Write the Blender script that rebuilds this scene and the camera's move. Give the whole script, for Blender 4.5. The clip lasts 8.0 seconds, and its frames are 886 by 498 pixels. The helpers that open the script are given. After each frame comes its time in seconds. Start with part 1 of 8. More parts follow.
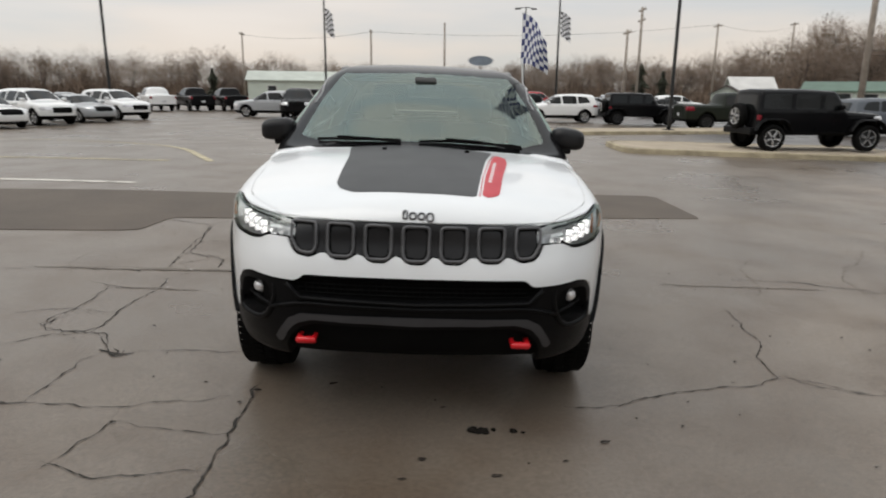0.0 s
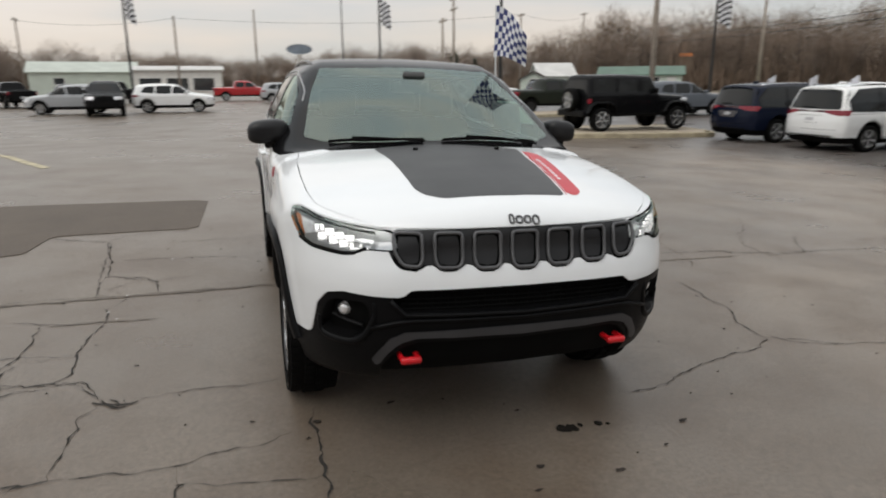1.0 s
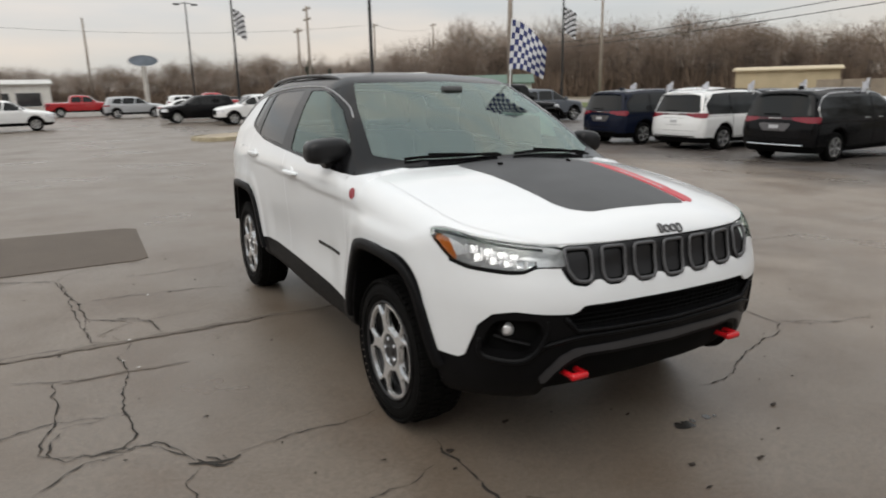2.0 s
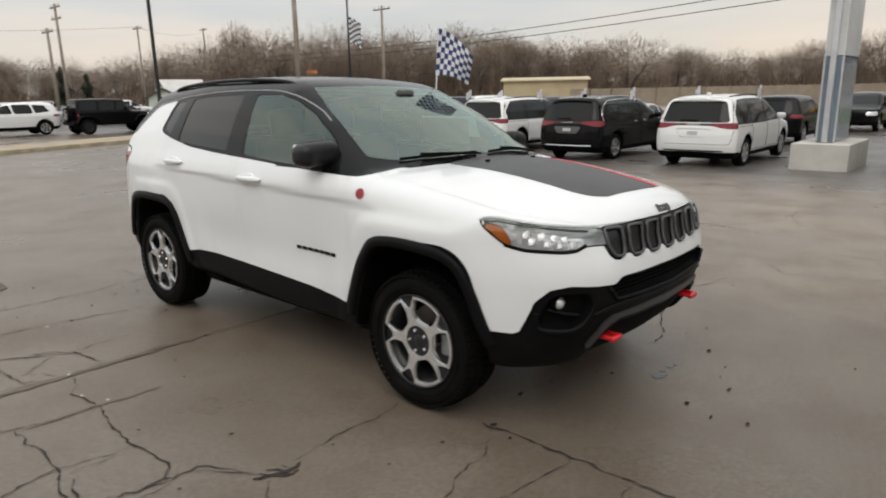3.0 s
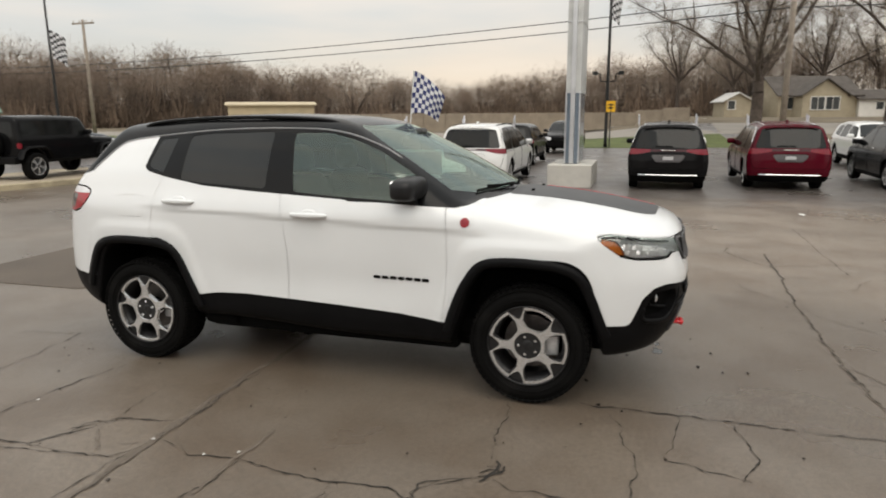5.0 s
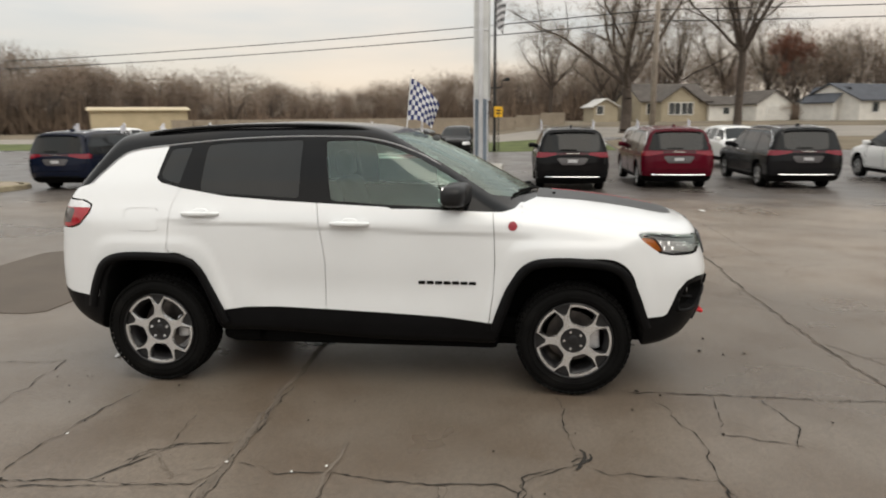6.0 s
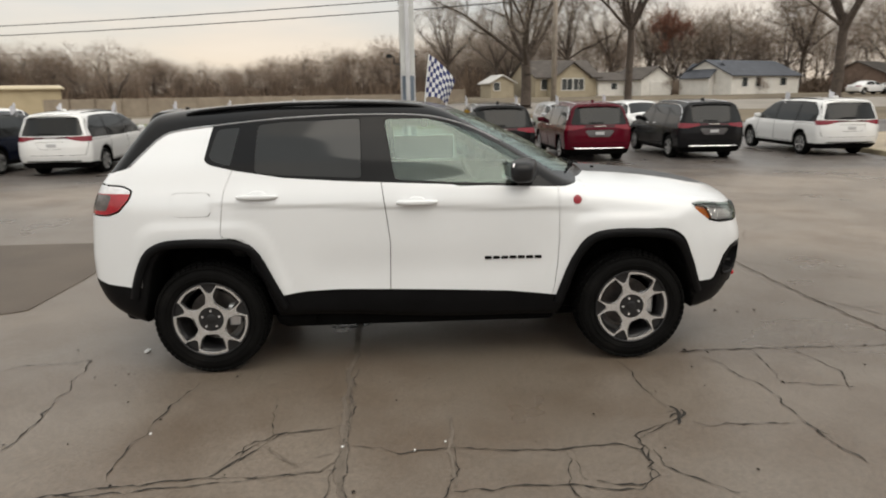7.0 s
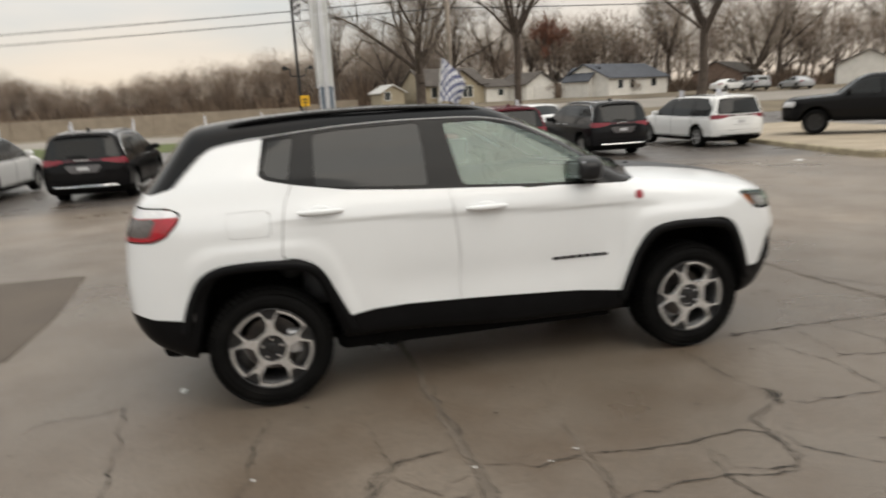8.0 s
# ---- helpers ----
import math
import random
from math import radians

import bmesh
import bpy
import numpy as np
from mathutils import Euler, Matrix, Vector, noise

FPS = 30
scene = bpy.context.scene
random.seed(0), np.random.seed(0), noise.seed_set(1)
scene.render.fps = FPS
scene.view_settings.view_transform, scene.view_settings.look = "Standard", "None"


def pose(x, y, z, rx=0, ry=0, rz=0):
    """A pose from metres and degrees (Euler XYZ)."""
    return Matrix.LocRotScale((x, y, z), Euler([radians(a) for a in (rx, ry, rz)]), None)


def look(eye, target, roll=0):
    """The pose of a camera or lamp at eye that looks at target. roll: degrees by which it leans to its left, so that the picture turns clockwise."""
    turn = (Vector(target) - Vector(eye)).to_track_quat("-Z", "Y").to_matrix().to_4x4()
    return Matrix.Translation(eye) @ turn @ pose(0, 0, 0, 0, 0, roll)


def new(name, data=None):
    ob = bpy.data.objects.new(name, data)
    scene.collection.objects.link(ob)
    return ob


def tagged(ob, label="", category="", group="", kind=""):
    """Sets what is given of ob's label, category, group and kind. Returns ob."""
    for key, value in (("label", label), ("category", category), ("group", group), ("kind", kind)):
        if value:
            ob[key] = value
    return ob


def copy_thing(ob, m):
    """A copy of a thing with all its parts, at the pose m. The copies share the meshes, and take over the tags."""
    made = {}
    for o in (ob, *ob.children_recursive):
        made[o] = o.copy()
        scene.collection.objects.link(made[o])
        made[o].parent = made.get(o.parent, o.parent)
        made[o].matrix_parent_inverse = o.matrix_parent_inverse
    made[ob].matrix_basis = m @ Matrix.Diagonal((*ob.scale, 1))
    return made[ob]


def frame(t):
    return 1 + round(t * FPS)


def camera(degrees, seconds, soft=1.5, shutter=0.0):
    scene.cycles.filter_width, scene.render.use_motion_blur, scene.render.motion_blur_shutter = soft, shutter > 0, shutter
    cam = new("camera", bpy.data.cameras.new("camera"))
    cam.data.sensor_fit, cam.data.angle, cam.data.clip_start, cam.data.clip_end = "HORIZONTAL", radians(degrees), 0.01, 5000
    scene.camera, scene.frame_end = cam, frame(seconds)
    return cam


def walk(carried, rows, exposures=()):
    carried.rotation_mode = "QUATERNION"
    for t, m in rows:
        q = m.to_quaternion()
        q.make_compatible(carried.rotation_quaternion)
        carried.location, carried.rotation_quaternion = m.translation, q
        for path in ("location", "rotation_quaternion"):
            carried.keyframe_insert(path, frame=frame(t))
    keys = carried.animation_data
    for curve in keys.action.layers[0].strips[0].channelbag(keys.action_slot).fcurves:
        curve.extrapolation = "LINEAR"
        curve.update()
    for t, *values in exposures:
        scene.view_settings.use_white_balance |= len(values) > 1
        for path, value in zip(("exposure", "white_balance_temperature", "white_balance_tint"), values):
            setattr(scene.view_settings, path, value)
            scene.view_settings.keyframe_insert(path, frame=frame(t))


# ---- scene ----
cam = camera(68.4, 8.0, 1.9, 0.4)
PATH = [
    (0, (0.087, -4.739, 1.482), (0.121, -2.794, 1.014), 0.6),
    (0.5, (-0.459, -4.647, 1.497), (-0.214, -2.729, 0.985), 0.3),
    (1, (-0.995, -4.443, 1.52), (-0.438, -2.589, 1.02), -0.4),
    (1.2, (-1.222, -4.391, 1.517), (-0.544, -2.568, 1.05), 0.1),
    (2.3, (-2.35, -3.774, 1.57), (-1.241, -2.186, 1.074), -1.1),
    (2.5, (-2.567, -3.694, 1.546), (-1.315, -2.215, 1.051), -0.4),
    (3, (-3.017, -3.412, 1.556), (-1.564, -2.12, 1.088), -1.1),
    (3.5, (-3.472, -3.089, 1.592), (-1.949, -1.876, 1.136), -1.0),
    (4, (-3.917, -2.793, 1.612), (-2.211, -1.874, 1.116), 0.1),
    (4.5, (-4.157, -2.344, 1.648), (-2.352, -1.612, 1.193), 0.4),
    (4.7, (-4.254, -2.16, 1.66), (-2.413, -1.504, 1.236), 0.4),
    (5.8, (-4.603, -1.167, 1.705), (-2.687, -0.789, 1.274), -2.6),
    (6, (-4.666, -0.96, 1.7), (-2.718, -0.741, 1.303), -0.5),
    (6.5, (-4.798, -0.454, 1.73), (-2.848, -0.378, 1.293), -1.7),
    (7, (-4.744, 0.068, 1.712), (-2.801, -0.027, 1.245), -0.9),
    (7.5, (-4.677, 0.639, 1.705), (-2.766, 0.304, 1.219), 0.4),
    (7.9, (-4.546, 1.03, 1.695), (-2.654, 0.569, 1.238), -1.3),
    (8, (-4.472, 1.089, 1.698), (-2.568, 0.674, 1.249), -3.0),
]
walk(cam, [(t, look(eye, target, roll)) for t, eye, target, roll in PATH],
     [(0, 0.25, 6580, 10), (2.5, 0.29, 6640, 10), (4.5, 0.45, 6960, 10), (8, 0.45, 6980, 10)])
TILT = pose(0, 0, 0, 0, 1.5, 0)  # the lot falls gently towards +x

# ---- world: an overcast winter sky with a weak wide sun ----
def make_world():
    world = bpy.data.worlds.new("overcast")
    scene.world = world
    world.use_nodes = True
    nt = world.node_tree
    nt.nodes.clear()
    out = nt.nodes.new("ShaderNodeOutputWorld")
    bg = nt.nodes.new("ShaderNodeBackground")
    coord = nt.nodes.new("ShaderNodeTexCoord")
    sky = nt.nodes.new("ShaderNodeTexSky")
    sky.sky_type = "NISHITA"
    sky.sun_disc = False
    sky.sun_elevation, sky.sun_rotation = radians(38), radians(70)
    sep = nt.nodes.new("ShaderNodeSeparateXYZ")
    nt.links.new(coord.outputs["Generated"], sep.inputs[0])
    # cloud deck: long soft bands, brighter overhead, warm near the horizon
    mp = nt.nodes.new("ShaderNodeMapping")
    mp.inputs["Scale"].default_value = (1.2, 1.2, 7.0)
    nt.links.new(coord.outputs["Generated"], mp.inputs[0])
    ns = nt.nodes.new("ShaderNodeTexNoise")
    ns.inputs["Scale"].default_value, ns.inputs["Detail"].default_value, ns.inputs["Roughness"].default_value = 1.6, 5.0, 0.5
    nt.links.new(mp.outputs[0], ns.inputs["Vector"])
    up = nt.nodes.new("ShaderNodeValToRGB")
    up.color_ramp.elements[0].position, up.color_ramp.elements[0].color = 0.0, (0.53, 0.475, 0.428, 1)
    up.color_ramp.elements[1].position, up.color_ramp.elements[1].color = 1.0, (0.86, 0.875, 0.88, 1)
    for pos, col in ((0.05, (0.532, 0.498, 0.464, 1)), (0.12, (0.535, 0.522, 0.510, 1)), (0.35, (0.68, 0.69, 0.695, 1))):
        el = up.color_ramp.elements.new(pos)
        el.color = col
    nt.links.new(sep.outputs["Z"], up.inputs[0])
    band = nt.nodes.new("ShaderNodeMapRange")
    band.inputs["From Min"].default_value, band.inputs["From Max"].default_value = 0.3, 0.7
    band.inputs["To Min"].default_value, band.inputs["To Max"].default_value = 0.90, 1.10
    nt.links.new(ns.outputs["Fac"], band.inputs["Value"])
    side = nt.nodes.new("ShaderNodeMapRange")
    side.inputs["From Min"].default_value, side.inputs["From Max"].default_value = -1.0, 1.0
    side.inputs["To Min"].default_value, side.inputs["To Max"].default_value = 1.18, 0.90
    nt.links.new(sep.outputs["X"], side.inputs["Value"])
    deck = nt.nodes.new("ShaderNodeMath")
    deck.operation = "MULTIPLY"
    nt.links.new(band.outputs[0], deck.inputs[0])
    nt.links.new(side.outputs[0], deck.inputs[1])
    mul = nt.nodes.new("ShaderNodeMixRGB")
    mul.blend_type, mul.inputs[0].default_value = "MULTIPLY", 1.0
    nt.links.new(up.outputs[0], mul.inputs[1])
    hue = nt.nodes.new("ShaderNodeValToRGB")
    hue.color_ramp.elements[0].position, hue.color_ramp.elements[0].color = 0.38, (0.92, 0.985, 1.04, 1)
    hue.color_ramp.elements[1].position, hue.color_ramp.elements[1].color = 0.60, (1.04, 1.0, 0.965, 1)
    nt.links.new(ns.outputs["Fac"], hue.inputs[0])
    tone = nt.nodes.new("ShaderNodeMixRGB")
    tone.blend_type, tone.inputs[0].default_value = "MULTIPLY", 1.0
    nt.links.new(hue.outputs[0], tone.inputs[1])
    nt.links.new(deck.outputs[0], tone.inputs[2])
    nt.links.new(tone.outputs[0], mul.inputs[2])
    sc = nt.nodes.new("ShaderNodeMixRGB")
    sc.blend_type, sc.inputs[0].default_value = "MULTIPLY", 1.0
    sc.inputs[2].default_value = (0.1, 0.1, 0.1, 1)
    nt.links.new(sky.outputs[0], sc.inputs[1])
    mix = nt.nodes.new("ShaderNodeMixRGB")
    mix.inputs[0].default_value = 0.93
    nt.links.new(sc.outputs[0], mix.inputs[1])
    nt.links.new(mul.outputs[0], mix.inputs[2])
    nt.links.new(mix.outputs[0], bg.inputs[0])
    bg.inputs[1].default_value = 1.1
    nt.links.new(bg.outputs[0], out.inputs[0])
    sun = bpy.data.lights.new("sun", "SUN")
    sun.energy, sun.angle, sun.color = 0.85, radians(50), (1.0, 0.96, 0.9)
    new("sun", sun).matrix_world = look((-19, -11, 33), (0, 0, 0))


make_world()


# ---- materials ----
MATS = {}


def material(name, color, rough=0.5, metal=0.0, vary=0.0, scale=8.0, fine=0.0, fine_scale=200.0, bump=0.0, bump_scale=60.0, coat=0.0, spec=0.5,
             emit=None, power=0.0, through_light=0.0, ior=1.45, per_piece=0.0, tint=None, dirt=None, rough_vary=0.0):
    """A surface with broad (vary) and fine variation of its colour, fine relief and gloss."""
    if name in MATS:
        return MATS[name]
    m = bpy.data.materials.new(name)
    MATS[name] = m
    m.use_nodes = True
    nt = m.node_tree
    b = nt.nodes["Principled BSDF"]
    col = (*color, 1.0)
    b.inputs["Base Color"].default_value = col
    b.inputs["Roughness"].default_value = rough
    b.inputs["Metallic"].default_value = metal
    b.inputs["Coat Weight"].default_value = coat
    b.inputs["Coat Roughness"].default_value = 0.04
    b.inputs["Specular IOR Level"].default_value = spec
    b.inputs["IOR"].default_value = ior
    b.inputs["Transmission Weight"].default_value = through_light
    if emit:
        b.inputs["Emission Color"].default_value = (*emit, 1)
        b.inputs["Emission Strength"].default_value = power
    coord = nt.nodes.new("ShaderNodeTexCoord")
    last = None

    def noise_node(s, detail=5.0, r=0.55):
        n = nt.nodes.new("ShaderNodeTexNoise")
        n.inputs["Scale"].default_value, n.inputs["Detail"].default_value, n.inputs["Roughness"].default_value = s, detail, r
        nt.links.new(coord.outputs["Object"], n.inputs["Vector"])
        return n

    def mixed(source, a, c, lo=0.35, hi=0.65):
        nonlocal last
        rng = nt.nodes.new("ShaderNodeMapRange")
        rng.inputs["From Min"].default_value, rng.inputs["From Max"].default_value = lo, hi
        nt.links.new(source, rng.inputs["Value"])
        mx = nt.nodes.new("ShaderNodeMixRGB")
        nt.links.new(rng.outputs[0], mx.inputs[0])
        if a is None:
            nt.links.new(last, mx.inputs[1])
        else:
            mx.inputs[1].default_value = a
        mx.inputs[2].default_value = c
        last = mx.outputs[0]

    if vary:
        n = noise_node(scale)
        lo = tuple(c * (1 - vary) for c in color) + (1,)
        hi = tuple(min(1, c * (1 + vary)) for c in (tint or color)) + (1,)
        mixed(n.outputs["Fac"], lo, hi)
        if rough_vary:
            rr = nt.nodes.new("ShaderNodeMapRange")
            rr.inputs["From Min"].default_value, rr.inputs["From Max"].default_value = 0.3, 0.7
            rr.inputs["To Min"].default_value, rr.inputs["To Max"].default_value = max(0, rough - rough_vary), min(1, rough + rough_vary)
            nt.links.new(n.outputs["Fac"], rr.inputs["Value"])
            nt.links.new(rr.outputs[0], b.inputs["Roughness"])
    if dirt:
        dcol, dscale, dlo, dhi = dirt
        n = noise_node(dscale, 6.0, 0.6)
        mixed(n.outputs["Fac"], col if last is None else None, (*dcol, 1), dlo, dhi)
    if fine:
        n = noise_node(fine_scale, 3.0, 0.6)
        rng = nt.nodes.new("ShaderNodeMapRange")
        rng.inputs["From Min"].default_value, rng.inputs["From Max"].default_value = 0.3, 0.7
        rng.inputs["To Min"].default_value, rng.inputs["To Max"].default_value = 1 - fine, 1 + fine
        nt.links.new(n.outputs["Fac"], rng.inputs["Value"])
        mx = nt.nodes.new("ShaderNodeMixRGB")
        mx.blend_type, mx.inputs[0].default_value = "MULTIPLY", 1.0
        if last is None:
            mx.inputs[1].default_value = col
        else:
            nt.links.new(last, mx.inputs[1])
        nt.links.new(rng.outputs[0], mx.inputs[2])
        last = mx.outputs[0]
    if per_piece:
        info = nt.nodes.new("ShaderNodeNewGeometry")
        rng = nt.nodes.new("ShaderNodeMapRange")
        rng.inputs["To Min"].default_value, rng.inputs["To Max"].default_value = 1 - per_piece, 1 + per_piece
        nt.links.new(info.outputs["Random Per Island"], rng.inputs["Value"])
        mx = nt.nodes.new("ShaderNodeMixRGB")
        mx.blend_type, mx.inputs[0].default_value = "MULTIPLY", 1.0
        if last is None:
            mx.inputs[1].default_value = col
        else:
            nt.links.new(last, mx.inputs[1])
        nt.links.new(rng.outputs[0], mx.inputs[2])
        last = mx.outputs[0]
    if last is not None:
        nt.links.new(last, b.inputs["Base Color"])
    if bump:
        n = noise_node(bump_scale, 4.0, 0.6)
        bp = nt.nodes.new("ShaderNodeBump")
        bp.inputs["Strength"].default_value, bp.inputs["Distance"].default_value = bump, 0.01
        nt.links.new(n.outputs["Fac"], bp.inputs["Height"])
        nt.links.new(bp.outputs[0], b.inputs["Normal"])
    return m


def paint(name, color, rough=0.25):
    return material(name, color, rough=rough, coat=0.7 if max(color) > 0.2 else 0.08, spec=0.5 if max(color) > 0.2 else 0.15, vary=0.02, scale=1.5)


def glass(name, color, ior=1.5, rough=0.0):
    """A thin pane: tinted see-through with a mirror gloss that grows towards grazing views."""
    m = bpy.data.materials.new(name)
    m.use_nodes = True
    nt = m.node_tree
    nt.nodes.clear()
    out, mix = nt.nodes.new("ShaderNodeOutputMaterial"), nt.nodes.new("ShaderNodeMixShader")
    clear, gloss, fres = nt.nodes.new("ShaderNodeBsdfTransparent"), nt.nodes.new("ShaderNodeBsdfGlossy"), nt.nodes.new("ShaderNodeFresnel")
    clear.inputs[0].default_value = (*color, 1)
    gloss.inputs[0].default_value, gloss.inputs["Roughness"].default_value = (0.86, 1.0, 0.93, 1), rough
    fres.inputs[0].default_value = ior
    for a, b in ((fres.outputs[0], mix.inputs[0]), (clear.outputs[0], mix.inputs[1]), (gloss.outputs[0], mix.inputs[2]), (mix.outputs[0], out.inputs[0])):
        nt.links.new(a, b)
    return m


WHITE = paint("white_paint", (0.76, 0.775, 0.785))
GLOSS_BLACK = material("black_roof_paint", (0.0045, 0.0045, 0.005), rough=0.18, coat=0.06, spec=0.20, vary=0.15, scale=2.0)
CLADDING = material("black_grained_plastic", (0.0045, 0.0045, 0.005), rough=0.42, spec=0.12, vary=0.18, scale=5.0, bump=0.12, bump_scale=350.0)
DEEP = material("matt_black_plastic", (0.004, 0.004, 0.004), rough=0.8, spec=0.1, vary=0.2, scale=6.0)
GREY_TRIM = material("grey_satin_trim", (0.098, 0.098, 0.102), rough=0.42, metal=0.35, vary=0.08, scale=6.0)
SKID = material("dark_satin_skid", (0.060, 0.060, 0.064), rough=0.36, metal=0.3, vary=0.1, scale=6.0)
CHROME = material("chrome", (0.75, 0.75, 0.76), rough=0.12, metal=1.0, vary=0.04, scale=9.0)
ALLOY = material("machined_alloy", (0.77, 0.775, 0.78), rough=0.27, metal=0.85, vary=0.06, scale=10.0)
DARK_ALLOY = material("dark_painted_alloy", (0.014, 0.014, 0.015), rough=0.35, vary=0.15, scale=12.0)
RUBBER = material("tyre_rubber", (0.0045, 0.0044, 0.0043), rough=0.7, spec=0.10, vary=0.25, scale=9.0, dirt=((0.013, 0.012, 0.011), 5.0, 0.58, 0.85), bump=0.08, bump_scale=180.0)
STEEL = material("brake_steel", (0.13, 0.12, 0.115), rough=0.4, metal=0.9, vary=0.2, scale=20.0)
RED_HOOK = material("red_painted_steel", (0.56, 0.008, 0.014), rough=0.35, vary=0.08, scale=12.0, coat=0.3)
RED_DECAL = material("red_vinyl", (0.50, 0.035, 0.050), rough=0.4, vary=0.06, scale=9.0)
GREY_DECAL = material("dark_grey_vinyl", (0.058, 0.059, 0.061), rough=0.5, spec=0.4, vary=0.10, scale=5.0, fine=0.05, fine_scale=400.0)
AMBER = material("amber_plastic", (0.50, 0.135, 0.02), rough=0.15, coat=0.5, vary=0.08, scale=30.0)
RED_LENS = material("red_lamp_plastic", (0.36, 0.010, 0.020), rough=0.12, coat=0.6, vary=0.12, scale=25.0)
LAMP_CHROME = material("lamp_reflector", (0.74, 0.74, 0.75), rough=0.24, metal=0.5, vary=0.1, scale=40.0)
LAMP_ON = material("lit_lamp", (0.9, 0.9, 0.9), rough=0.3, emit=(1.0, 0.98, 0.95), power=1.35)
SMOKED_LENS = material("smoked_lamp_plastic", (0.105, 0.095, 0.092), rough=0.2, coat=0.4, vary=0.25, scale=30.0)
BADGE_RED = material("dull_red_enamel", (0.30, 0.030, 0.042), rough=0.35, vary=0.12, scale=60.0)
CLEAR = glass("clear_lens", (0.93, 0.94, 0.94), 1.45)
WINDSCREEN = glass("windscreen_glass", (0.60, 0.76, 0.68), 2.35)
SIDE_GLASS = glass("front_window_glass", (0.60, 0.76, 0.68), 1.85)
DARK_GLASS = material("privacy_glass", (0.018, 0.019, 0.019), rough=0.06, spec=0.42, vary=0.1, scale=2.0)
CABIN = material("dark_cabin_trim", (0.075, 0.075, 0.075), rough=0.7, vary=0.15, scale=8.0)
HEADLINER = material("pale_headlining", (0.28, 0.28, 0.27), rough=0.9, vary=0.06, scale=8.0)
SEAT = material("black_seat_leather", (0.045, 0.045, 0.046), rough=0.55, vary=0.15, scale=12.0, bump=0.1, bump_scale=200.0)
PAPER = material("printed_paper", (0.50, 0.53, 0.50), rough=0.6, vary=0.05, scale=15.0)
BRIGHT_TRIM = material("bright_satin_trim", (0.33, 0.33, 0.335), rough=0.3, metal=0.6, vary=0.05, scale=9.0)
LAMP_FACET = material("bright_lamp_facet", (0.86, 0.86, 0.87), rough=0.14, metal=0.45, vary=0.05, scale=30.0)
GRILLE_BLACK = material("satin_black_grille", (0.012, 0.012, 0.013), rough=0.34, spec=0.36, vary=0.15, scale=9.0)


# ---- numeric tools ----
def curve(points, soft=0.02):
    """A smooth function through a polyline of (a, b) pairs."""
    pts = np.array(points, float)
    a0, a1 = pts[0, 0], pts[-1, 0]
    n = 800
    grid = np.linspace(a0 - 4 * soft, a1 + 4 * soft, n)
    val = np.interp(grid, pts[:, 0], pts[:, 1])
    step = grid[1] - grid[0]
    half = max(1, int(3 * soft / step))
    w = np.exp(-0.5 * (np.arange(-half, half + 1) * step / soft) ** 2)
    val = np.convolve(np.pad(val, half, mode="edge"), w / w.sum(), mode="valid")
    return lambda v: np.interp(v, grid, val)


def smax(a, b, k):
    h = np.maximum(k - np.abs(a - b), 0) / k
    return np.maximum(a, b) + h * h * k / 4


def step01(v, a, b):
    s = np.clip((v - a) / (b - a), 0, 1)
    return s * s * (3 - 2 * s)


def sd_poly(poly, u, v):
    """Signed distance of points (u, v) to a closed polygon, negative inside."""
    poly = np.array(poly, float)
    best = np.full(u.shape, 1e9)
    odd = np.zeros(u.shape, bool)
    for (ax, ay), (bx, by) in zip(poly, np.roll(poly, -1, 0)):
        ex, ey = bx - ax, by - ay
        wx, wy = u - ax, v - ay
        s = np.clip((wx * ex + wy * ey) / (ex * ex + ey * ey + 1e-12), 0, 1)
        best = np.minimum(best, (wx - s * ex) ** 2 + (wy - s * ey) ** 2)
        if ay != by:
            cross = ((ay > v) != (by > v)) & (u < (bx - ax) * (v - ay) / (by - ay) + ax)
            odd ^= cross
    return np.where(odd, -1, 1) * np.sqrt(best)


def rounded(poly, r=0.02, n=4):
    """A polygon with its corners cut to arcs of about r."""
    out = []
    pts = [Vector(p) for p in poly]
    for i, p in enumerate(pts):
        a, b = pts[i - 1] - p, pts[(i + 1) % len(pts)] - p
        la, lb = min(r, a.length * 0.45), min(r, b.length * 0.45)
        s, e = p + a.normalized() * la, p + b.normalized() * lb
        for k in range(n + 1):
            t = k / n
            q = s * (1 - t) ** 2 + p * 2 * t * (1 - t) + e * t * t
            out.append((q.x, q.y))
    return out


def gradient(f, P, h=0.004):
    g = np.stack([f(P + np.eye(3)[i] * h) - f(P - np.eye(3)[i] * h) for i in range(3)], 1) / (2 * h)
    return g


def unit(v):
    return v / np.maximum(np.linalg.norm(v, axis=-1, keepdims=True), 1e-9)


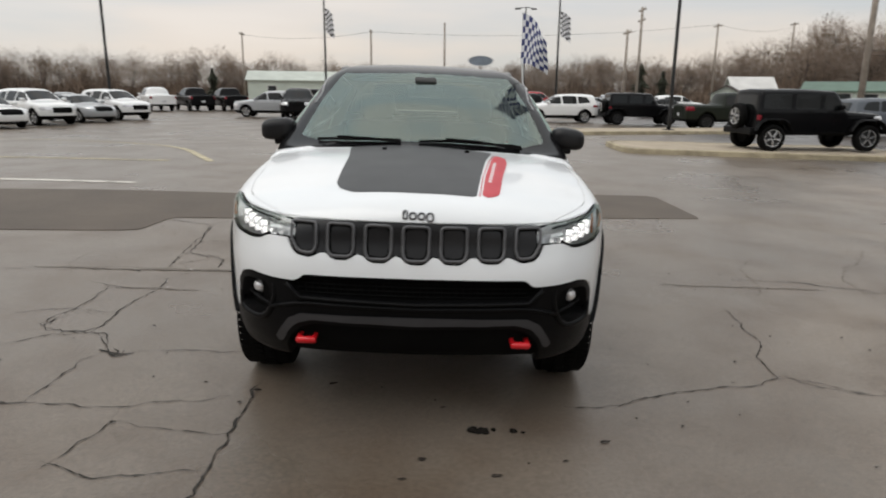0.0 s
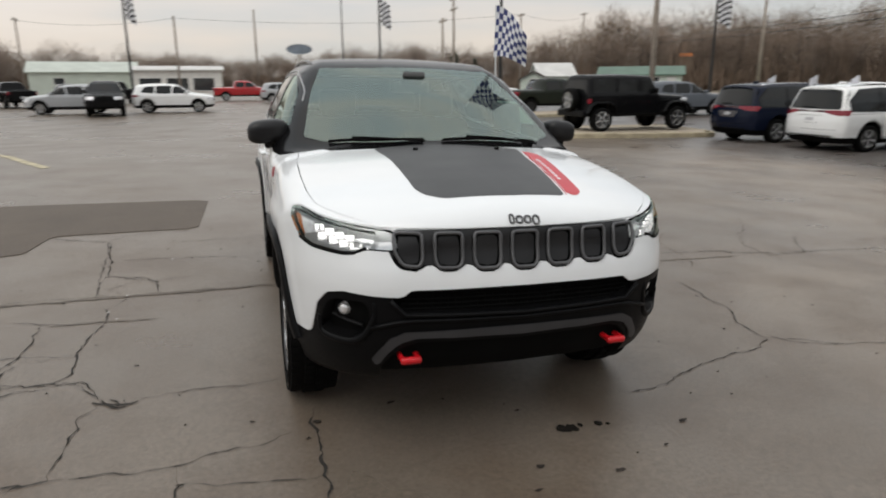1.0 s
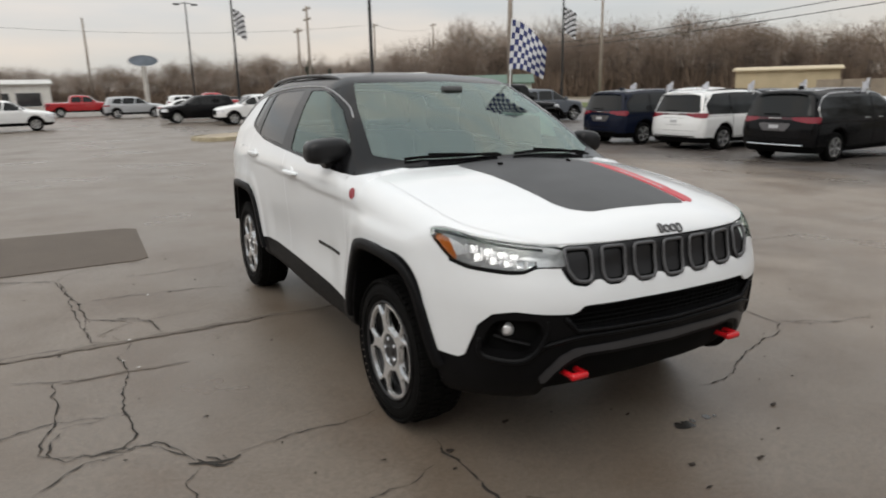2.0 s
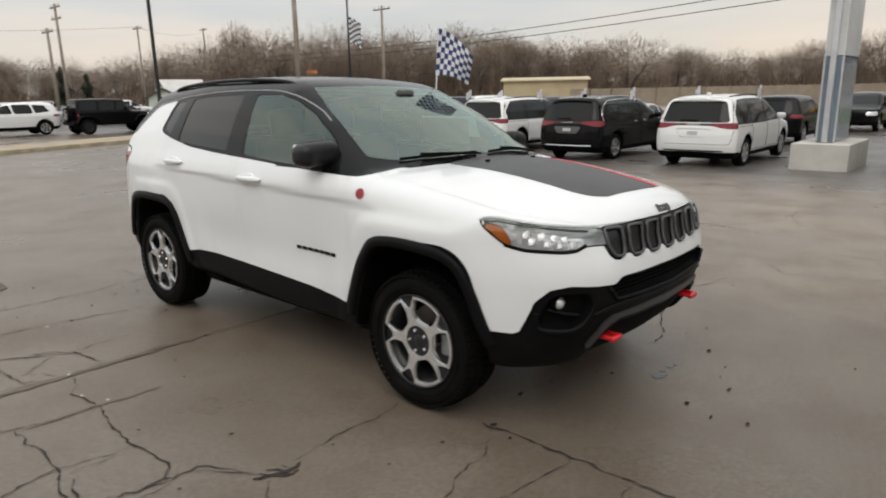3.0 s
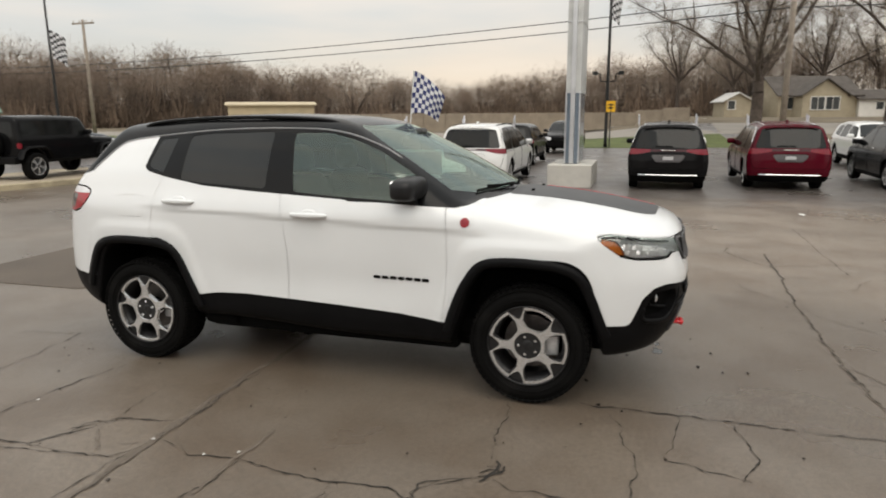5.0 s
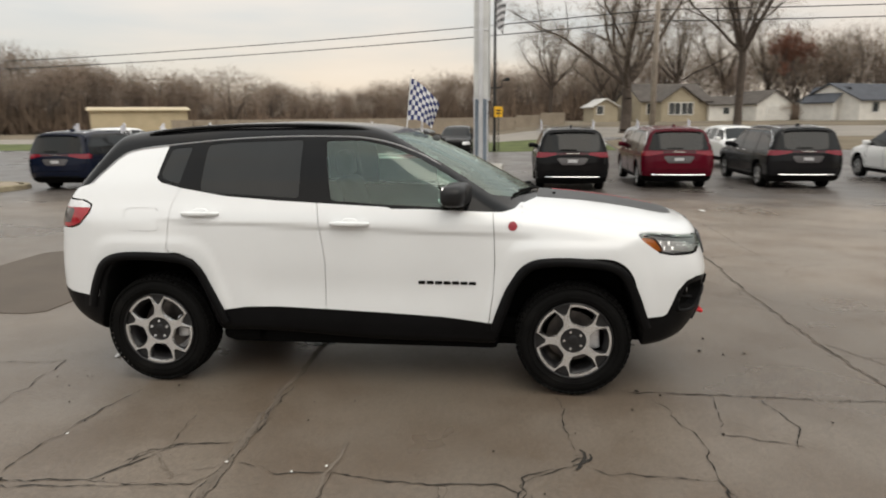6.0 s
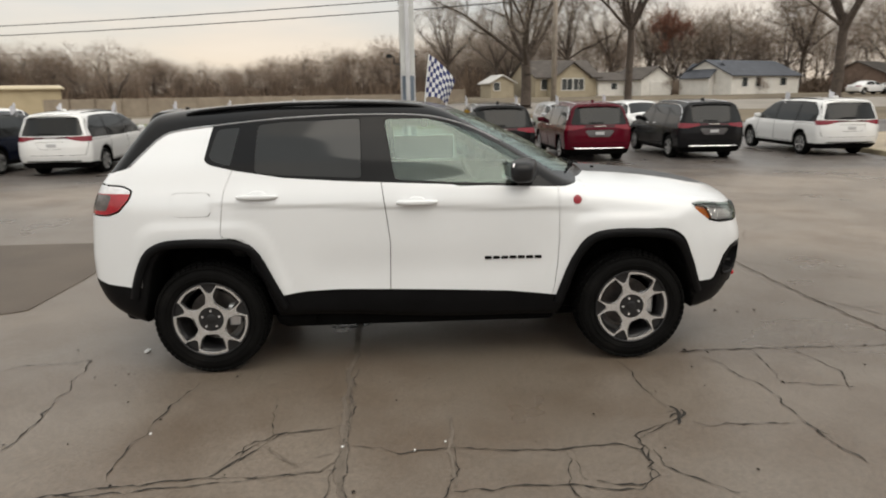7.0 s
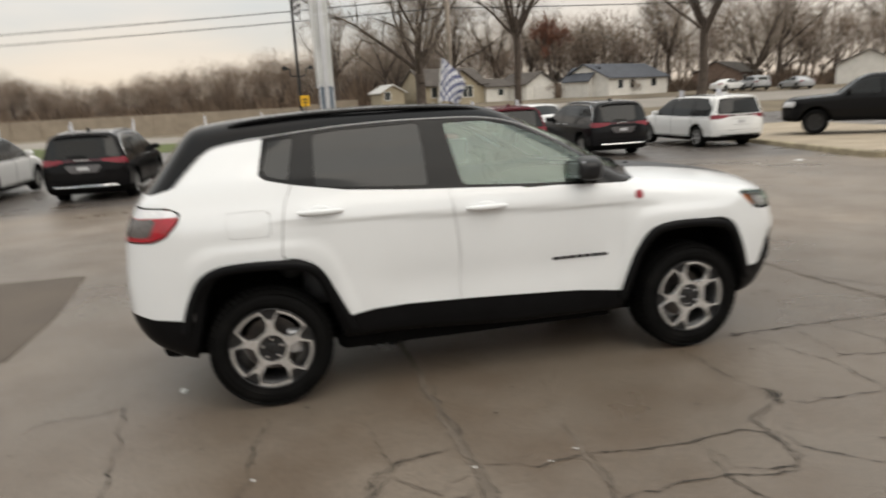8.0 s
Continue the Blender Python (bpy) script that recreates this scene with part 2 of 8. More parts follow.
def surface(f, lo, hi, h, refine=3):
    """A quad mesh of the zero level of f in a box: vertices, faces, normals."""
    ax = [np.arange(lo[i], hi[i] + h, h) for i in range(3)]
    nx, ny, nz = (len(a) for a in ax)
    G = np.empty((nx, ny, nz))
    yy, zz = np.meshgrid(ax[1], ax[2], indexing="ij")
    yz = np.stack([yy.ravel(), zz.ravel()], 1)
    for i in range(nx):
        G[i] = f(np.concatenate([np.full((len(yz), 1), ax[0][i]), yz], 1)).reshape(ny, nz)
    count = np.zeros((nx - 1, ny - 1, nz - 1))
    acc = np.zeros((nx - 1, ny - 1, nz - 1, 3))
    quads = []
    for axis in range(3):
        sl0, sl1 = [slice(None)] * 3, [slice(None)] * 3
        sl0[axis], sl1[axis] = slice(0, -1), slice(1, None)
        a, b = G[tuple(sl0)], G[tuple(sl1)]
        idx = np.argwhere((a < 0) != (b < 0))
        va, vb = a[tuple(idx.T)], b[tuple(idx.T)]
        pos = idx.astype(float)
        pos[:, axis] += va / (va - vb)
        o1, o2 = [k for k in range(3) if k != axis]
        ring = []
        for d1, d2 in ((0, 0), (-1, 0), (-1, -1), (0, -1)):
            c = idx.copy()
            c[:, o1] += d1
            c[:, o2] += d2
            ring.append(c)
        ok = np.ones(len(idx), bool)
        for c in ring:
            ok &= ((c >= 0) & (c < np.array(count.shape))).all(1)
        for c in ring:
            np.add.at(acc, tuple(c[ok].T), pos[ok])
            np.add.at(count, tuple(c[ok].T), 1)
        flip = (va < 0)[ok]
        if axis == 1:
            flip = ~flip
        ids = np.stack([np.ravel_multi_index(c[ok].T, count.shape) for c in ring], 1)
        ids[~flip] = ids[~flip][:, ::-1]
        quads.append(ids)
    cell = np.flatnonzero(count.ravel() > 0)
    lookup = np.full(count.size, -1)
    lookup[cell] = np.arange(len(cell))
    V = acc.reshape(-1, 3)[cell] / count.ravel()[cell][:, None] * h + np.array(lo)
    for _ in range(refine):
        g = gradient(f, V)
        V = V - np.clip(f(V) / np.maximum((g * g).sum(1), 0.05), -h, h)[:, None] * g
    N = unit(gradient(f, V))
    return V, [tuple(q) for q in lookup[np.concatenate(quads)]], N


def split(V, F, N, phi):
    """Cuts a mesh along phi = 0. Returns the part with phi < 0 and the part with phi > 0."""
    V, N = list(map(tuple, V)), list(map(tuple, N))
    phi = list(phi)
    made, low, high = {}, [], []

    def mid(a, b):
        key = (min(a, b), max(a, b))
        if key not in made:
            s = phi[a] / (phi[a] - phi[b])
            V.append(tuple(V[a][i] + s * (V[b][i] - V[a][i]) for i in range(3)))
            N.append(tuple(N[a][i] + s * (N[b][i] - N[a][i]) for i in range(3)))
            phi.append(0.0)
            made[key] = len(V) - 1
        return made[key]

    for q in F:
        s = [phi[i] < 0 for i in q]
        if all(s):
            low.append(q)
        elif not any(s):
            high.append(q)
        else:
            for want, out in ((True, low), (False, high)):
                poly = []
                for k, i in enumerate(q):
                    j = q[(k + 1) % len(q)]
                    if s[k] == want:
                        poly.append(i)
                    if s[k] != s[(k + 1) % len(q)]:
                        poly.append(mid(i, j))
                if len(poly) >= 3:
                    out.append(tuple(poly))
    V, N = np.array(V), unit(np.array(N))
    return packed(V, low, N), packed(V, high, N)


def packed(V, F, N):
    used = sorted({i for q in F for i in q})
    back = {i: k for k, i in enumerate(used)}
    if not used:
        return np.zeros((0, 3)), [], np.zeros((0, 3))
    return V[used], [tuple(back[i] for i in q) for q in F], N[used]


def carve(shell, phi_of, gap=0.0):
    """Takes the region phi < 0 out of a shell: (region, rest), with an open joint of 2 * gap between them."""
    V, F, N = shell
    inner, outer = split(V, F, N, phi_of(V) + gap)
    if gap and len(outer[0]):
        _, outer = split(*outer, phi_of(outer[0]) - gap)
    return inner, outer


def skirted(shell, depth):
    """Adds a rim that goes in by depth along the open edges."""
    V, F, N = shell
    edges = {}
    for q in F:
        for k, i in enumerate(q):
            j = q[(k + 1) % len(q)]
            if (j, i) in edges:
                del edges[(j, i)]
            else:
                edges[(i, j)] = 1
    ring = sorted({i for e in edges for i in e})
    at = {i: len(V) + k for k, i in enumerate(ring)}
    V2 = np.concatenate([V, V[ring] - N[ring] * depth]) if ring else V
    N2 = np.concatenate([N, N[ring]]) if ring else N
    return V2, F + [(j, i, at[i], at[j]) for i, j in edges], N2


def meet(f, origin, way, reach=3.0, steps=120):
    """Where rays from outside first meet the body f."""
    P = np.array(origin, float)
    D = np.broadcast_to(np.array(way, float), P.shape)
    t = np.full(len(P), np.nan)
    last = f(P)
    for k in range(1, steps + 1):
        s = reach * k / steps
        now = f(P + D * s)
        new_hit = np.isnan(t) & (now < 0) & (last >= 0)
        t[new_hit] = s
        last = now
    lo, hi = t - reach / steps, t.copy()
    for _ in range(16):
        m = (lo + hi) / 2
        neg = f(P + D * m[:, None]) < 0
        hi, lo = np.where(neg, m, hi), np.where(neg, lo, m)
    return P + D * hi[:, None]


# ---- building helpers ----
def to_mesh(name, V, F, mat, N=None, smooth=True):
    me = bpy.data.meshes.new(name)
    me.from_pydata([tuple(map(float, v)) for v in V], [], [tuple(map(int, q)) for q in F])
    me.materials.append(mat)
    me.polygons.foreach_set("use_smooth", [smooth] * len(me.polygons))
    me.update()
    if N is not None and len(N) == len(me.vertices):
        me.normals_split_custom_set_from_vertices([tuple(map(float, n)) for n in N])
    return me


def piece(name, shell, mat, parent=None, label="", skirt=0.0, smooth=True):
    """Links a shell (vertices, faces, normals) as one mesh object under parent."""
    V, F, N = shell
    if not len(F):
        return None
    if skirt:
        V, F, N = skirted(shell, skirt)
    ob = new(name, to_mesh(name, V, F, mat, N, smooth))
    ob.parent = parent
    if label:
        tagged(ob, label)
    return ob


def part(name, bm, mat, parent=None, label="", smooth=False):
    """Links a bmesh as one mesh object under a thing or under a part."""
    me = bpy.data.meshes.new(name)
    bmesh.ops.recalc_face_normals(bm, faces=bm.faces)
    bm.to_mesh(me)
    bm.free()
    me.materials.append(mat)
    if smooth:
        me.polygons.foreach_set("use_smooth", [True] * len(me.polygons))
    ob = new(name, me)
    ob.parent = parent
    if label:
        tagged(ob, label)
    return ob


def thing(name, label, category, m=None, group="", kind=""):
    ob = tagged(new(name), label, category, group, kind)
    if m is not None:
        ob.matrix_world = m
    return ob


def add_box(bm, lo, hi, bevel=0.0, m=None, segments=2):
    lo, hi = Vector(lo), Vector(hi)
    r = bmesh.ops.create_cube(bm, size=1.0)
    verts = r["verts"]
    for v in verts:
        v.co = Vector(((v.co.x + 0.5) * (hi.x - lo.x) + lo.x, (v.co.y + 0.5) * (hi.y - lo.y) + lo.y, (v.co.z + 0.5) * (hi.z - lo.z) + lo.z))
    if bevel:
        edges = list({e for v in verts for e in v.link_edges})
        r2 = bmesh.ops.bevel(bm, geom=edges, offset=bevel, segments=segments, affect="EDGES", profile=0.5)
        verts = list({v for f in r2["faces"] for v in f.verts} | {v for v in verts if v.is_valid})
        seen, todo = set(verts), list(verts)
        while todo:
            for e in todo.pop().link_edges:
                for v in e.verts:
                    if v not in seen:
                        seen.add(v)
                        todo.append(v)
        verts = list(seen)
    if m is not None:
        bmesh.ops.transform(bm, matrix=m, verts=verts)
    return verts


def box(lo, hi, bevel=0.0, m=None, segments=2):
    bm = bmesh.new()
    add_box(bm, lo, hi, bevel, m, segments)
    return bm


def add_tube(bm, path, radius, sides=8, flat=1.0, closed=False):
    """A tube along a path; radius may be one number or one for each point."""
    pts = [Vector(p) for p in path]
    n = len(pts)
    radii = radius if isinstance(radius, (list, tuple)) else [radius] * n
    up = Vector((0, 0, 1))
    rings = []
    for i, p in enumerate(pts):
        a = pts[(i - 1) % n] if (closed or i) else p
        b = pts[(i + 1) % n] if (closed or i < n - 1) else p
        d = (b - a).normalized()
        s = d.cross(up)
        if s.length < 0.05:
            s = d.cross(Vector((1, 0, 0)))
        s.normalize()
        u = s.cross(d).normalized()
        rings.append([bm.verts.new(p + (s * math.cos(2 * math.pi * k / sides) + u * flat * math.sin(2 * math.pi * k / sides)) * radii[i]) for k in range(sides)])
    for i in range(n if closed else n - 1):
        a, b = rings[i], rings[(i + 1) % n]
        for k in range(sides):
            bm.faces.new((a[k], a[(k + 1) % sides], b[(k + 1) % sides], b[k]))
    if not closed:
        bm.faces.new(rings[0][::-1])
        bm.faces.new(rings[-1])
    return rings


def tube(path, radius, sides=8, flat=1.0, closed=False):
    bm = bmesh.new()
    add_tube(bm, path, radius, sides, flat, closed)
    return bm


def add_revolve(bm, profile, segments=32, axis="x", at=(0, 0, 0), closed=False):
    """Turns a profile of (along, radius) pairs round an axis."""
    at = Vector(at)
    rings = []
    for a, r in profile:
        ring = []
        for k in range(segments):
            c, s = math.cos(2 * math.pi * k / segments) * r, math.sin(2 * math.pi * k / segments) * r
            co = (a, c, s) if axis == "x" else (c, a, s) if axis == "y" else (c, s, a)
            ring.append(bm.verts.new(at + Vector(co)))
        rings.append(ring)
    pairs = list(zip(rings, rings[1:])) + ([(rings[-1], rings[0])] if closed else [])
    for a, b in pairs:
        for k in range(segments):
            bm.faces.new((a[k], a[(k + 1) % segments], b[(k + 1) % segments], b[k]))
    if not closed:
        for ring in (rings[0], rings[-1]):
            bm.faces.new(ring)


def revolve(profile, segments=32, axis="x", at=(0, 0, 0), closed=False):
    bm = bmesh.new()
    add_revolve(bm, profile, segments, axis, at, closed)
    return bm


def plate(poly, lift, thick):
    """A slab from a flat outline: lift maps (u, v, d) to space, d running from 0 to thick."""
    bm = bmesh.new()
    a = [bm.verts.new(lift(u, v, 0.0)) for u, v in poly]
    b = [bm.verts.new(lift(u, v, thick)) for u, v in poly]
    n = len(poly)
    bm.faces.new(a)
    bm.faces.new(b[::-1])
    for k in range(n):
        bm.faces.new((a[k], b[k], b[(k + 1) % n], a[(k + 1) % n]))
    return bm


def sides_of(shell):
    """Splits a shell into its parts at x < 0 and x > 0."""
    V, F, N = shell
    return split(V, F, N, V[:, 0])


def pushed(shell, d):
    V, F, N = shell
    return V + N * d, F, N


def quarters(shell):
    """Splits a shell into its four corners by the signs of x and y."""
    out = []
    for half in sides_of(shell):
        out += [q for q in split(*half, half[0][:, 1]) if len(q[1])]
    return out


# ---- the body of the white SUV as a smooth solid: x across, y back, z up, middle of the wheelbase at 0 ----
SUV_SIDE = curve([(0.15, 0.80), (0.30, 0.855), (0.42, 0.885), (0.52, 0.893), (0.70, 0.896), (0.90, 0.903), (1.02, 0.907), (1.06, 0.904), (1.12, 0.886),
                  (1.18, 0.860), (1.30, 0.815), (1.45, 0.742), (1.56, 0.672), (1.62, 0.614), (1.70, 0.505)], 0.018)
SUV_PLAN = curve([(-2.3, -0.10), (-2.0, -0.07), (-1.75, -0.022), (-1.3, 0.0), (-0.9, 0.0), (0.9, 0.0), (1.5, -0.008), (1.8, -0.03), (2.0, -0.06), (2.2, -0.10)], 0.12)
SUV_TOP = curve([(-2.4, 0.84), (-2.20, 0.975), (-2.12, 1.028), (-2.0, 1.068), (-1.8, 1.110), (-1.6, 1.142), (-1.4, 1.166), (-1.2, 1.182), (-1.13, 1.185), (-1.03, 1.232),
                 (-0.70, 1.412), (-0.40, 1.548), (-0.22, 1.618), (-0.08, 1.650), (0.15, 1.668), (0.5, 1.678), (0.9, 1.672), (1.2, 1.656), (1.5, 1.632), (1.72, 1.602),
                 (1.80, 1.50), (1.95, 1.32), (2.03, 1.24), (2.3, 0.8)], 0.035)
SUV_FRONT = curve([(0.12, 0.75), (0.22, 0.40), (0.27, 0.23), (0.33, 0.13), (0.42, 0.065), (0.50, 0.035), (0.62, 0.012), (0.735, 0.0), (0.80, 0.012), (0.88, 0.04),
                   (0.95, 0.045), (1.0, 0.05), (1.06, 0.09), (1.3, 0.3)], 0.02)
SUV_NOSE = curve([(0, -2.205), (0.3, -2.192), (0.5, -2.165), (0.62, -2.12), (0.72, -2.04), (0.80, -1.93), (0.86, -1.80), (0.92, -1.62), (1.1, -1.2)], 0.035)
SUV_REAR = curve([(0.15, -0.5), (0.30, -0.28), (0.38, -0.12), (0.46, -0.045), (0.58, 0.0), (0.75, 0.0), (0.95, -0.02), (1.10, -0.035), (1.20, -0.075), (1.28, -0.14), (1.5, -0.33), (1.7, -0.5)], 0.025)
SUV_TAIL = curve([(0, 2.135), (0.4, 2.12), (0.62, 2.085), (0.74, 2.04), (0.82, 1.965), (0.88, 1.84), (0.94, 1.62), (1.1, 1.3)], 0.035)


def arch_field(y, z, at):
    """The wheel opening round an axle at y = at (the front one if at < 0)."""
    d = y - at if at < 0 else at - y
    d = -d  # forward of a front axle is positive
    if at < 0:
        lines = ((-0.419, 0.45, -0.30, 0.80), (0.375, 0.45, 0.285, 0.78))
    else:
        lines = ((-0.375, 0.45, -0.285, 0.78), (0.385, 0.45, 0.275, 0.78))
        d = -d
    f = z - 0.815
    for (a0, z0, a1, z1), sign in zip(lines, (-1, 1)):
        nx, nz = (z1 - z0) * sign, -(a1 - a0) * sign
        n = math.hypot(nx, nz)
        f = smax(f, ((d - a0) * nx + (z - z0) * nz) / n, 0.16)
    return f


def suv_solid(P):
    x, y, z = np.abs(P[:, 0]), P[:, 1], P[:, 2]
    wide = SUV_SIDE(z) + SUV_PLAN(y)
    for at in (-1.318, 1.318):  # swell over the wheels
        wide = wide + 0.016 * np.exp(-(((y - at) / 0.42) ** 2) - ((z - 0.86) / 0.16) ** 2)
    wide = wide - 0.012 * np.exp(-(((z - 0.62) / 0.14) ** 2)) * step01(np.abs(y), 0.75, 0.55)  # hollow of the doors
    cut = np.minimum(arch_field(y, z, -1.318), arch_field(y, z, 1.318))
    wide = wide + 0.009 * step01(-cut, -0.165, -0.095)  # raised lip round the wheel openings
    wide = wide - 0.011 * step01(1.035 + 0.033 * y - z, 0.0, 0.035) * step01(y, -1.15, -0.95) * step01(-y, -1.35, -1.1)  # crease at the handles
    wide = wide - 0.05 * step01(z, 1.2, 1.6) * step01(y, 0.9, 1.7)
    wide = wide - 0.022 * step01(z, 0.88, 1.05) * step01(-y, 0.75, 1.05)
    f = x - wide
    turn = step01(y, -0.4, 0.5) * 2 - 1
    bow = 0.17 * (x / 0.7) ** 2 * np.where(turn > 0, 0.5, 1.0)
    crown = np.where(y < -1.0, 0.045, 0.035) * (x / 0.7) ** 2
    ye = y + turn * bow
    slope = np.where((ye > -1.1) & (ye < -0.25), 0.85, 1.0)
    top = (z - SUV_TOP(ye) + crown) * slope
    f = smax(f, top, 0.085)
    f = smax(f, SUV_NOSE(x) + SUV_FRONT(z) - y, 0.07)
    f = smax(f, y - SUV_TAIL(x) - SUV_REAR(z), 0.08)
    f = smax(f, 0.30 + 0.045 * step01(y, -0.3, 0.7) * step01(-y, -1.5, -1.1) - z, 0.06)
    return f


def suv_body(P):
    """The solid with its wheel openings."""
    f = suv_solid(P)
    cut = np.full(len(P), 1e3)
    for at in (-1.318, 1.318):
        cut = np.minimum(cut, arch_field(P[:, 1], P[:, 2], at))
    cut = np.maximum(cut, 0.52 - np.abs(P[:, 0]))
    return smax(f, -cut, 0.012)


# ---- ground ----
def lot_height(x, y):
    """Height of the ground: the lot falls gently towards +x, and the street beyond it climbs to the houses."""
    a = 0.50 if x > 0 else 0.13
    g = -a * math.tanh(x * 0.0272 / a)
    t = min(1.0, max(0.0, (y - 8.0) / 16.0))
    g += (-0.24 - g) * t * t * (3 - 2 * t)
    u, w = min(1.0, max(0.0, (2.0 - y) / 5.0)), min(1.0, max(0.0, (x - 6.0) / 8.0))
    g -= 0.04 * w * w * (3 - 2 * w) * (1.0 - 0.6 * u)
    e = max(0.0, x - 30.0)
    t = min(1.0, max(0.0, (8.0 - y) / 16.0))
    g += min(1.4, 0.045 * e * e / (e + 6.0)) * t * t * (3 - 2 * t)
    return g


def on_lot(x, y, turn=0.0, up=0.0):
    return pose(x, y, lot_height(x, y) + up, 0, 0, turn)


def make_ground():
    me_v, me_f = [], []
    def spread(lim):
        near = list(np.arange(-24, 40.1, 1.0))
        return sorted(set([-1500, -700, -350, -200, -140, -100, -75, -60, -50, -42, -36, -30] + near + [45, 50, 56, 62, 70, 80, 95, 120, 160, 220, 350, 700, 1500]))
    xs, ys = spread(0), spread(0)
    ys = sorted(set(ys))
    for x in xs:
        for y in ys:
            me_v.append((x, y, lot_height(x, y)))
    n = len(ys)
    for i in range(len(xs) - 1):
        for j in range(n - 1):
            me_f.append((i * n + j, (i + 1) * n + j, (i + 1) * n + j + 1, i * n + j + 1))
    ob = new("ground", to_mesh("ground", me_v, me_f, ASPHALT))
    tagged(ob, "worn damp grey-brown asphalt of a car lot", "ground", kind="structure")


ASPHALT = material("worn_asphalt", (0.150, 0.122, 0.096), rough=0.34, spec=0.60, vary=0.13, scale=0.45, dirt=((0.116, 0.087, 0.063), 1.3, 0.43, 0.64), fine=0.2, fine_scale=48.0, bump=0.25, bump_scale=160.0, rough_vary=0.12)


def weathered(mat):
    """Lot-wide tones: a paler side of the lot and a painted dark patch for the car's reflection, both with ragged
    edges.
    """
    nt = mat.node_tree
    bsdf = nt.nodes["Principled BSDF"]
    last = bsdf.inputs["Base Color"].links[0].from_socket
    coord = nt.nodes.new("ShaderNodeTexCoord")
    ns = nt.nodes.new("ShaderNodeTexNoise")
    ns.inputs["Scale"].default_value, ns.inputs["Detail"].default_value, ns.inputs["Roughness"].default_value = 0.55, 6.0, 0.6
    nt.links.new(coord.outputs["Object"], ns.inputs["Vector"])
    sep = nt.nodes.new("ShaderNodeSeparateXYZ")
    nt.links.new(coord.outputs["Object"], sep.inputs[0])

    def maths(op, a, b):
        n = nt.nodes.new("ShaderNodeMath")
        n.operation = op
        for k, v in enumerate((a, b)):
            if isinstance(v, (int, float)):
                n.inputs[k].default_value = v
            else:
                nt.links.new(v, n.inputs[k])
        return n.outputs[0]

    def stepped(value, lo, hi, a, b):
        r = nt.nodes.new("ShaderNodeMapRange")
        r.interpolation_type = "SMOOTHSTEP"
        for name, v in (("From Min", lo), ("From Max", hi), ("To Min", a), ("To Max", b)):
            r.inputs[name].default_value = v
        nt.links.new(value, r.inputs["Value"])
        return r.outputs[0]

    ragged = maths("MULTIPLY", maths("SUBTRACT", ns.outputs["Fac"], 0.5), 5.0)
    slant = maths("SUBTRACT", sep.outputs["X"], maths("MULTIPLY", sep.outputs["Y"], 0.5))
    pale = stepped(maths("ADD", slant, ragged), 2.4, 5.8, 1.0, 1.42)
    newer = stepped(maths("ADD", sep.outputs["X"], ragged), 9.0, 12.5, 0.0, 1.0)
    # faint dark ring mask: the car's dim reflection before its nose, put into the colour
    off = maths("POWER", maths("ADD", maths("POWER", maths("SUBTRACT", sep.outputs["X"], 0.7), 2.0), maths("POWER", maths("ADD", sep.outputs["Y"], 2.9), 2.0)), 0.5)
    shaded = stepped(maths("ADD", off, ragged), 0.9, 2.3, 0.93, 1.0)
    mx = nt.nodes.new("ShaderNodeMixRGB")
    mx.blend_type, mx.inputs[0].default_value = "MULTIPLY", 1.0
    nt.links.new(last, mx.inputs[1])
    nt.links.new(maths("MULTIPLY", pale, shaded), mx.inputs[2])
    strip = nt.nodes.new("ShaderNodeMixRGB")
    nt.links.new(newer, strip.inputs[0])
    nt.links.new(mx.outputs[0], strip.inputs[1])
    cool = nt.nodes.new("ShaderNodeMixRGB")
    cool.blend_type, cool.inputs[0].default_value, cool.inputs[2].default_value = "MULTIPLY", 1.0, (0.50, 0.545, 0.64, 1)
    nt.links.new(mx.outputs[0], cool.inputs[1])
    nt.links.new(cool.outputs[0], strip.inputs[2])
    nt.links.new(strip.outputs[0], bsdf.inputs["Base Color"])


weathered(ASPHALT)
make_ground()


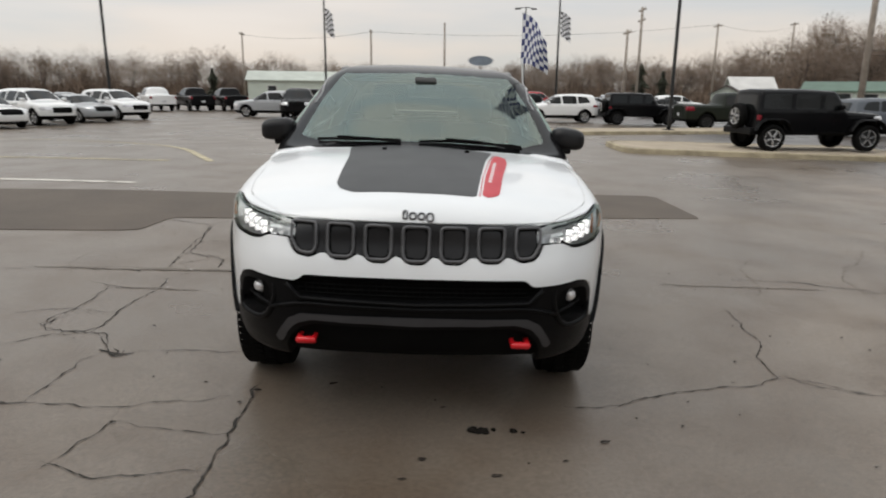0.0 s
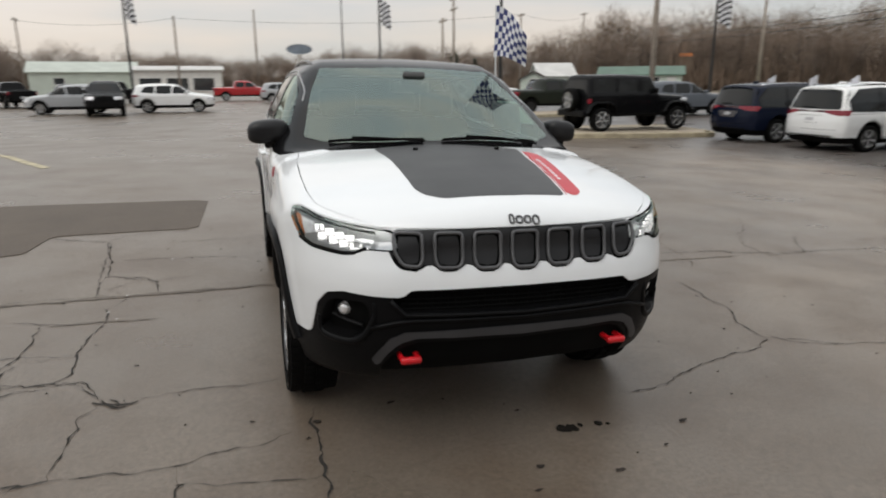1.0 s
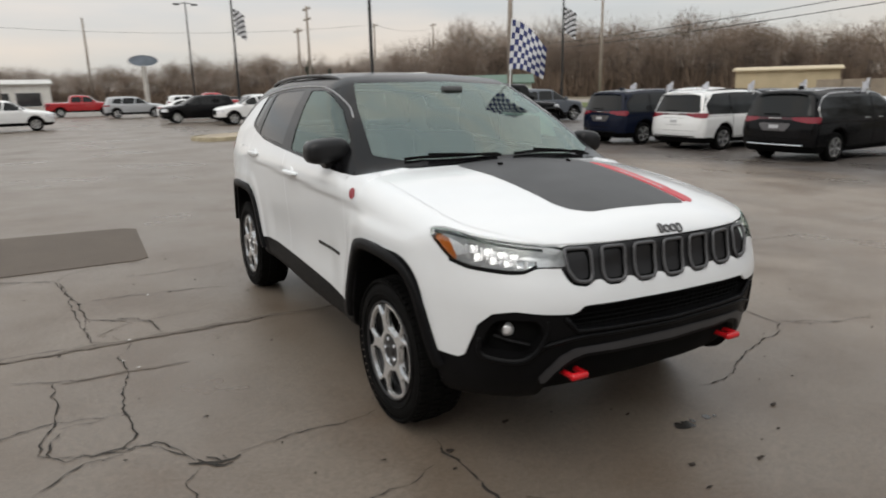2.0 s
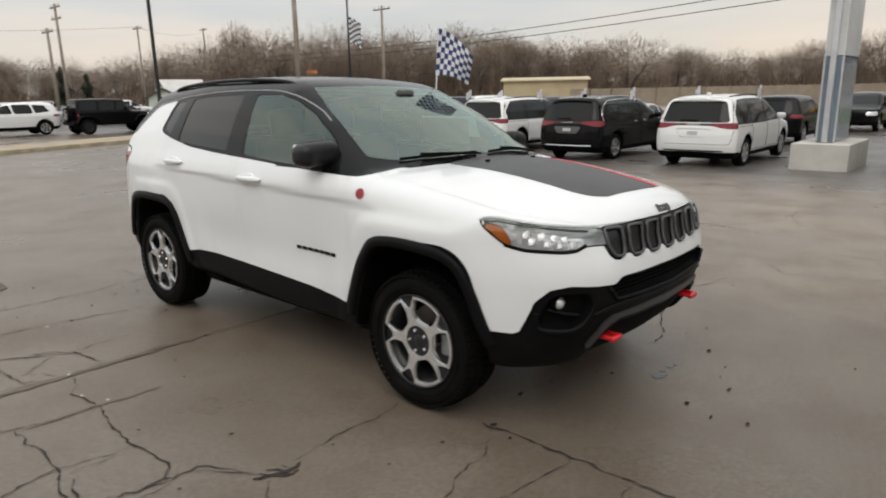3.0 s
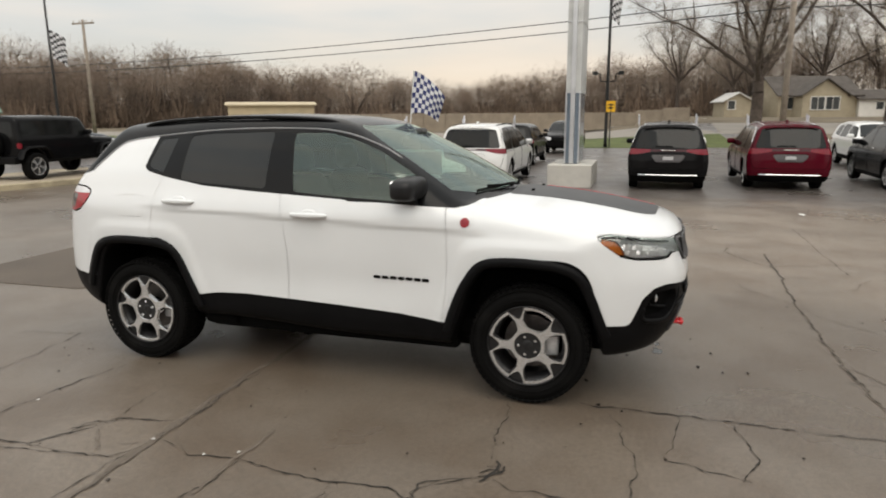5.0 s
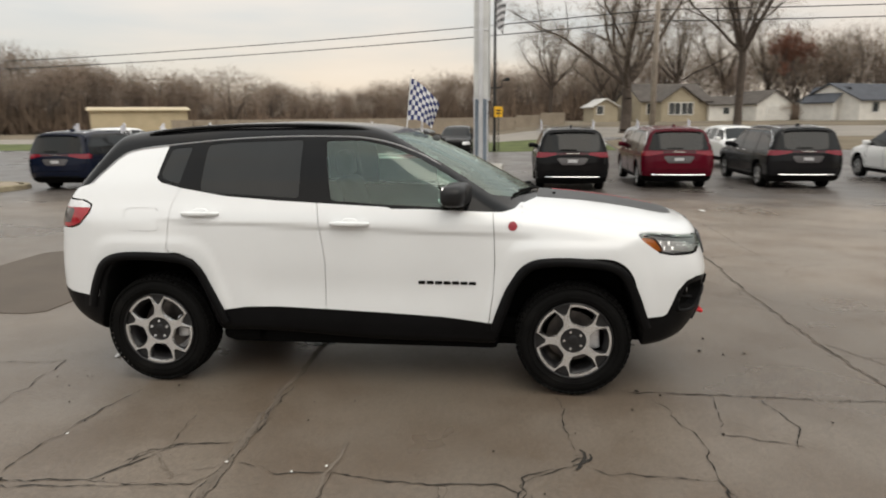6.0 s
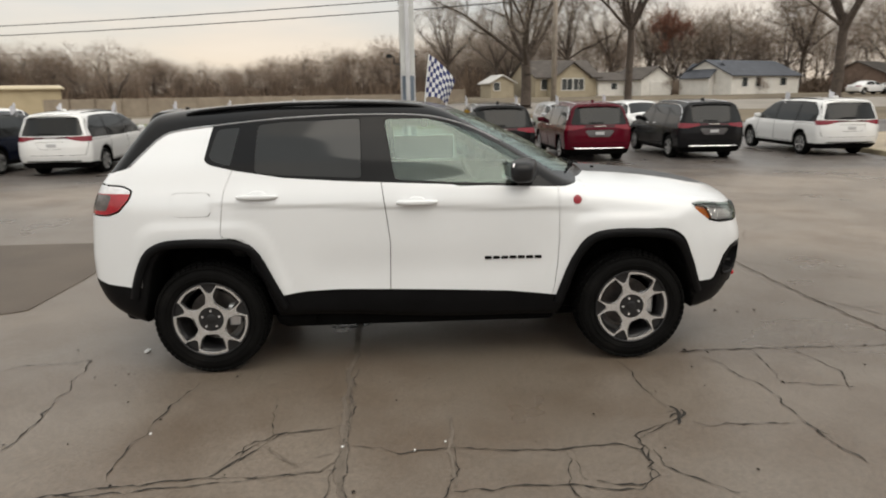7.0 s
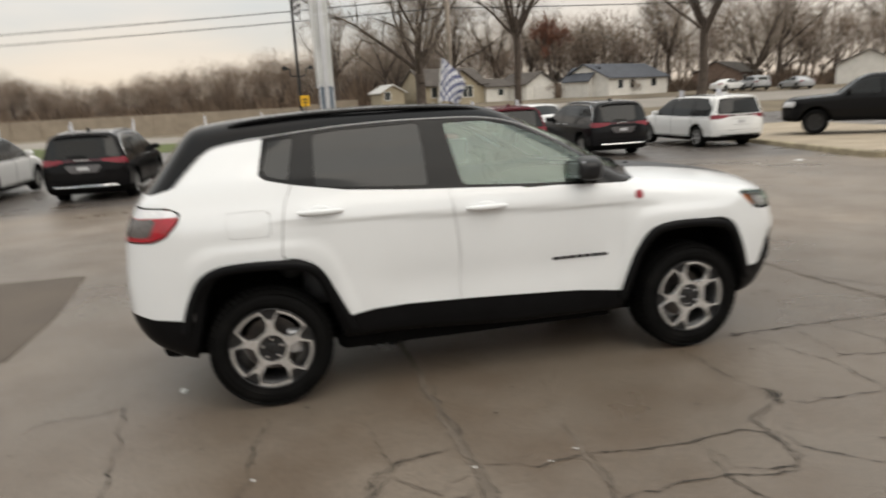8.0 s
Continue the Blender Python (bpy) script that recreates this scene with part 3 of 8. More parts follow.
# ---- wheels ----
def wheel_face(rim, turn):
    """The flat outline work of a five-window alloy wheel, as shells: bright face, in the plane of y and z."""
    n_r, n_a = 26, 150
    V = [(0.0, r * math.cos(a), r * math.sin(a)) for r in np.linspace(0.03, rim, n_r) for a in np.linspace(0, 2 * math.pi, n_a, endpoint=False)]
    F = [(i * n_a + k, i * n_a + (k + 1) % n_a, (i + 1) * n_a + (k + 1) % n_a, (i + 1) * n_a + k) for i in range(n_r - 1) for k in range(n_a)]
    V = np.array(V)
    shell = (V, F, np.tile([-1.0, 0, 0], (len(V), 1)))
    s = rim / 0.215
    window = rounded([(0.091 * s, -0.035 * s), (0.091 * s, 0.035 * s), (0.126 * s, 0.068 * s), (0.185 * s, 0.081 * s), (0.200 * s, 0.036 * s), (0.204 * s, 0.0), (0.200 * s, -0.036 * s), (0.185 * s, -0.081 * s), (0.126 * s, -0.068 * s)], 0.010, 2)
    pocket = rounded([(0.158 * s, 0.010 * s), (0.202 * s, 0.044 * s), (0.235 * s, 0.052 * s), (0.235 * s, -0.052 * s), (0.202 * s, -0.044 * s), (0.158 * s, -0.010 * s)], 0.008, 2)
    for k in range(5):
        a = turn + 2 * math.pi * k / 5
        for poly, b in ((window, a), (pocket, a + math.pi / 5)):
            def phi(P, poly=poly, b=b):
                u = P[:, 1] * math.cos(b) + P[:, 2] * math.sin(b)
                v = -P[:, 1] * math.sin(b) + P[:, 2] * math.cos(b)
                return sd_poly(poly, u, v)
            _, shell = carve(shell, phi)
    _, shell = carve(shell, lambda P: np.hypot(P[:, 1], P[:, 2]) - 0.074 * s)
    return shell


def make_wheel(parent, x, y, z, outward, turn=0.3, r=0.350, rim=0.231, width=0.225, fine=True, face=None):
    """A wheel whose outer face lies at x and looks towards outward (-1 or 1)."""
    hub = new("wheel")
    hub.parent = parent
    hub.location = (x, y, z)
    if outward > 0:
        hub.rotation_euler = (0, 0, math.pi)
    w = width
    prof = [(0.045, rim - 0.012), (0.012, rim + 0.004), (0.002, rim + 0.022), (-0.004, rim + 0.06), (0.004, r - 0.035), (0.022, r - 0.016), (0.045, r - 0.012),
            (w / 2, r - 0.009), (w - 0.045, r - 0.012), (w - 0.022, r - 0.016), (w, r - 0.05), (w - 0.002, rim + 0.02), (w - 0.02, rim - 0.012)]
    part("tyre", revolve(prof, 64 if fine else 28, closed=True), RUBBER, hub, smooth=True)
    if fine:
        bm = bmesh.new()
        n = 58
        for k in range(n):
            for row, (a0, a1, off) in enumerate(((0.006, 0.055, 0.0), (0.066, 0.108, 0.5), (w - 0.108, w - 0.066, 0.0), (w - 0.055, w - 0.006, 0.5))):
                m = Matrix.Rotation(2 * math.pi * (k + off) / n, 4, "X")
                drop = 0.024 if row in (0, 3) else 0.004
                add_box(bm, (a0, -0.0135, r - 0.022 - drop * 0.5), (a1, 0.0135, r + 0.0015 - drop * 0.5), 0.0, m)
        part("tread", bm, RUBBER, hub)
        bm = bmesh.new()
        for a in (rim + 0.035, rim + 0.092):
            add_revolve(bm, [(0.001, a), (-0.0055, a + 0.002), (-0.0055, a + 0.006), (0.001, a + 0.008)], 64, closed=True)
        part("sidewall_rib", bm, RUBBER, hub, smooth=True)
    # rim well, brake disc and dark backing of the spokes
    part("rim_barrel", revolve([(0.03, rim - 0.006), (0.06, rim - 0.022), (w - 0.03, rim - 0.03), (w - 0.03, rim - 0.045), (0.07, rim - 0.04), (0.03, rim - 0.014)], 48 if fine else 24, closed=True), DARK_ALLOY, hub, smooth=True)
    if fine:
        part("brake_disc", revolve([(0.125, 0.06), (0.125, 0.155), (0.145, 0.155), (0.145, 0.06)], 40, closed=True), STEEL, hub)
        part("brake_caliper", box((0.085, -0.165, -0.07), (0.15, -0.085, 0.07), 0.015), LAMP_CHROME, hub, "pale metal brake caliper")
        part("rim_lip", revolve([(0.004, rim - 0.004), (-0.001, rim + 0.003), (0.010, rim + 0.006), (0.02, rim - 0.002)], 64, closed=True), DARK_ALLOY, hub, smooth=True)
        face = wheel_face(rim - 0.006, turn)
        V, F, N = face
        rr = np.hypot(V[:, 1], V[:, 2])
        V = V + np.stack([0.006 + 0.020 * np.clip(1 - rr / 0.15, 0, 1) ** 1.5, 0 * rr, 0 * rr], 1)
        piece("spokes", (V, F, N), ALLOY, hub, "machined silver five-window spokes", skirt=0.028, smooth=False)
        back = wheel_back(rim - 0.006, turn)
        piece("spoke_back", back, DARK_ALLOY, hub, smooth=False)
    else:
        bm = bmesh.new()
        for k in range(5):
            m = Matrix.Rotation(2 * math.pi * k / 5 + turn, 4, "X")
            add_box(bm, (0.010, -0.028, 0.04), (0.04, 0.028, rim - 0.004), 0.0, m)
        add_revolve(bm, [(0.006, rim - 0.02), (0.004, rim + 0.004), (0.03, rim + 0.004), (0.03, rim - 0.02)], 28, closed=True)
        part("spokes", bm, face or ALLOY, hub)
        part("rim_disc", revolve([(0.06, 0.02), (0.055, rim - 0.01), (0.075, rim - 0.01), (0.075, 0.02)], 24, closed=True), DARK_ALLOY, hub)
    part("hub_cap", revolve([(0.022, 0.0005), (0.018, 0.026), (0.024, 0.034), (0.032, 0.070 if fine else 0.060), (0.05, 0.078 if fine else 0.066), (0.06, 0.078 if fine else 0.066)], 24), DARK_ALLOY, hub, smooth=True)
    if fine:
        for k in range(5):
            a = turn + 2 * math.pi * (k + 0.5) / 5
            part("lug_nut", revolve([(0.012, 0.0095), (0.010, 0.008), (0.040, 0.0115), (0.045, 0.0115)], 6, at=(0, 0.054 * math.cos(a), 0.054 * math.sin(a))), CHROME, hub)
    return hub


def wheel_back(rim, turn):
    """Dark web a little behind the bright face that fills the pockets between the spokes."""
    n_r, n_a = 14, 100
    V = np.array([(0.022, r * math.cos(a), r * math.sin(a)) for r in np.linspace(0.03, rim + 0.004, n_r) for a in np.linspace(0, 2 * math.pi, n_a, endpoint=False)])
    F = [(i * n_a + k, i * n_a + (k + 1) % n_a, (i + 1) * n_a + (k + 1) % n_a, (i + 1) * n_a + k) for i in range(n_r - 1) for k in range(n_a)]
    shell = (V, F, np.tile([-1.0, 0, 0], (len(V), 1)))
    s = rim / 0.215
    window = [(0.082 * s, -0.030 * s), (0.082 * s, 0.030 * s), (0.125 * s, 0.060 * s), (0.188 * s, 0.066 * s), (0.202 * s, 0.0), (0.188 * s, -0.066 * s), (0.125 * s, -0.060 * s)]
    for k in range(5):
        b = turn + 2 * math.pi * k / 5
        _, shell = carve(shell, lambda P, b=b: sd_poly(window, P[:, 1] * math.cos(b) + P[:, 2] * math.sin(b), -P[:, 1] * math.sin(b) + P[:, 2] * math.cos(b)))
    return shell


# ---- the white SUV ----
SUV_BLACK_TOP = [(-1.04, 1.30), (-1.00, 1.165), (-0.955, 1.138), (-0.88, 1.122), (-0.53, 1.135), (-0.19, 1.150), (0.15, 1.167), (0.49, 1.184), (0.82, 1.208), (1.12, 1.256), (1.265, 1.290),
                 (1.298, 1.318), (1.255, 1.524), (1.40, 1.508), (1.49, 1.492), (1.57, 1.462), (1.68, 1.354), (1.755, 1.276), (1.86, 1.250), (2.4, 1.25), (2.4, 2.2), (-1.04, 2.2)]
SUV_FRONT_GLASS = rounded([(0.158, 1.186), (0.222, 1.545), (-0.03, 1.545), (-0.20, 1.508), (-0.375, 1.438), (-0.545, 1.345), (-0.655, 1.276), (-0.675, 1.146), (-0.19, 1.165)], 0.02)
SUV_REAR_GLASS = rounded([(0.358, 1.198), (0.366, 1.552), (0.83, 1.538), (0.985, 1.522), (1.000, 1.240), (0.82, 1.222)], 0.02)
SUV_QUARTER_GLASS = rounded([(1.090, 1.510), (1.228, 1.500), (1.272, 1.345), (1.255, 1.312), (1.140, 1.278)], 0.015)
SUV_WINDSCREEN = rounded([(0.0, -1.080), (0.30, -1.055), (0.58, -0.955), (0.722, -0.82), (0.635, -0.42), (0.550, -0.165), (0.45, -0.205), (0.25, -0.250), (0.0, -0.265),
                          (-0.25, -0.250), (-0.45, -0.205), (-0.550, -0.165), (-0.635, -0.42), (-0.722, -0.82), (-0.58, -0.955), (-0.30, -1.055)], 0.02, 2)
SUV_LAMP = rounded([(-2.075, 0.962), (-1.977, 0.975), (-1.858, 0.991), (-1.80, 1.000), (-1.73, 1.006), (-1.672, 0.998), (-1.70, 0.965), (-1.784, 0.902), (-1.815, 0.884), (-1.885, 0.868),
                    (-2.02, 0.862), (-2.055, 0.866), (-2.075, 0.890), (-2.14, 0.884), (-2.13, 0.93)], 0.012, 2)
GRILLE_PITCH = 0.1535


def grille_outline():
    """Right half of the grille; its lower edge dips round each of the seven openings."""
    o = [(0.0, 0.966), (0.50, 0.963), (0.533, 0.93), (0.533, 0.888), (0.512, 0.842), (0.490, 0.822), (0.434, 0.813), (0.410, 0.824), (2.5 * GRILLE_PITCH, 0.840)]
    for k in (2, 1, 0):
        c, z = k * GRILLE_PITCH, 0.802 + 0.002 * k * k
        o += [(c + 0.054, z + 0.021), (c + 0.034, z)]
        o += [(c - 0.034, z), (c - 0.054, z + 0.021), (c - 0.5 * GRILLE_PITCH, 0.838)] if k else [(0.0, z)]
    return o


SUV_GRILLE = grille_outline()
SUV_BUMPER = [(0.0, 0.742), (0.455, 0.740), (0.490, 0.711), (0.587, 0.714), (0.697, 0.722), (0.752, 0.705), (0.785, 0.651), (0.806, 0.495), (1.2, 0.502), (1.2, -0.2), (0.0, -0.2)]
SUV_INTAKE = rounded([(0.0, 0.737), (0.50, 0.735), (0.535, 0.70), (0.476, 0.645), (0.0, 0.636), (-0.476, 0.645), (-0.535, 0.70), (-0.50, 0.735)], 0.02, 2)
SUV_FOG = rounded([(0.775, 0.535), (0.766, 0.63), (0.742, 0.686), (0.622, 0.692), (0.600, 0.628), (0.645, 0.532)], 0.02, 2)
SUV_SKID = [(0.0, 0.572), (0.475, 0.568), (0.53, 0.540), (0.575, 0.475), (0.598, 0.43), (0.562, 0.42), (0.538, 0.472), (0.494, 0.524), (0.43, 0.543), (0.31, 0.541), (0.0, 0.536)]
SUV_VOID = [(0.0, 0.515), (0.42, 0.522), (0.48, 0.500), (0.525, 0.452), (0.55, 0.41), (0.56, 0.20), (0.0, 0.20)]
SUV_SILL = [(-1.10, 0.0), (-1.10, 0.43), (-0.806, 0.447), (-0.524, 0.477), (-0.175, 0.494), (0.17, 0.508), (0.515, 0.518), (0.72, 0.513), (0.86, 0.492), (1.10, 0.49), (1.10, 0.0)]
SUV_BACK = [(1.52, -0.1), (1.52, 0.555), (1.76, 0.563), (1.93, 0.578), (2.01, 0.60), (2.5, 0.63), (2.5, -0.1)]
SUV_DOOR_F = [(0.245, 1.20), (0.221, 1.015), (0.197, 0.806), (0.206, 0.48), (-0.806, 0.43), (-0.833, 0.637), (-0.842, 0.815), (-0.836, 1.024), (-0.825, 1.17)]
SUV_DOOR_R = [(0.246, 1.20), (0.222, 1.015), (0.198, 0.806), (0.207, 0.48), (0.86, 0.47), (0.93, 0.62), (1.00, 0.775), (1.07, 0.845), (1.207, 0.868), (1.19, 1.038), (1.172, 1.150), (1.118, 1.28)]
SUV_FUEL = rounded([(1.252, 0.993), (1.252, 1.134), (1.484, 1.134), (1.484, 0.993)], 0.035)
SUV_TAIL_LAMP = rounded([(2.4, 1.185), (1.93, 1.188), (1.775, 1.178), (1.715, 1.152), (1.728, 1.106), (1.80, 1.029), (1.88, 1.003), (2.4, 1.005)], 0.015, 2)
SUV_DECAL = rounded([(-0.392, -1.10), (-0.368, -1.40), (-0.366, -1.85), (-0.342, -1.925), (-0.278, -1.982), (0.0, -2.004), (0.248, -1.998), (0.284, -1.72), (0.328, -1.40), (0.380, -1.15)], 0.02, 3)
SUV_STRIPE = rounded([(0.272, -1.990), (0.318, -1.980), (0.352, -1.940), (0.390, -1.68), (0.438, -1.40), (0.440, -1.28), (0.392, -1.225), (0.355, -1.40), (0.307, -1.70)], 0.02, 3)


def mirror_poly(half):
    return half + [(-x, z) for x, z in half[::-1]]


def ring_on(f, poly, axis, proud, side=1):
    """Lays the points of a flat outline on the body, seen along an axis ('x' from side, 'y' from the front, 'z' from above)."""
    P = []
    for u, v in poly:
        P.append((side * 1.6, u, v) if axis == "x" else (u, -3.2, v) if axis == "y" else (u, v, 2.6))
    way = {"x": (-side, 0, 0), "y": (0, 1, 0), "z": (0, 0, -1)}[axis]
    Q = meet(f, P, way, reach=3.2 if axis != "x" else 1.7, steps=160)
    n = unit(gradient(f, Q))
    return Q + n * proud, n


def loop_points(poly, gap=0.02):
    out = []
    for (ax, ay), (bx, by) in zip(poly, poly[1:] + poly[:1]):
        k = max(1, int(math.hypot(bx - ax, by - ay) / gap))
        out += [(ax + (bx - ax) * i / k, ay + (by - ay) * i / k) for i in range(k)]
    return out


def open_points(path, gap=0.02):
    out = []
    for (ax, ay), (bx, by) in zip(path, path[1:]):
        k = max(1, int(math.hypot(bx - ax, by - ay) / gap))
        out += [(ax + (bx - ax) * i / k, ay + (by - ay) * i / k) for i in range(k)]
    return out + [path[-1]]


def soft_path(path, rounds=2):
    for _ in range(rounds):
        q = [path[0]]
        for a, b in zip(path, path[1:]):
            q += [tuple(0.75 * i + 0.25 * j for i, j in zip(a, b)), tuple(0.25 * i + 0.75 * j for i, j in zip(a, b))]
        path = q + [path[-1]]
    return path


def patch_on(f, poly, axis, proud, thick=0.01, side=1, gap=0.02):
    """A thin shaped plate that follows the body: shell with a rim."""
    lo, hi = np.min(poly, 0) - 0.02, np.max(poly, 0) + 0.02
    us, vs = np.arange(lo[0], hi[0] + gap, gap), np.arange(lo[1], hi[1] + gap, gap)
    grid = [(u, v) for u in us for v in vs]
    Q, n = ring_on(f, grid, axis, proud, side)
    nv = len(vs)
    F = [(i * nv + j, (i + 1) * nv + j, (i + 1) * nv + j + 1, i * nv + j + 1) for i in range(len(us) - 1) for j in range(nv - 1)]
    ok = ~np.isnan(Q).any(1)
    F = [q for q in F if all(ok[i] for i in q)]
    Q = np.where(np.isnan(Q), 0, Q)
    n = np.where(np.isnan(n), 0, n)
    if F:
        a, b, c = (Q[F[len(F) // 2][k]] for k in range(3))
        if np.dot(np.cross(b - a, c - a), n[F[len(F) // 2][0]]) < 0:
            F = [q[::-1] for q in F]
    keep, _ = split(Q, F, n, sd_poly(poly, *np.array(grid).T))
    return skirted(keep, thick)


def flare(f, path, side, inner=0.055, proud=0.018):
    """Wheel-arch cladding: a band along the edge of the opening. path runs along its outer edge as (y, z)."""
    cy, cz = np.mean([p[0] for p in path]), 0.40
    pts = open_points(soft_path(path, 2), 0.025)
    out, N = [], []
    rows = ((0.0, -0.004), (0.002, 0.010), (0.010, proud), (0.75, proud + 0.004), (0.97, proud - 0.006), (1.0, -0.02), (1.0, -0.09))
    for frac, lift in rows:
        ring = []
        for k, (y, z) in enumerate(pts):
            a, b = pts[max(0, k - 1)], pts[min(len(pts) - 1, k + 1)]
            d = Vector((b[0] - a[0], b[1] - a[1])).normalized()
            nrm = Vector((-d.y, d.x))
            if nrm.dot(Vector((cy - y, cz - z))) < 0:
                nrm = -nrm
            ring.append((y + nrm.x * inner * frac, z + nrm.y * inner * frac))
        Q, n = ring_on(suv_solid if f is None else f, ring, "x", 0.0, side)
        Q[:, 0] += side * lift
        out.append(Q)
    m = len(pts)
    V = np.concatenate(out)
    F = [(r * m + k, r * m + k + 1, (r + 1) * m + k + 1, (r + 1) * m + k) for r in range(len(rows) - 1) for k in range(m - 1)]
    return V, F


def superblob(center, half, power=3.5, h=0.012, extra=None):
    c, s = np.array(center), np.array(half)

    def f(P):
        q = np.abs((P - c) / s)
        d = (np.power((q ** power).sum(1), 1 / power) - 1) * s.min()
        return extra(P, d) if extra else d
    return surface(f, c - s * 1.15, c + s * 1.15, h)


def make_suv():
    car = thing("suv", "white compact SUV with black roof and red tow hooks on asphalt", "car", TILT)
    shell = surface(suv_body, (-1.02, -2.32, 0.15), (1.02, 2.26, 1.76), 0.022)
    liner, shell = carve(shell, lambda P: suv_solid(P) + 0.008)
    for q in quarters(liner):
        piece("wheel_housing", q, DEEP, car)
    lip, shell = carve(shell, lambda P: np.maximum(np.minimum(arch_field(P[:, 1], P[:, 2], -1.318), arch_field(P[:, 1], P[:, 2], 1.318)) - 0.045, 0.6 - np.abs(P[:, 0])))
    for q in quarters(lip):
        piece("arch_edge", q, CLADDING, car)

    def side(poly, keep=None):
        def phi(P):
            d = sd_poly(poly, P[:, 1], P[:, 2])
            return d if keep is None else np.maximum(d, keep(P))
        return phi

    def front(poly):
        return lambda P: np.maximum(sd_poly(poly, P[:, 0], P[:, 2]), P[:, 1] + 1.55)

    def black_top(P):
        d = sd_poly(SUV_BLACK_TOP, P[:, 1], P[:, 2])
        cowl = (-1.165 + 0.22 * (np.abs(P[:, 0]) / 0.72) ** 2) - P[:, 1]
        return np.minimum(d, np.maximum(np.maximum(cowl, P[:, 1] + 0.2), 1.14 - P[:, 2]))

    top, shell = carve(shell, black_top)
    # glass
    screen, top = carve(top, lambda P: np.maximum(sd_poly(SUV_WINDSCREEN, P[:, 0], P[:, 1]), 1.15 - P[:, 2]), 0.001)
    piece("windscreen", screen, WINDSCREEN, car, "greenish windscreen reflecting the pale sky").visible_shadow = False
    for name, poly, mat, label in (("front_window", SUV_FRONT_GLASS, SIDE_GLASS, "clear greenish front side window"), ("rear_window", SUV_REAR_GLASS, DARK_GLASS, "dark tinted rear side window"),
                                   ("quarter_window", SUV_QUARTER_GLASS, DARK_GLASS, "small dark tinted quarter window")):
        pane, top = carve(top, side(poly), 0.0015)
        for half in sides_of(pane):
            ob = piece(name, pushed(half, -0.004), mat, car, label)
            if mat is SIDE_GLASS:
                ob.visible_shadow = False
    back, top = carve(top, lambda P: np.maximum(sd_poly(rounded([(-0.60, 1.30), (0.60, 1.30), (0.50, 1.555), (-0.50, 1.555)], 0.05), P[:, 0], P[:, 2]), 1.6 - P[:, 1]), 0.002)
    piece("rear_windscreen", back, DARK_GLASS, car)
    piece("roof", top, GLOSS_BLACK, car, "glossy black roof, pillars and cowl", skirt=0.012)

    # front end
    lamp, shell = carve(shell, side(SUV_LAMP, lambda P: 0.50 - np.abs(P[:, 0])), 0.003)
    grille, shell = carve(shell, front(mirror_poly(SUV_GRILLE)), 0.002)
    bumper, shell = carve(shell, front(mirror_poly(SUV_BUMPER)), 0.002)
    intake, bumper = carve(bumper, front(SUV_INTAKE))
    piece("lower_intake", pushed(intake, -0.045), DEEP, car)
    for s in (-1, 1):
        pocket, bumper = carve(bumper, front([(s * x, z) for x, z in SUV_FOG]))
        piece("fog_pocket", pushed(pocket, -0.05), DEEP, car)
    skid, bumper = carve(bumper, front(mirror_poly(SUV_SKID)))
    piece("skid_strip", pushed(skid, 0.010), SKID, car, "dark grey satin skid strip", skirt=0.02)
    void, bumper = carve(bumper, front(mirror_poly(SUV_VOID)))
    piece("lower_opening", pushed(void, -0.03), DEEP, car)
    piece("front_bumper", bumper, CLADDING, car, "black grained plastic lower bumper", skirt=0.05)
    V, F, N = intake
    bm = bmesh.new()
    for z in (0.655, 0.675, 0.695, 0.715):
        xs = np.linspace(-0.50, 0.50, 30)
        Q, n = ring_on(suv_solid, [(x, z) for x in xs], "y", -0.03)
        add_tube(bm, [tuple(q) for q in Q], 0.004, 4)
    for x in np.arange(-0.49, 0.50, 0.03):
        Q, n = ring_on(suv_solid, [(x, 0.645), (x, 0.69), (x, 0.73)], "y", -0.032)
        add_tube(bm, [tuple(q) for q in Q], 0.003, 4)
    part("intake_mesh", bm, DEEP, car)
    lip = open_points([(-0.53, 0.70), (-0.476, 0.642), (0.0, 0.632), (0.476, 0.642), (0.53, 0.70)], 0.03)
    Q, n = ring_on(suv_solid, lip, "y", 0.004)
    part("intake_lip", tube([tuple(q) for q in Q], 0.009, 6), CLADDING, car, smooth=True)
    ridge = open_points([(-0.60, 0.585), (-0.50, 0.612), (-0.44, 0.618), (0.0, 0.612), (0.44, 0.618), (0.50, 0.612), (0.60, 0.585)], 0.03)
    Q, n = ring_on(suv_solid, ridge, "y", 0.0)
    part("bumper_ridge", tube([tuple(q) for q in Q], 0.013, 8, 0.7), CLADDING, car, "raised ridge of the black bumper", smooth=True)

    # grille with its seven openings
    piece("grille_backing", pushed(grille, -0.012), DEEP, car)
    pitch = GRILLE_PITCH
    for k in range(-3, 4):
        c, w = k * pitch, 0.053
        z0, z1 = 0.815 + 0.002 * k * k, 0.951
        if abs(k) == 3:
            z0 = 0.828
        o = [(c - w, z1), (c + w, z1), (c + w, z0 + 0.024), (c + w * 0.74, z0), (c - w * 0.74, z0), (c - w, z0 + 0.024)]
        if abs(k) == 3:
            s = k / 3
            o = [(c - w * s, z1), (c + w * 0.95 * s, z1), (c + w * 0.95 * s, z0 + 0.055), (c + w * 0.4 * s, z0 + 0.006), (c - w * 0.7 * s, z0), (c - w * s, z0 + 0.025)]
        o = rounded(o, 0.018, 3)
        Q, n = ring_on(suv_solid, loop_points(o, 0.02), "y", 0.004)
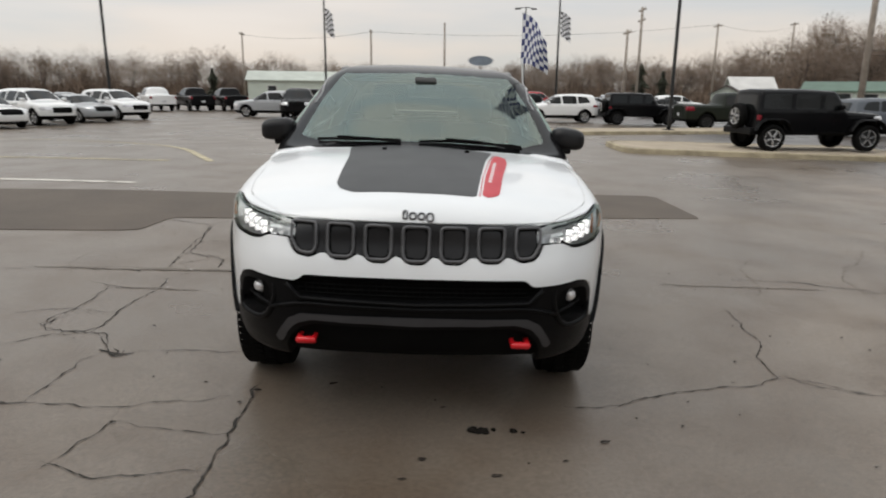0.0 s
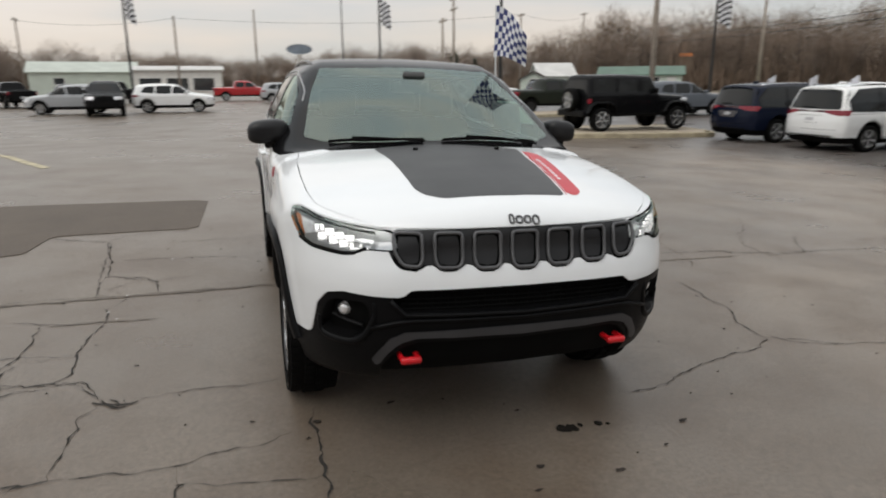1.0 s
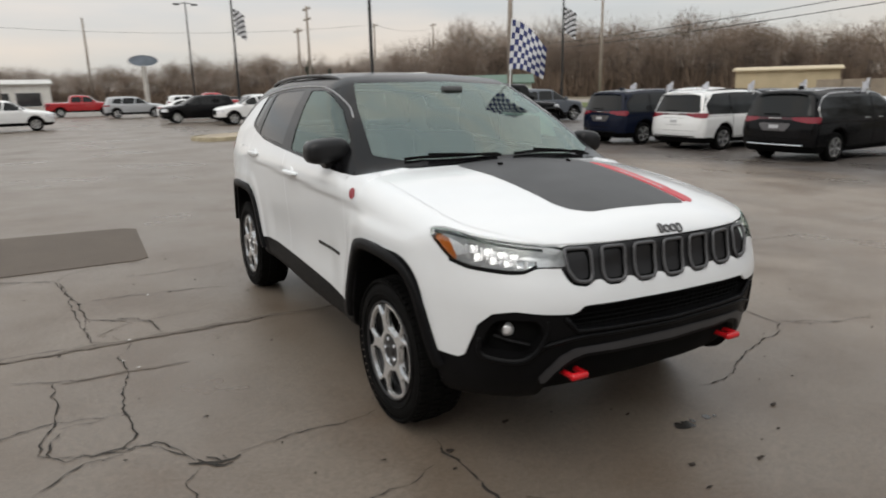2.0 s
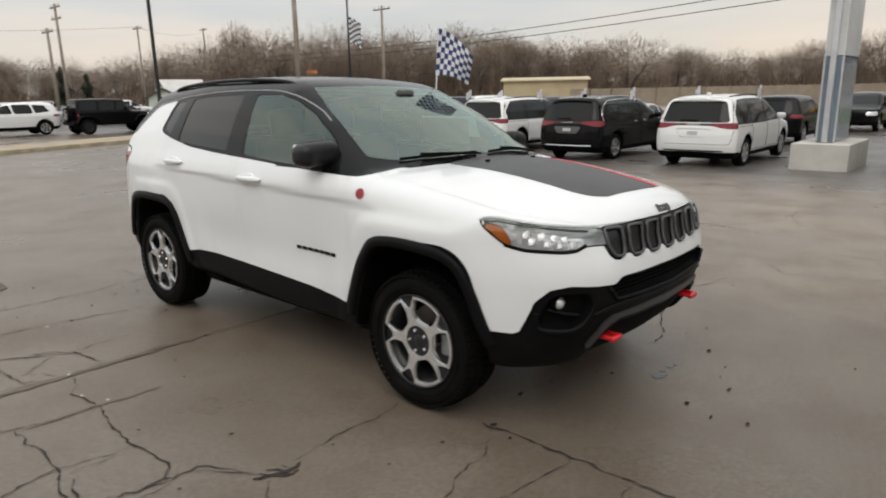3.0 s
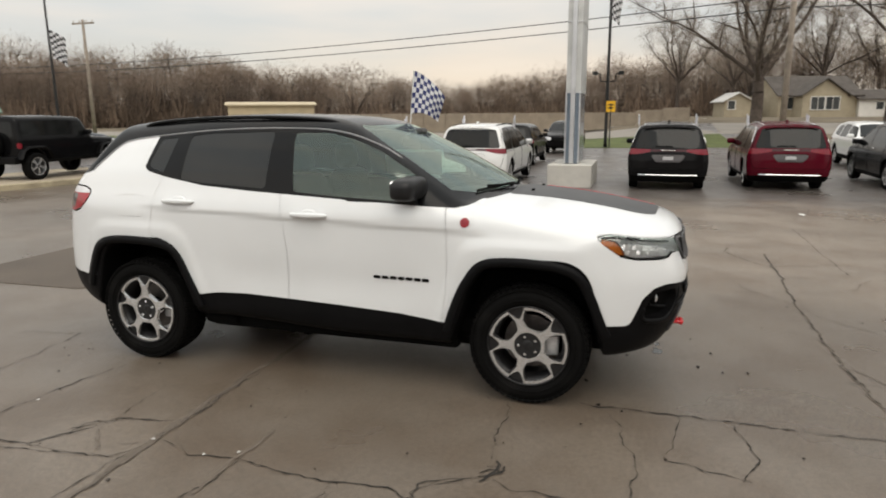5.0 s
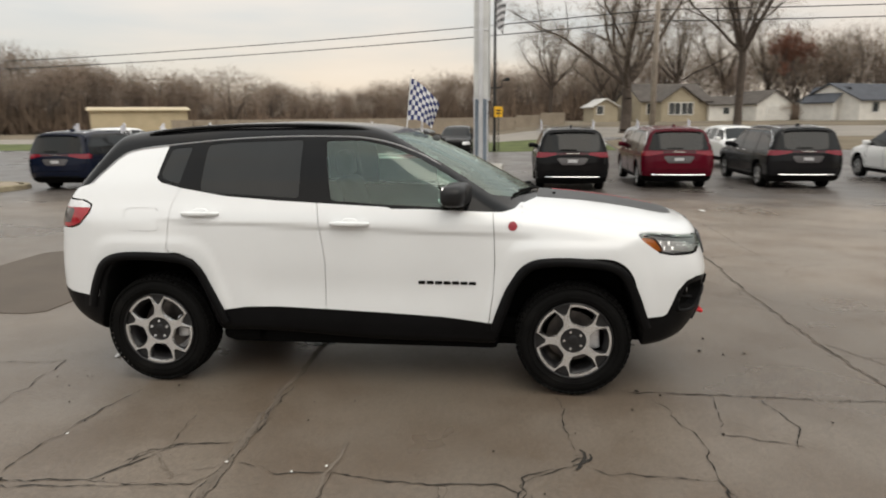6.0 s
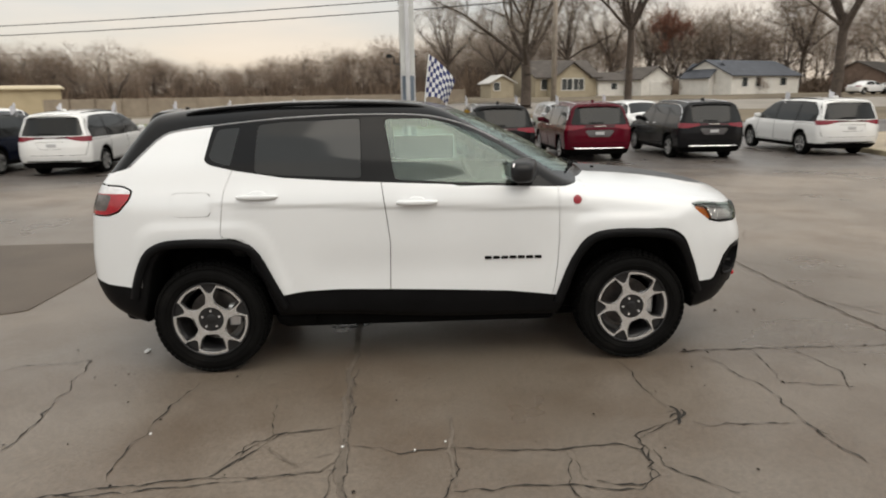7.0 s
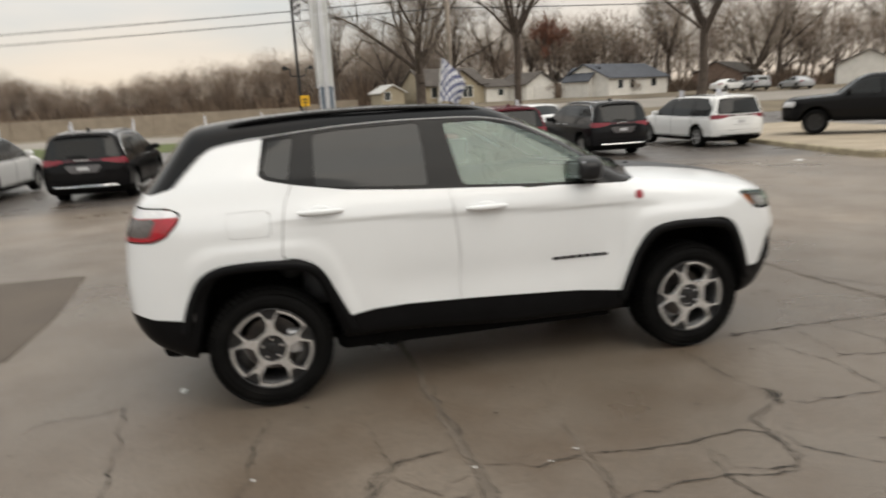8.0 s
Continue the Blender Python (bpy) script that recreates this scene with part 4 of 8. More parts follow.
        part("grille_ring", tube([tuple(q) for q in Q], 0.0072, 8, closed=True), GREY_TRIM, car, "dark grey grille opening frame", smooth=True)
        inner = [(c + (x - c) * 0.80, 0.885 + (z - 0.885) * 0.84) for x, z in o]
        piece("grille_insert", patch_on(suv_solid, inner, "y", -0.004, 0.01, gap=0.03), GRILLE_BLACK, car)
    web = carve((grille[0], grille[1], grille[2]), lambda P: -np.min([np.maximum(np.abs(P[:, 0] - k * pitch) - 0.055, np.abs(P[:, 2] - 0.885) - 0.072) for k in range(-3, 4)], axis=0))[0]
    piece("grille_surround", pushed(web, -0.002), GRILLE_BLACK, car, "black grille surround", skirt=0.02)

    # headlights
    for half in sides_of(lamp):
        s = -1 if half[0][:, 0].mean() < 0 else 1
        hl = new("headlight")
        hl.parent = car
        tagged(hl, "lit headlight with clear lens and amber corner")
        piece("lens", half, CLEAR, hl, "clear lens", skirt=0.01).visible_shadow = False
        V, F, N = half
        phi = sd_poly([(-1.70, 0.995), (-1.785, 0.972), (-1.838, 0.893), (-1.79, 0.86), (-1.70, 0.90)], V[:, 1], V[:, 2])
        amber, rest = split(V, F, N, phi)
        piece("amber_corner", pushed(amber, -0.025), AMBER, hl, "amber side reflector", skirt=0.01)
        piece("housing", pushed(rest, -0.084), LAMP_CHROME, hl, skirt=-0.075)
        # two rows of lit cells, deep in their shrouds and facing forward
        for x, z in ((0.800, 0.945), (0.762, 0.942), (0.724, 0.938), (0.686, 0.934), (0.792, 0.910), (0.752, 0.906), (0.712, 0.904), (0.672, 0.903), (0.634, 0.902)):
            Q, n = ring_on(suv_solid, [(s * x, z)], "y", -0.050)
            m = Matrix.Translation(Q[0]) @ Vector((s * 0.10, -1.0, 0.02)).to_track_quat("X", "Z").to_matrix().to_4x4()
            part("lit_cell", box((-0.012, -0.0165, -0.0135), (-0.006, 0.0165, 0.0135), 0.002, m), LAMP_ON, hl, "lit white lamp cell")
            bm = bmesh.new()
            for lo, hi in (((-0.014, -0.0195, -0.0165), (0.022, -0.0175, 0.0165)), ((-0.014, 0.0175, -0.0165), (0.022, 0.0195, 0.0165)), ((-0.014, -0.0175, 0.0145), (0.022, 0.0175, 0.0165)), ((-0.014, -0.0175, -0.0165), (0.022, 0.0175, -0.0145))):
                add_box(bm, lo, hi, 0.0, m)
            part("cell_shroud", bm, LAMP_CHROME, hl)
        for y0, y1, z0, z1, mat in ((-1.845, -1.868, 0.892, 0.962, LAMP_FACET), (-2.030, -2.075, 0.890, 0.945, LAMP_FACET)):
            facet = rounded([(y0, z0), (y0 + 0.006, z1), (y1 + 0.006, z1 - 0.006), (y1, z0 + 0.004)], 0.008, 2)
            piece("reflector_facet", patch_on(suv_solid, facet, "x", -0.050, 0.006, s, gap=0.012), mat, hl, "bright reflector facet")
        foot = [(-1.80, 0.890), (-1.885, 0.872), (-2.02, 0.866), (-2.055, 0.870), (-2.075, 0.892)]
        Q, n = ring_on(suv_solid, open_points(foot, 0.03), "x", -0.006, s)
        part("lamp_foot", tube([tuple(q) for q in Q if not np.isnan(q).any()], 0.009, 6), DEEP, hl, "black lower edge", smooth=True)
        lash = [(-1.70, 0.992), (-1.76, 0.996), (-1.86, 0.984), (-1.98, 0.966), (-2.06, 0.952)]
        Q, n = ring_on(suv_solid, open_points(lash, 0.03), "x", -0.012, s)
        part("lamp_lash", tube([tuple(q) for q in Q if not np.isnan(q).any()], 0.006, 6), DEEP, hl, "black upper edge", smooth=True)

    # fog lamps and their bright bezels
    for s in (-1, 1):
        fl = new("fog_lamp")
        fl.parent = car
        tagged(fl, "round clear fog lamp in a black pocket")
        Q, n = ring_on(suv_solid, [(s * 0.722, 0.630)], "y", -0.058)
        m = Matrix.Translation(Q[0]) @ Vector((s * 0.12, -0.93, 0)).to_track_quat("X", "Z").to_matrix().to_4x4()
        for name, prof, mat in (("fog_rim", [(-0.02, 0.032), (0.020, 0.032), (0.024, 0.035), (0.020, 0.040), (-0.02, 0.040)], DEEP), ("fog_lens", [(0.032, 0.0005), (0.029, 0.013), (0.020, 0.025), (0.006, 0.032), (-0.01, 0.032)], LAMP_FACET)):
            bm = revolve(prof, 24, closed=name == "fog_rim")
            bmesh.ops.transform(bm, matrix=m, verts=bm.verts)
            part(name, bm, mat, fl, smooth=True)
        Q, n = ring_on(suv_solid, [(s * x, z) for x, z in open_points(soft_path([(0.778, 0.60), (0.775, 0.525), (0.73, 0.512), (0.655, 0.512), (0.61, 0.56), (0.585, 0.64), (0.592, 0.69)], 2), 0.02)], "y", -0.004)
        part("fog_bezel", tube([tuple(q) for q in Q], [0.006 + 0.010 * math.sin(math.pi * min(1.0, 0.12 + 0.9 * k / len(Q))) for k in range(len(Q))], 8), CLADDING, fl, "dark grey bezel", smooth=True)
        Q, n = ring_on(suv_solid, [(s * x, z) for x, z in ((0.75, 0.605), (0.70, 0.588), (0.64, 0.575))], "y", -0.03)
        part("pocket_fin", tube([tuple(q) for q in Q], 0.008, 6), CLADDING, fl)

    # tow hooks
    for s in (-1, 1):
        bm = bmesh.new()
        add_box(bm, (s * 0.452 - 0.043, -2.168, 0.438), (s * 0.452 + 0.043, -2.138, 0.468), 0.012)
        for e in (-0.032, 0.032):
            add_box(bm, (s * 0.452 + e - 0.010, -2.155, 0.444), (s * 0.452 + e + 0.010, -2.02, 0.466), 0.008)
        part("tow_hook", bm, RED_HOOK, car, "bright red tow hook", smooth=True)

    # side cladding, rear bumper, tail lamps
    sill, shell = carve(shell, side(SUV_SILL), 0.0015)
    for half in sides_of(sill):
        piece("sill_cladding", half, CLADDING, car, "black plastic sill cladding", skirt=0.02)
    rear, shell = carve(shell, side(SUV_BACK), 0.0015)
    piece("rear_bumper", rear, CLADDING, car, "black plastic lower rear bumper", skirt=0.03)
    tail, shell = carve(shell, side(SUV_TAIL_LAMP, lambda P: np.maximum(0.52 - np.abs(P[:, 0]), 1.4 - P[:, 1])), 0.0055)
    for half in sides_of(tail):
        tl = new("tail_lamp")
        tl.parent = car
        tagged(tl, "red tail lamp with a grey upper band")
        V, F, N = half
        up, low = split(V, F, N, 1.134 - V[:, 2])
        piece("upper_band", up, LAMP_CHROME, tl, "pale clear band")
        smoke, red = split(*low, sd_poly(rounded([(1.885, 1.032), (1.838, 1.129), (2.3, 1.129), (2.3, 1.032)], 0.012), low[0][:, 1], low[0][:, 2]))
        piece("smoked_core", smoke, SMOKED_LENS, tl, "smoked grey lens")
        piece("red_lens", red, RED_LENS, tl)

    # doors, bonnet, fuel flap
    for name, poly, label in (("front_door", SUV_DOOR_F, "white front door"), ("rear_door", SUV_DOOR_R, "white rear door")):
        door, shell = carve(shell, side(poly), 0.0022)
        for half in sides_of(door):
            s = -1 if half[0][:, 0].mean() < 0 else 1
            d = piece(name, half, WHITE, car, label, skirt=0.015)
            y, z = ((0.031, 1.052) if name == "front_door" else (0.978, 1.104))
            Q, n = ring_on(suv_solid, [(y, z)], "x", 0.0, s)
            grip = superblob((0, 0, 0), (0.020, 0.124, 0.0155), 3.0, 0.008)
            V = grip[0] + np.array([Q[0][0] + s * 0.020, y, z])
            V[:, 0] -= s * 0.9 * (V[:, 1] - y) ** 2
            piece("door_handle", (V, grip[1], grip[2]), WHITE, d, "white pull handle")
            cup = superblob((Q[0][0] - s * 0.006, y, z + 0.004), (0.010, 0.055, 0.030), 2.2, 0.008)
            piece("handle_recess", cup, WHITE, d)
    fuel, shell = carve(shell, side(SUV_FUEL, lambda P: P[:, 0] + 0.2), 0.0012)
    piece("fuel_flap", fuel, WHITE, car, "white fuel flap", skirt=0.01)
    bonnet, shell = carve(shell, lambda P: np.maximum(np.maximum(np.abs(P[:, 0]) - HOOD_EDGE(P[:, 1]), 0.967 - P[:, 2]), P[:, 1] + 0.9), 0.0022)
    hood = piece("bonnet", bonnet, WHITE, car, "white bonnet with a dark grey decal", skirt=0.02)
    fore, aft = split(*shell, shell[0][:, 1])
    piece("front_body", fore, WHITE, car, "white painted front wings and nose", skirt=0.012)
    piece("rear_body", aft, WHITE, car, "white painted rear quarters", skirt=0.012)
    piece("bonnet_decal", patch_on(suv_solid, SUV_DECAL, "z", 0.0015, 0.003), GREY_DECAL, hood, "matt dark grey bonnet decal")
    piece("red_stripe", patch_on(suv_solid, SUV_STRIPE, "z", 0.0025, 0.003), RED_DECAL, hood, "red decal stripe with pale bars")
    seam = [(0.262, -1.985), (0.297, -1.70), (0.345, -1.40), (0.382, -1.235)]
    Q, n = ring_on(suv_solid, open_points(seam, 0.03), "z", 0.002)
    part("stripe_edge", tube([tuple(q) for q in Q], 0.0022, 4), RED_DECAL, hood, "thin red pinstripe")
    # small pale bars in place of the lettering of the stripe
    for k in range(9):
        y = -1.80 + k * 0.042
        c = 0.322 + 0.144 * (y + 1.80)
        piece("stripe_bar", patch_on(suv_solid, [(c - 0.008, y), (c + 0.008, y + 0.004), (c + 0.008, y + 0.028), (c - 0.008, y + 0.024)], "z", 0.0035, 0.002, gap=0.008), WHITE, hood)
    # plain bars in place of the badges
    for c, w, low, high in ((-0.048, 0.008, 0.980, 1.008), (-0.017, 0.0125, 0.980, 1.002), (0.018, 0.0125, 0.980, 1.002), (0.053, 0.0125, 0.974, 1.002)):
        o = rounded([(c - w, low), (c + w, low), (c + w, high), (c - w, high)], w * 0.95, 4)
        Q, n = ring_on(suv_solid, o, "y", 0.004)
        part("badge_ring", tube([tuple(q) for q in Q], 0.0042, 6, closed=True), GREY_TRIM, hood, "dark grey badge ring", smooth=True)
    for s in (-1, 1):
        for k in range(7):
            y0 = -0.378 - k * 0.0515
            piece("door_badge_bar", patch_on(suv_solid, rounded([(y0, 0.684), (y0, 0.703), (y0 - 0.045, 0.703), (y0 - 0.045, 0.684)], 0.004, 2), "x", 0.004, 0.006, s, gap=0.012), GLOSS_BLACK, car, "black door badge bar")
        ring = [(-0.946 + 0.027 * math.cos(a), 1.044 + 0.027 * math.sin(a)) for a in np.linspace(0, 2 * math.pi, 24, endpoint=False)]
        piece("round_badge", patch_on(suv_solid, ring, "x", 0.004, 0.006, s, gap=0.01), BADGE_RED, car, "round dull red badge")

    # arch flares
    for s in (-1, 1):
        for path in ([(-0.815, 0.40), (-0.840, 0.489), (-0.906, 0.667), (-0.973, 0.771), (-1.041, 0.839), (-1.144, 0.863), (-1.283, 0.867), (-1.423, 0.858), (-1.546, 0.836), (-1.625, 0.779), (-1.685, 0.671), (-1.745, 0.505), (-1.775, 0.44)],
                     [(1.785, 0.50), (1.766, 0.572), (1.730, 0.676), (1.674, 0.785), (1.602, 0.838), (1.500, 0.863), (1.267, 0.866), (1.070, 0.840), (0.991, 0.777), (0.919, 0.618), (0.860, 0.492), (0.83, 0.42)]):
            V, F = flare(suv_solid, path, s)
            ok = ~np.isnan(V).any(1)
            F = [q for q in F if all(ok[i] for i in q)]
            V = np.where(np.isnan(V), 0, V)
            if s < 0:
                F = [q[::-1] for q in F]
            used = packed(V, F, V)
            ob = new("arch_flare", to_mesh("arch_flare", used[0], used[1], CLADDING))
            ob.parent = car
            tagged(ob, "black plastic wheel-arch flare")

    # bright strip over the side windows, roof rails, mirrors, wipers
    for s in (-1, 1):
        top_line = soft_path([(1.74, 1.285), (1.66, 1.372), (1.575, 1.455), (1.50, 1.490), (1.25, 1.518), (1.06, 1.537), (0.83, 1.557), (0.49, 1.571), (0.14, 1.569), (-0.03, 1.561), (-0.20, 1.528), (-0.376, 1.459), (-0.50, 1.393)], 1)
        Q, n = ring_on(suv_solid, open_points(top_line, 0.04), "x", 0.001, s)
        part("window_strip", tube([tuple(q) for q in Q if not np.isnan(q).any()], 0.0055, 6), BRIGHT_TRIM, car, "bright strip over the side windows", smooth=True)
        rail = soft_path([(s * 0.585, -0.10, 1.576), (s * 0.585, -0.06, 1.608), (s * 0.588, 0.05, 1.636), (s * 0.590, 0.40, 1.652), (s * 0.590, 0.80, 1.651), (s * 0.588, 1.15, 1.636), (s * 0.583, 1.38, 1.613), (s * 0.580, 1.44, 1.594)], 2)
        part("roof_rail", tube([(x, y, z - 0.010) for x, y, z in rail], 0.0115, 8, 1.1), GLOSS_BLACK, car, "black roof rail", smooth=True)
        mir = new("door_mirror")
        mir.parent = car
        tagged(mir, "black door mirror")
        cap = superblob((s * 0.900, -0.615, 1.228), (0.108, 0.078, 0.066), 3.2, 0.012)
        V = cap[0].copy()
        V[:, 1] += 0.25 * (np.abs(V[:, 0]) - 0.90)
        V[:, 2] += 0.10 * (0.915 - np.abs(V[:, 0])) - 0.0
        piece("mirror_cap", (V, cap[1], cap[2]), GRILLE_BLACK, mir, "black mirror cap")
        part("mirror_glass", box((-0.090, -0.004, -0.051), (0.090, 0.004, 0.051), 0.02, pose(s * 0.898, -0.532, 1.226, 0, 0, -s * 14)), CHROME, mir)
        part("mirror_foot", box((-0.075, -0.045, -0.020), (0.075, 0.045, 0.020), 0.012, pose(s * 0.845, -0.62, 1.165, 0, s * 8, 0)), GLOSS_BLACK, mir)
    for x0, y0, x1, y1 in ((-0.60, -0.94, -0.12, -1.075), (-0.02, -1.085, 0.56, -0.975)):
        w = new("wiper")
        w.parent = car
        blade = [(x0 + (x1 - x0) * i / 8, y0 + (y1 - y0) * i / 8 + 0.05 * math.sin(math.pi * i / 8) * (-0.3)) for i in range(9)]
        Q, n = ring_on(suv_solid, blade, "z", 0.011)
        part("wiper_blade", tube([tuple(q) for q in Q], 0.0065, 6, 1.3), DEEP, w)
        arm = [(x0 + 0.25 * (x1 - x0), y0 + 0.25 * (y1 - y0)), (x0 + 0.6 * (x1 - x0), y0 + 0.6 * (y1 - y0) - 0.02), (x1, y1 - 0.03)]
        Q, n = ring_on(suv_solid, arm, "z", 0.020)
        part("wiper_arm", tube([tuple(q) for q in Q], 0.0075, 6), DEEP, w)
    # tall black plinth under the screen, washer nozzles
    for x in (-0.20, 0.24):
        Q, n = ring_on(suv_solid, [(x, -1.22)], "z", 0.004)
        part("washer_nozzle", box((-0.012, -0.010, -0.004), (0.012, 0.010, 0.008), 0.003, Matrix.Translation(Q[0])), DEEP, hood)

    # wheels
    for y, turn in ((-1.318, 0.61), (1.318, 0.95)):
        for s in (-1, 1):
            make_wheel(car, s * 0.885, y, 0.349, s, turn)
    # underbody, exhaust and axle; low pan and tray added unseen to block light beneath
    part("underbody", box((-0.62, -1.85, 0.27), (0.62, 1.95, 0.42), 0.05), DEEP, car)
    part("floor_pan", box((-0.70, -0.86, 0.222), (0.70, 0.92, 0.40), 0.03), DEEP, car)
    part("shade_tray", box((-0.52, -1.60, 0.245), (0.52, -0.90, 0.36), 0.04), DEEP, car)
    for s in (-1, 1):
        part("lower_shield", box((s * 0.70 - 0.06, 0.68, 0.245), (s * 0.70 + 0.06, 0.95, 0.36), 0.05), DEEP, car)
    part("transmission_cover", box((-0.56, -1.62, 0.205), (0.56, 0.35, 0.30), 0.04), DEEP, car)
    part("fuel_tank", box((-0.10, 0.30, 0.215), (0.58, 1.05, 0.32), 0.05), DEEP, car)
    part("exhaust_box", box((-0.55, 0.62, 0.235), (-0.10, 0.98, 0.33), 0.05), STEEL, car, "dull metal silencer")
    for y in (-1.318, 1.318):
        part("axle", tube([(-0.75, y, 0.347), (0.75, y, 0.347)], 0.045, 10), DEEP, car)

    # cabin
    inset = surface(lambda P: suv_body(P) + 0.085, (-0.95, -2.2, 0.3), (0.95, 2.1, 1.7), 0.05)
    low, _ = carve(inset, lambda P: np.maximum(np.maximum(P[:, 2] - 1.165, -1.02 - P[:, 1]), P[:, 1] - 1.70))
    piece("cabin_tub", low, CABIN, car)
    lid, _ = carve(inset, lambda P: np.maximum(1.555 - P[:, 2], P[:, 1] - 1.6))
    piece("headlining", lid, HEADLINER, car, "pale grey headlining")
    dash = superblob((0, -0.76, 0.98), (0.72, 0.30, 0.17), 4.0, 0.04)
    piece("dashboard", dash, CABIN, car)
    for x in (-0.37, 0.37):
        seat = new("front_seat")
        seat.parent = car
        tagged(seat, "black leather front seat")
        part("cushion", box((x - 0.25, -0.35, 0.50), (x + 0.25, 0.20, 0.72), 0.07), SEAT, seat, smooth=True)
        part("backrest", box((-0.25, -0.08, 0.0), (0.25, 0.08, 0.62), 0.07, pose(x, 0.22, 0.66, -14)), SEAT, seat, smooth=True)
        part("headrest", box((-0.13, -0.055, 0.0), (0.13, 0.055, 0.19), 0.05, pose(x, 0.36, 1.27, -8)), SEAT, seat, smooth=True)
    part("rear_view_mirror", box((-0.12, -0.02, -0.035), (0.12, 0.02, 0.035), 0.015, pose(0, -0.30, 1.48, 15)), CABIN, car)
    part("camera_housing", box((-0.07, -0.08, -0.02), (0.07, 0.08, 0.02), 0.015, pose(0, -0.34, 1.525, -28)), CABIN, car)
    bench = new("rear_seat")
    bench.parent = car
    part("cushion", box((-0.65, 0.65, 0.50), (0.65, 1.12, 0.74), 0.07), SEAT, bench, smooth=True)
    part("backrest", box((-0.65, -0.08, 0.0), (0.65, 0.08, 0.58), 0.07, pose(0, 1.15, 0.68, -16)), SEAT, bench, smooth=True)
    part("price_sticker", box((-0.0015, -0.30, 1.185), (0.0015, 0.19, 1.375), 0.0, pose(0.772, 0, 0, 0, -7, 0) @ Matrix.Translation((0.15, 0, 0.0))), PAPER, car, "pale paper price sheet inside a window")
    bm = bmesh.new()
    ring = [(0.37 + 0.18 * math.cos(a), -0.42 + 0.07 * math.sin(a), 1.03 + 0.165 * math.sin(a)) for a in np.linspace(0, 2 * math.pi, 28, endpoint=False)]
    add_tube(bm, ring, 0.015, 8, closed=True)
    add_box(bm, (0.30, -0.46, 0.99), (0.44, -0.40, 1.06), 0.02)
    add_box(bm, (0.20, -0.44, 1.02), (0.54, -0.41, 1.04), 0.005)
    part("steering_wheel", bm, CABIN, car)
    return car


HOOD_EDGE = curve([(-2.3, 0.52), (-2.06, 0.55), (-1.95, 0.665), (-1.80, 0.762), (-1.62, 0.785), (-1.40, 0.790), (-1.15, 0.785), (-1.0, 0.765), (-0.8, 0.74)], 0.04)


make_suv()


# ---- lot surface: patches, cracks, lines, kerbed islands, street ----
CRACK = material("crack_dirt", (0.022, 0.019, 0.016), rough=0.9, vary=0.3, scale=14.0)
SEAL = material("old_crack_filler", (0.130, 0.106, 0.084), rough=0.6, vary=0.15, scale=5.0, fine=0.1, fine_scale=60.0)
PATCH = material("dark_asphalt_patch", (0.090, 0.070, 0.053), rough=0.68, vary=0.14, scale=1.2, fine=0.14, fine_scale=120.0, bump=0.3, bump_scale=200.0)
YELLOW_LINE = material("worn_yellow_paint", (0.44, 0.385, 0.26), rough=0.75, vary=0.2, scale=3.0, dirt=((0.18, 0.155, 0.12), 7.0, 0.50, 0.68))
WHITE_LINE = material("worn_white_paint", (0.58, 0.55, 0.50), rough=0.75, vary=0.15, scale=3.0, dirt=((0.20, 0.18, 0.16), 6.0, 0.52, 0.70))
CONCRETE = material("weathered_concrete", (0.36, 0.30, 0.225), rough=0.85, vary=0.15, scale=0.9, fine=0.10, fine_scale=70.0, bump=0.15, bump_scale=90.0)
KERB_PAINT = material("worn_kerb", (0.33, 0.28, 0.19), rough=0.8, vary=0.25, scale=2.5, fine=0.1, fine_scale=60.0)
GRASS = material("winter_grass", (0.085, 0.105, 0.030), rough=0.95, vary=0.3, scale=0.6, fine=0.25, fine_scale=30.0)
DRY_GRASS = material("dry_verge", (0.155, 0.125, 0.085), rough=0.95, vary=0.25, scale=0.15, fine=0.2, fine_scale=9.0)
ROAD = material("pale_road", (0.26, 0.235, 0.205), rough=0.8, vary=0.1, scale=0.3, fine=0.08, fine_scale=20.0)
LEAF = material("dead_leaf", (0.022, 0.016, 0.012), rough=0.9, vary=0.3, scale=20.0)


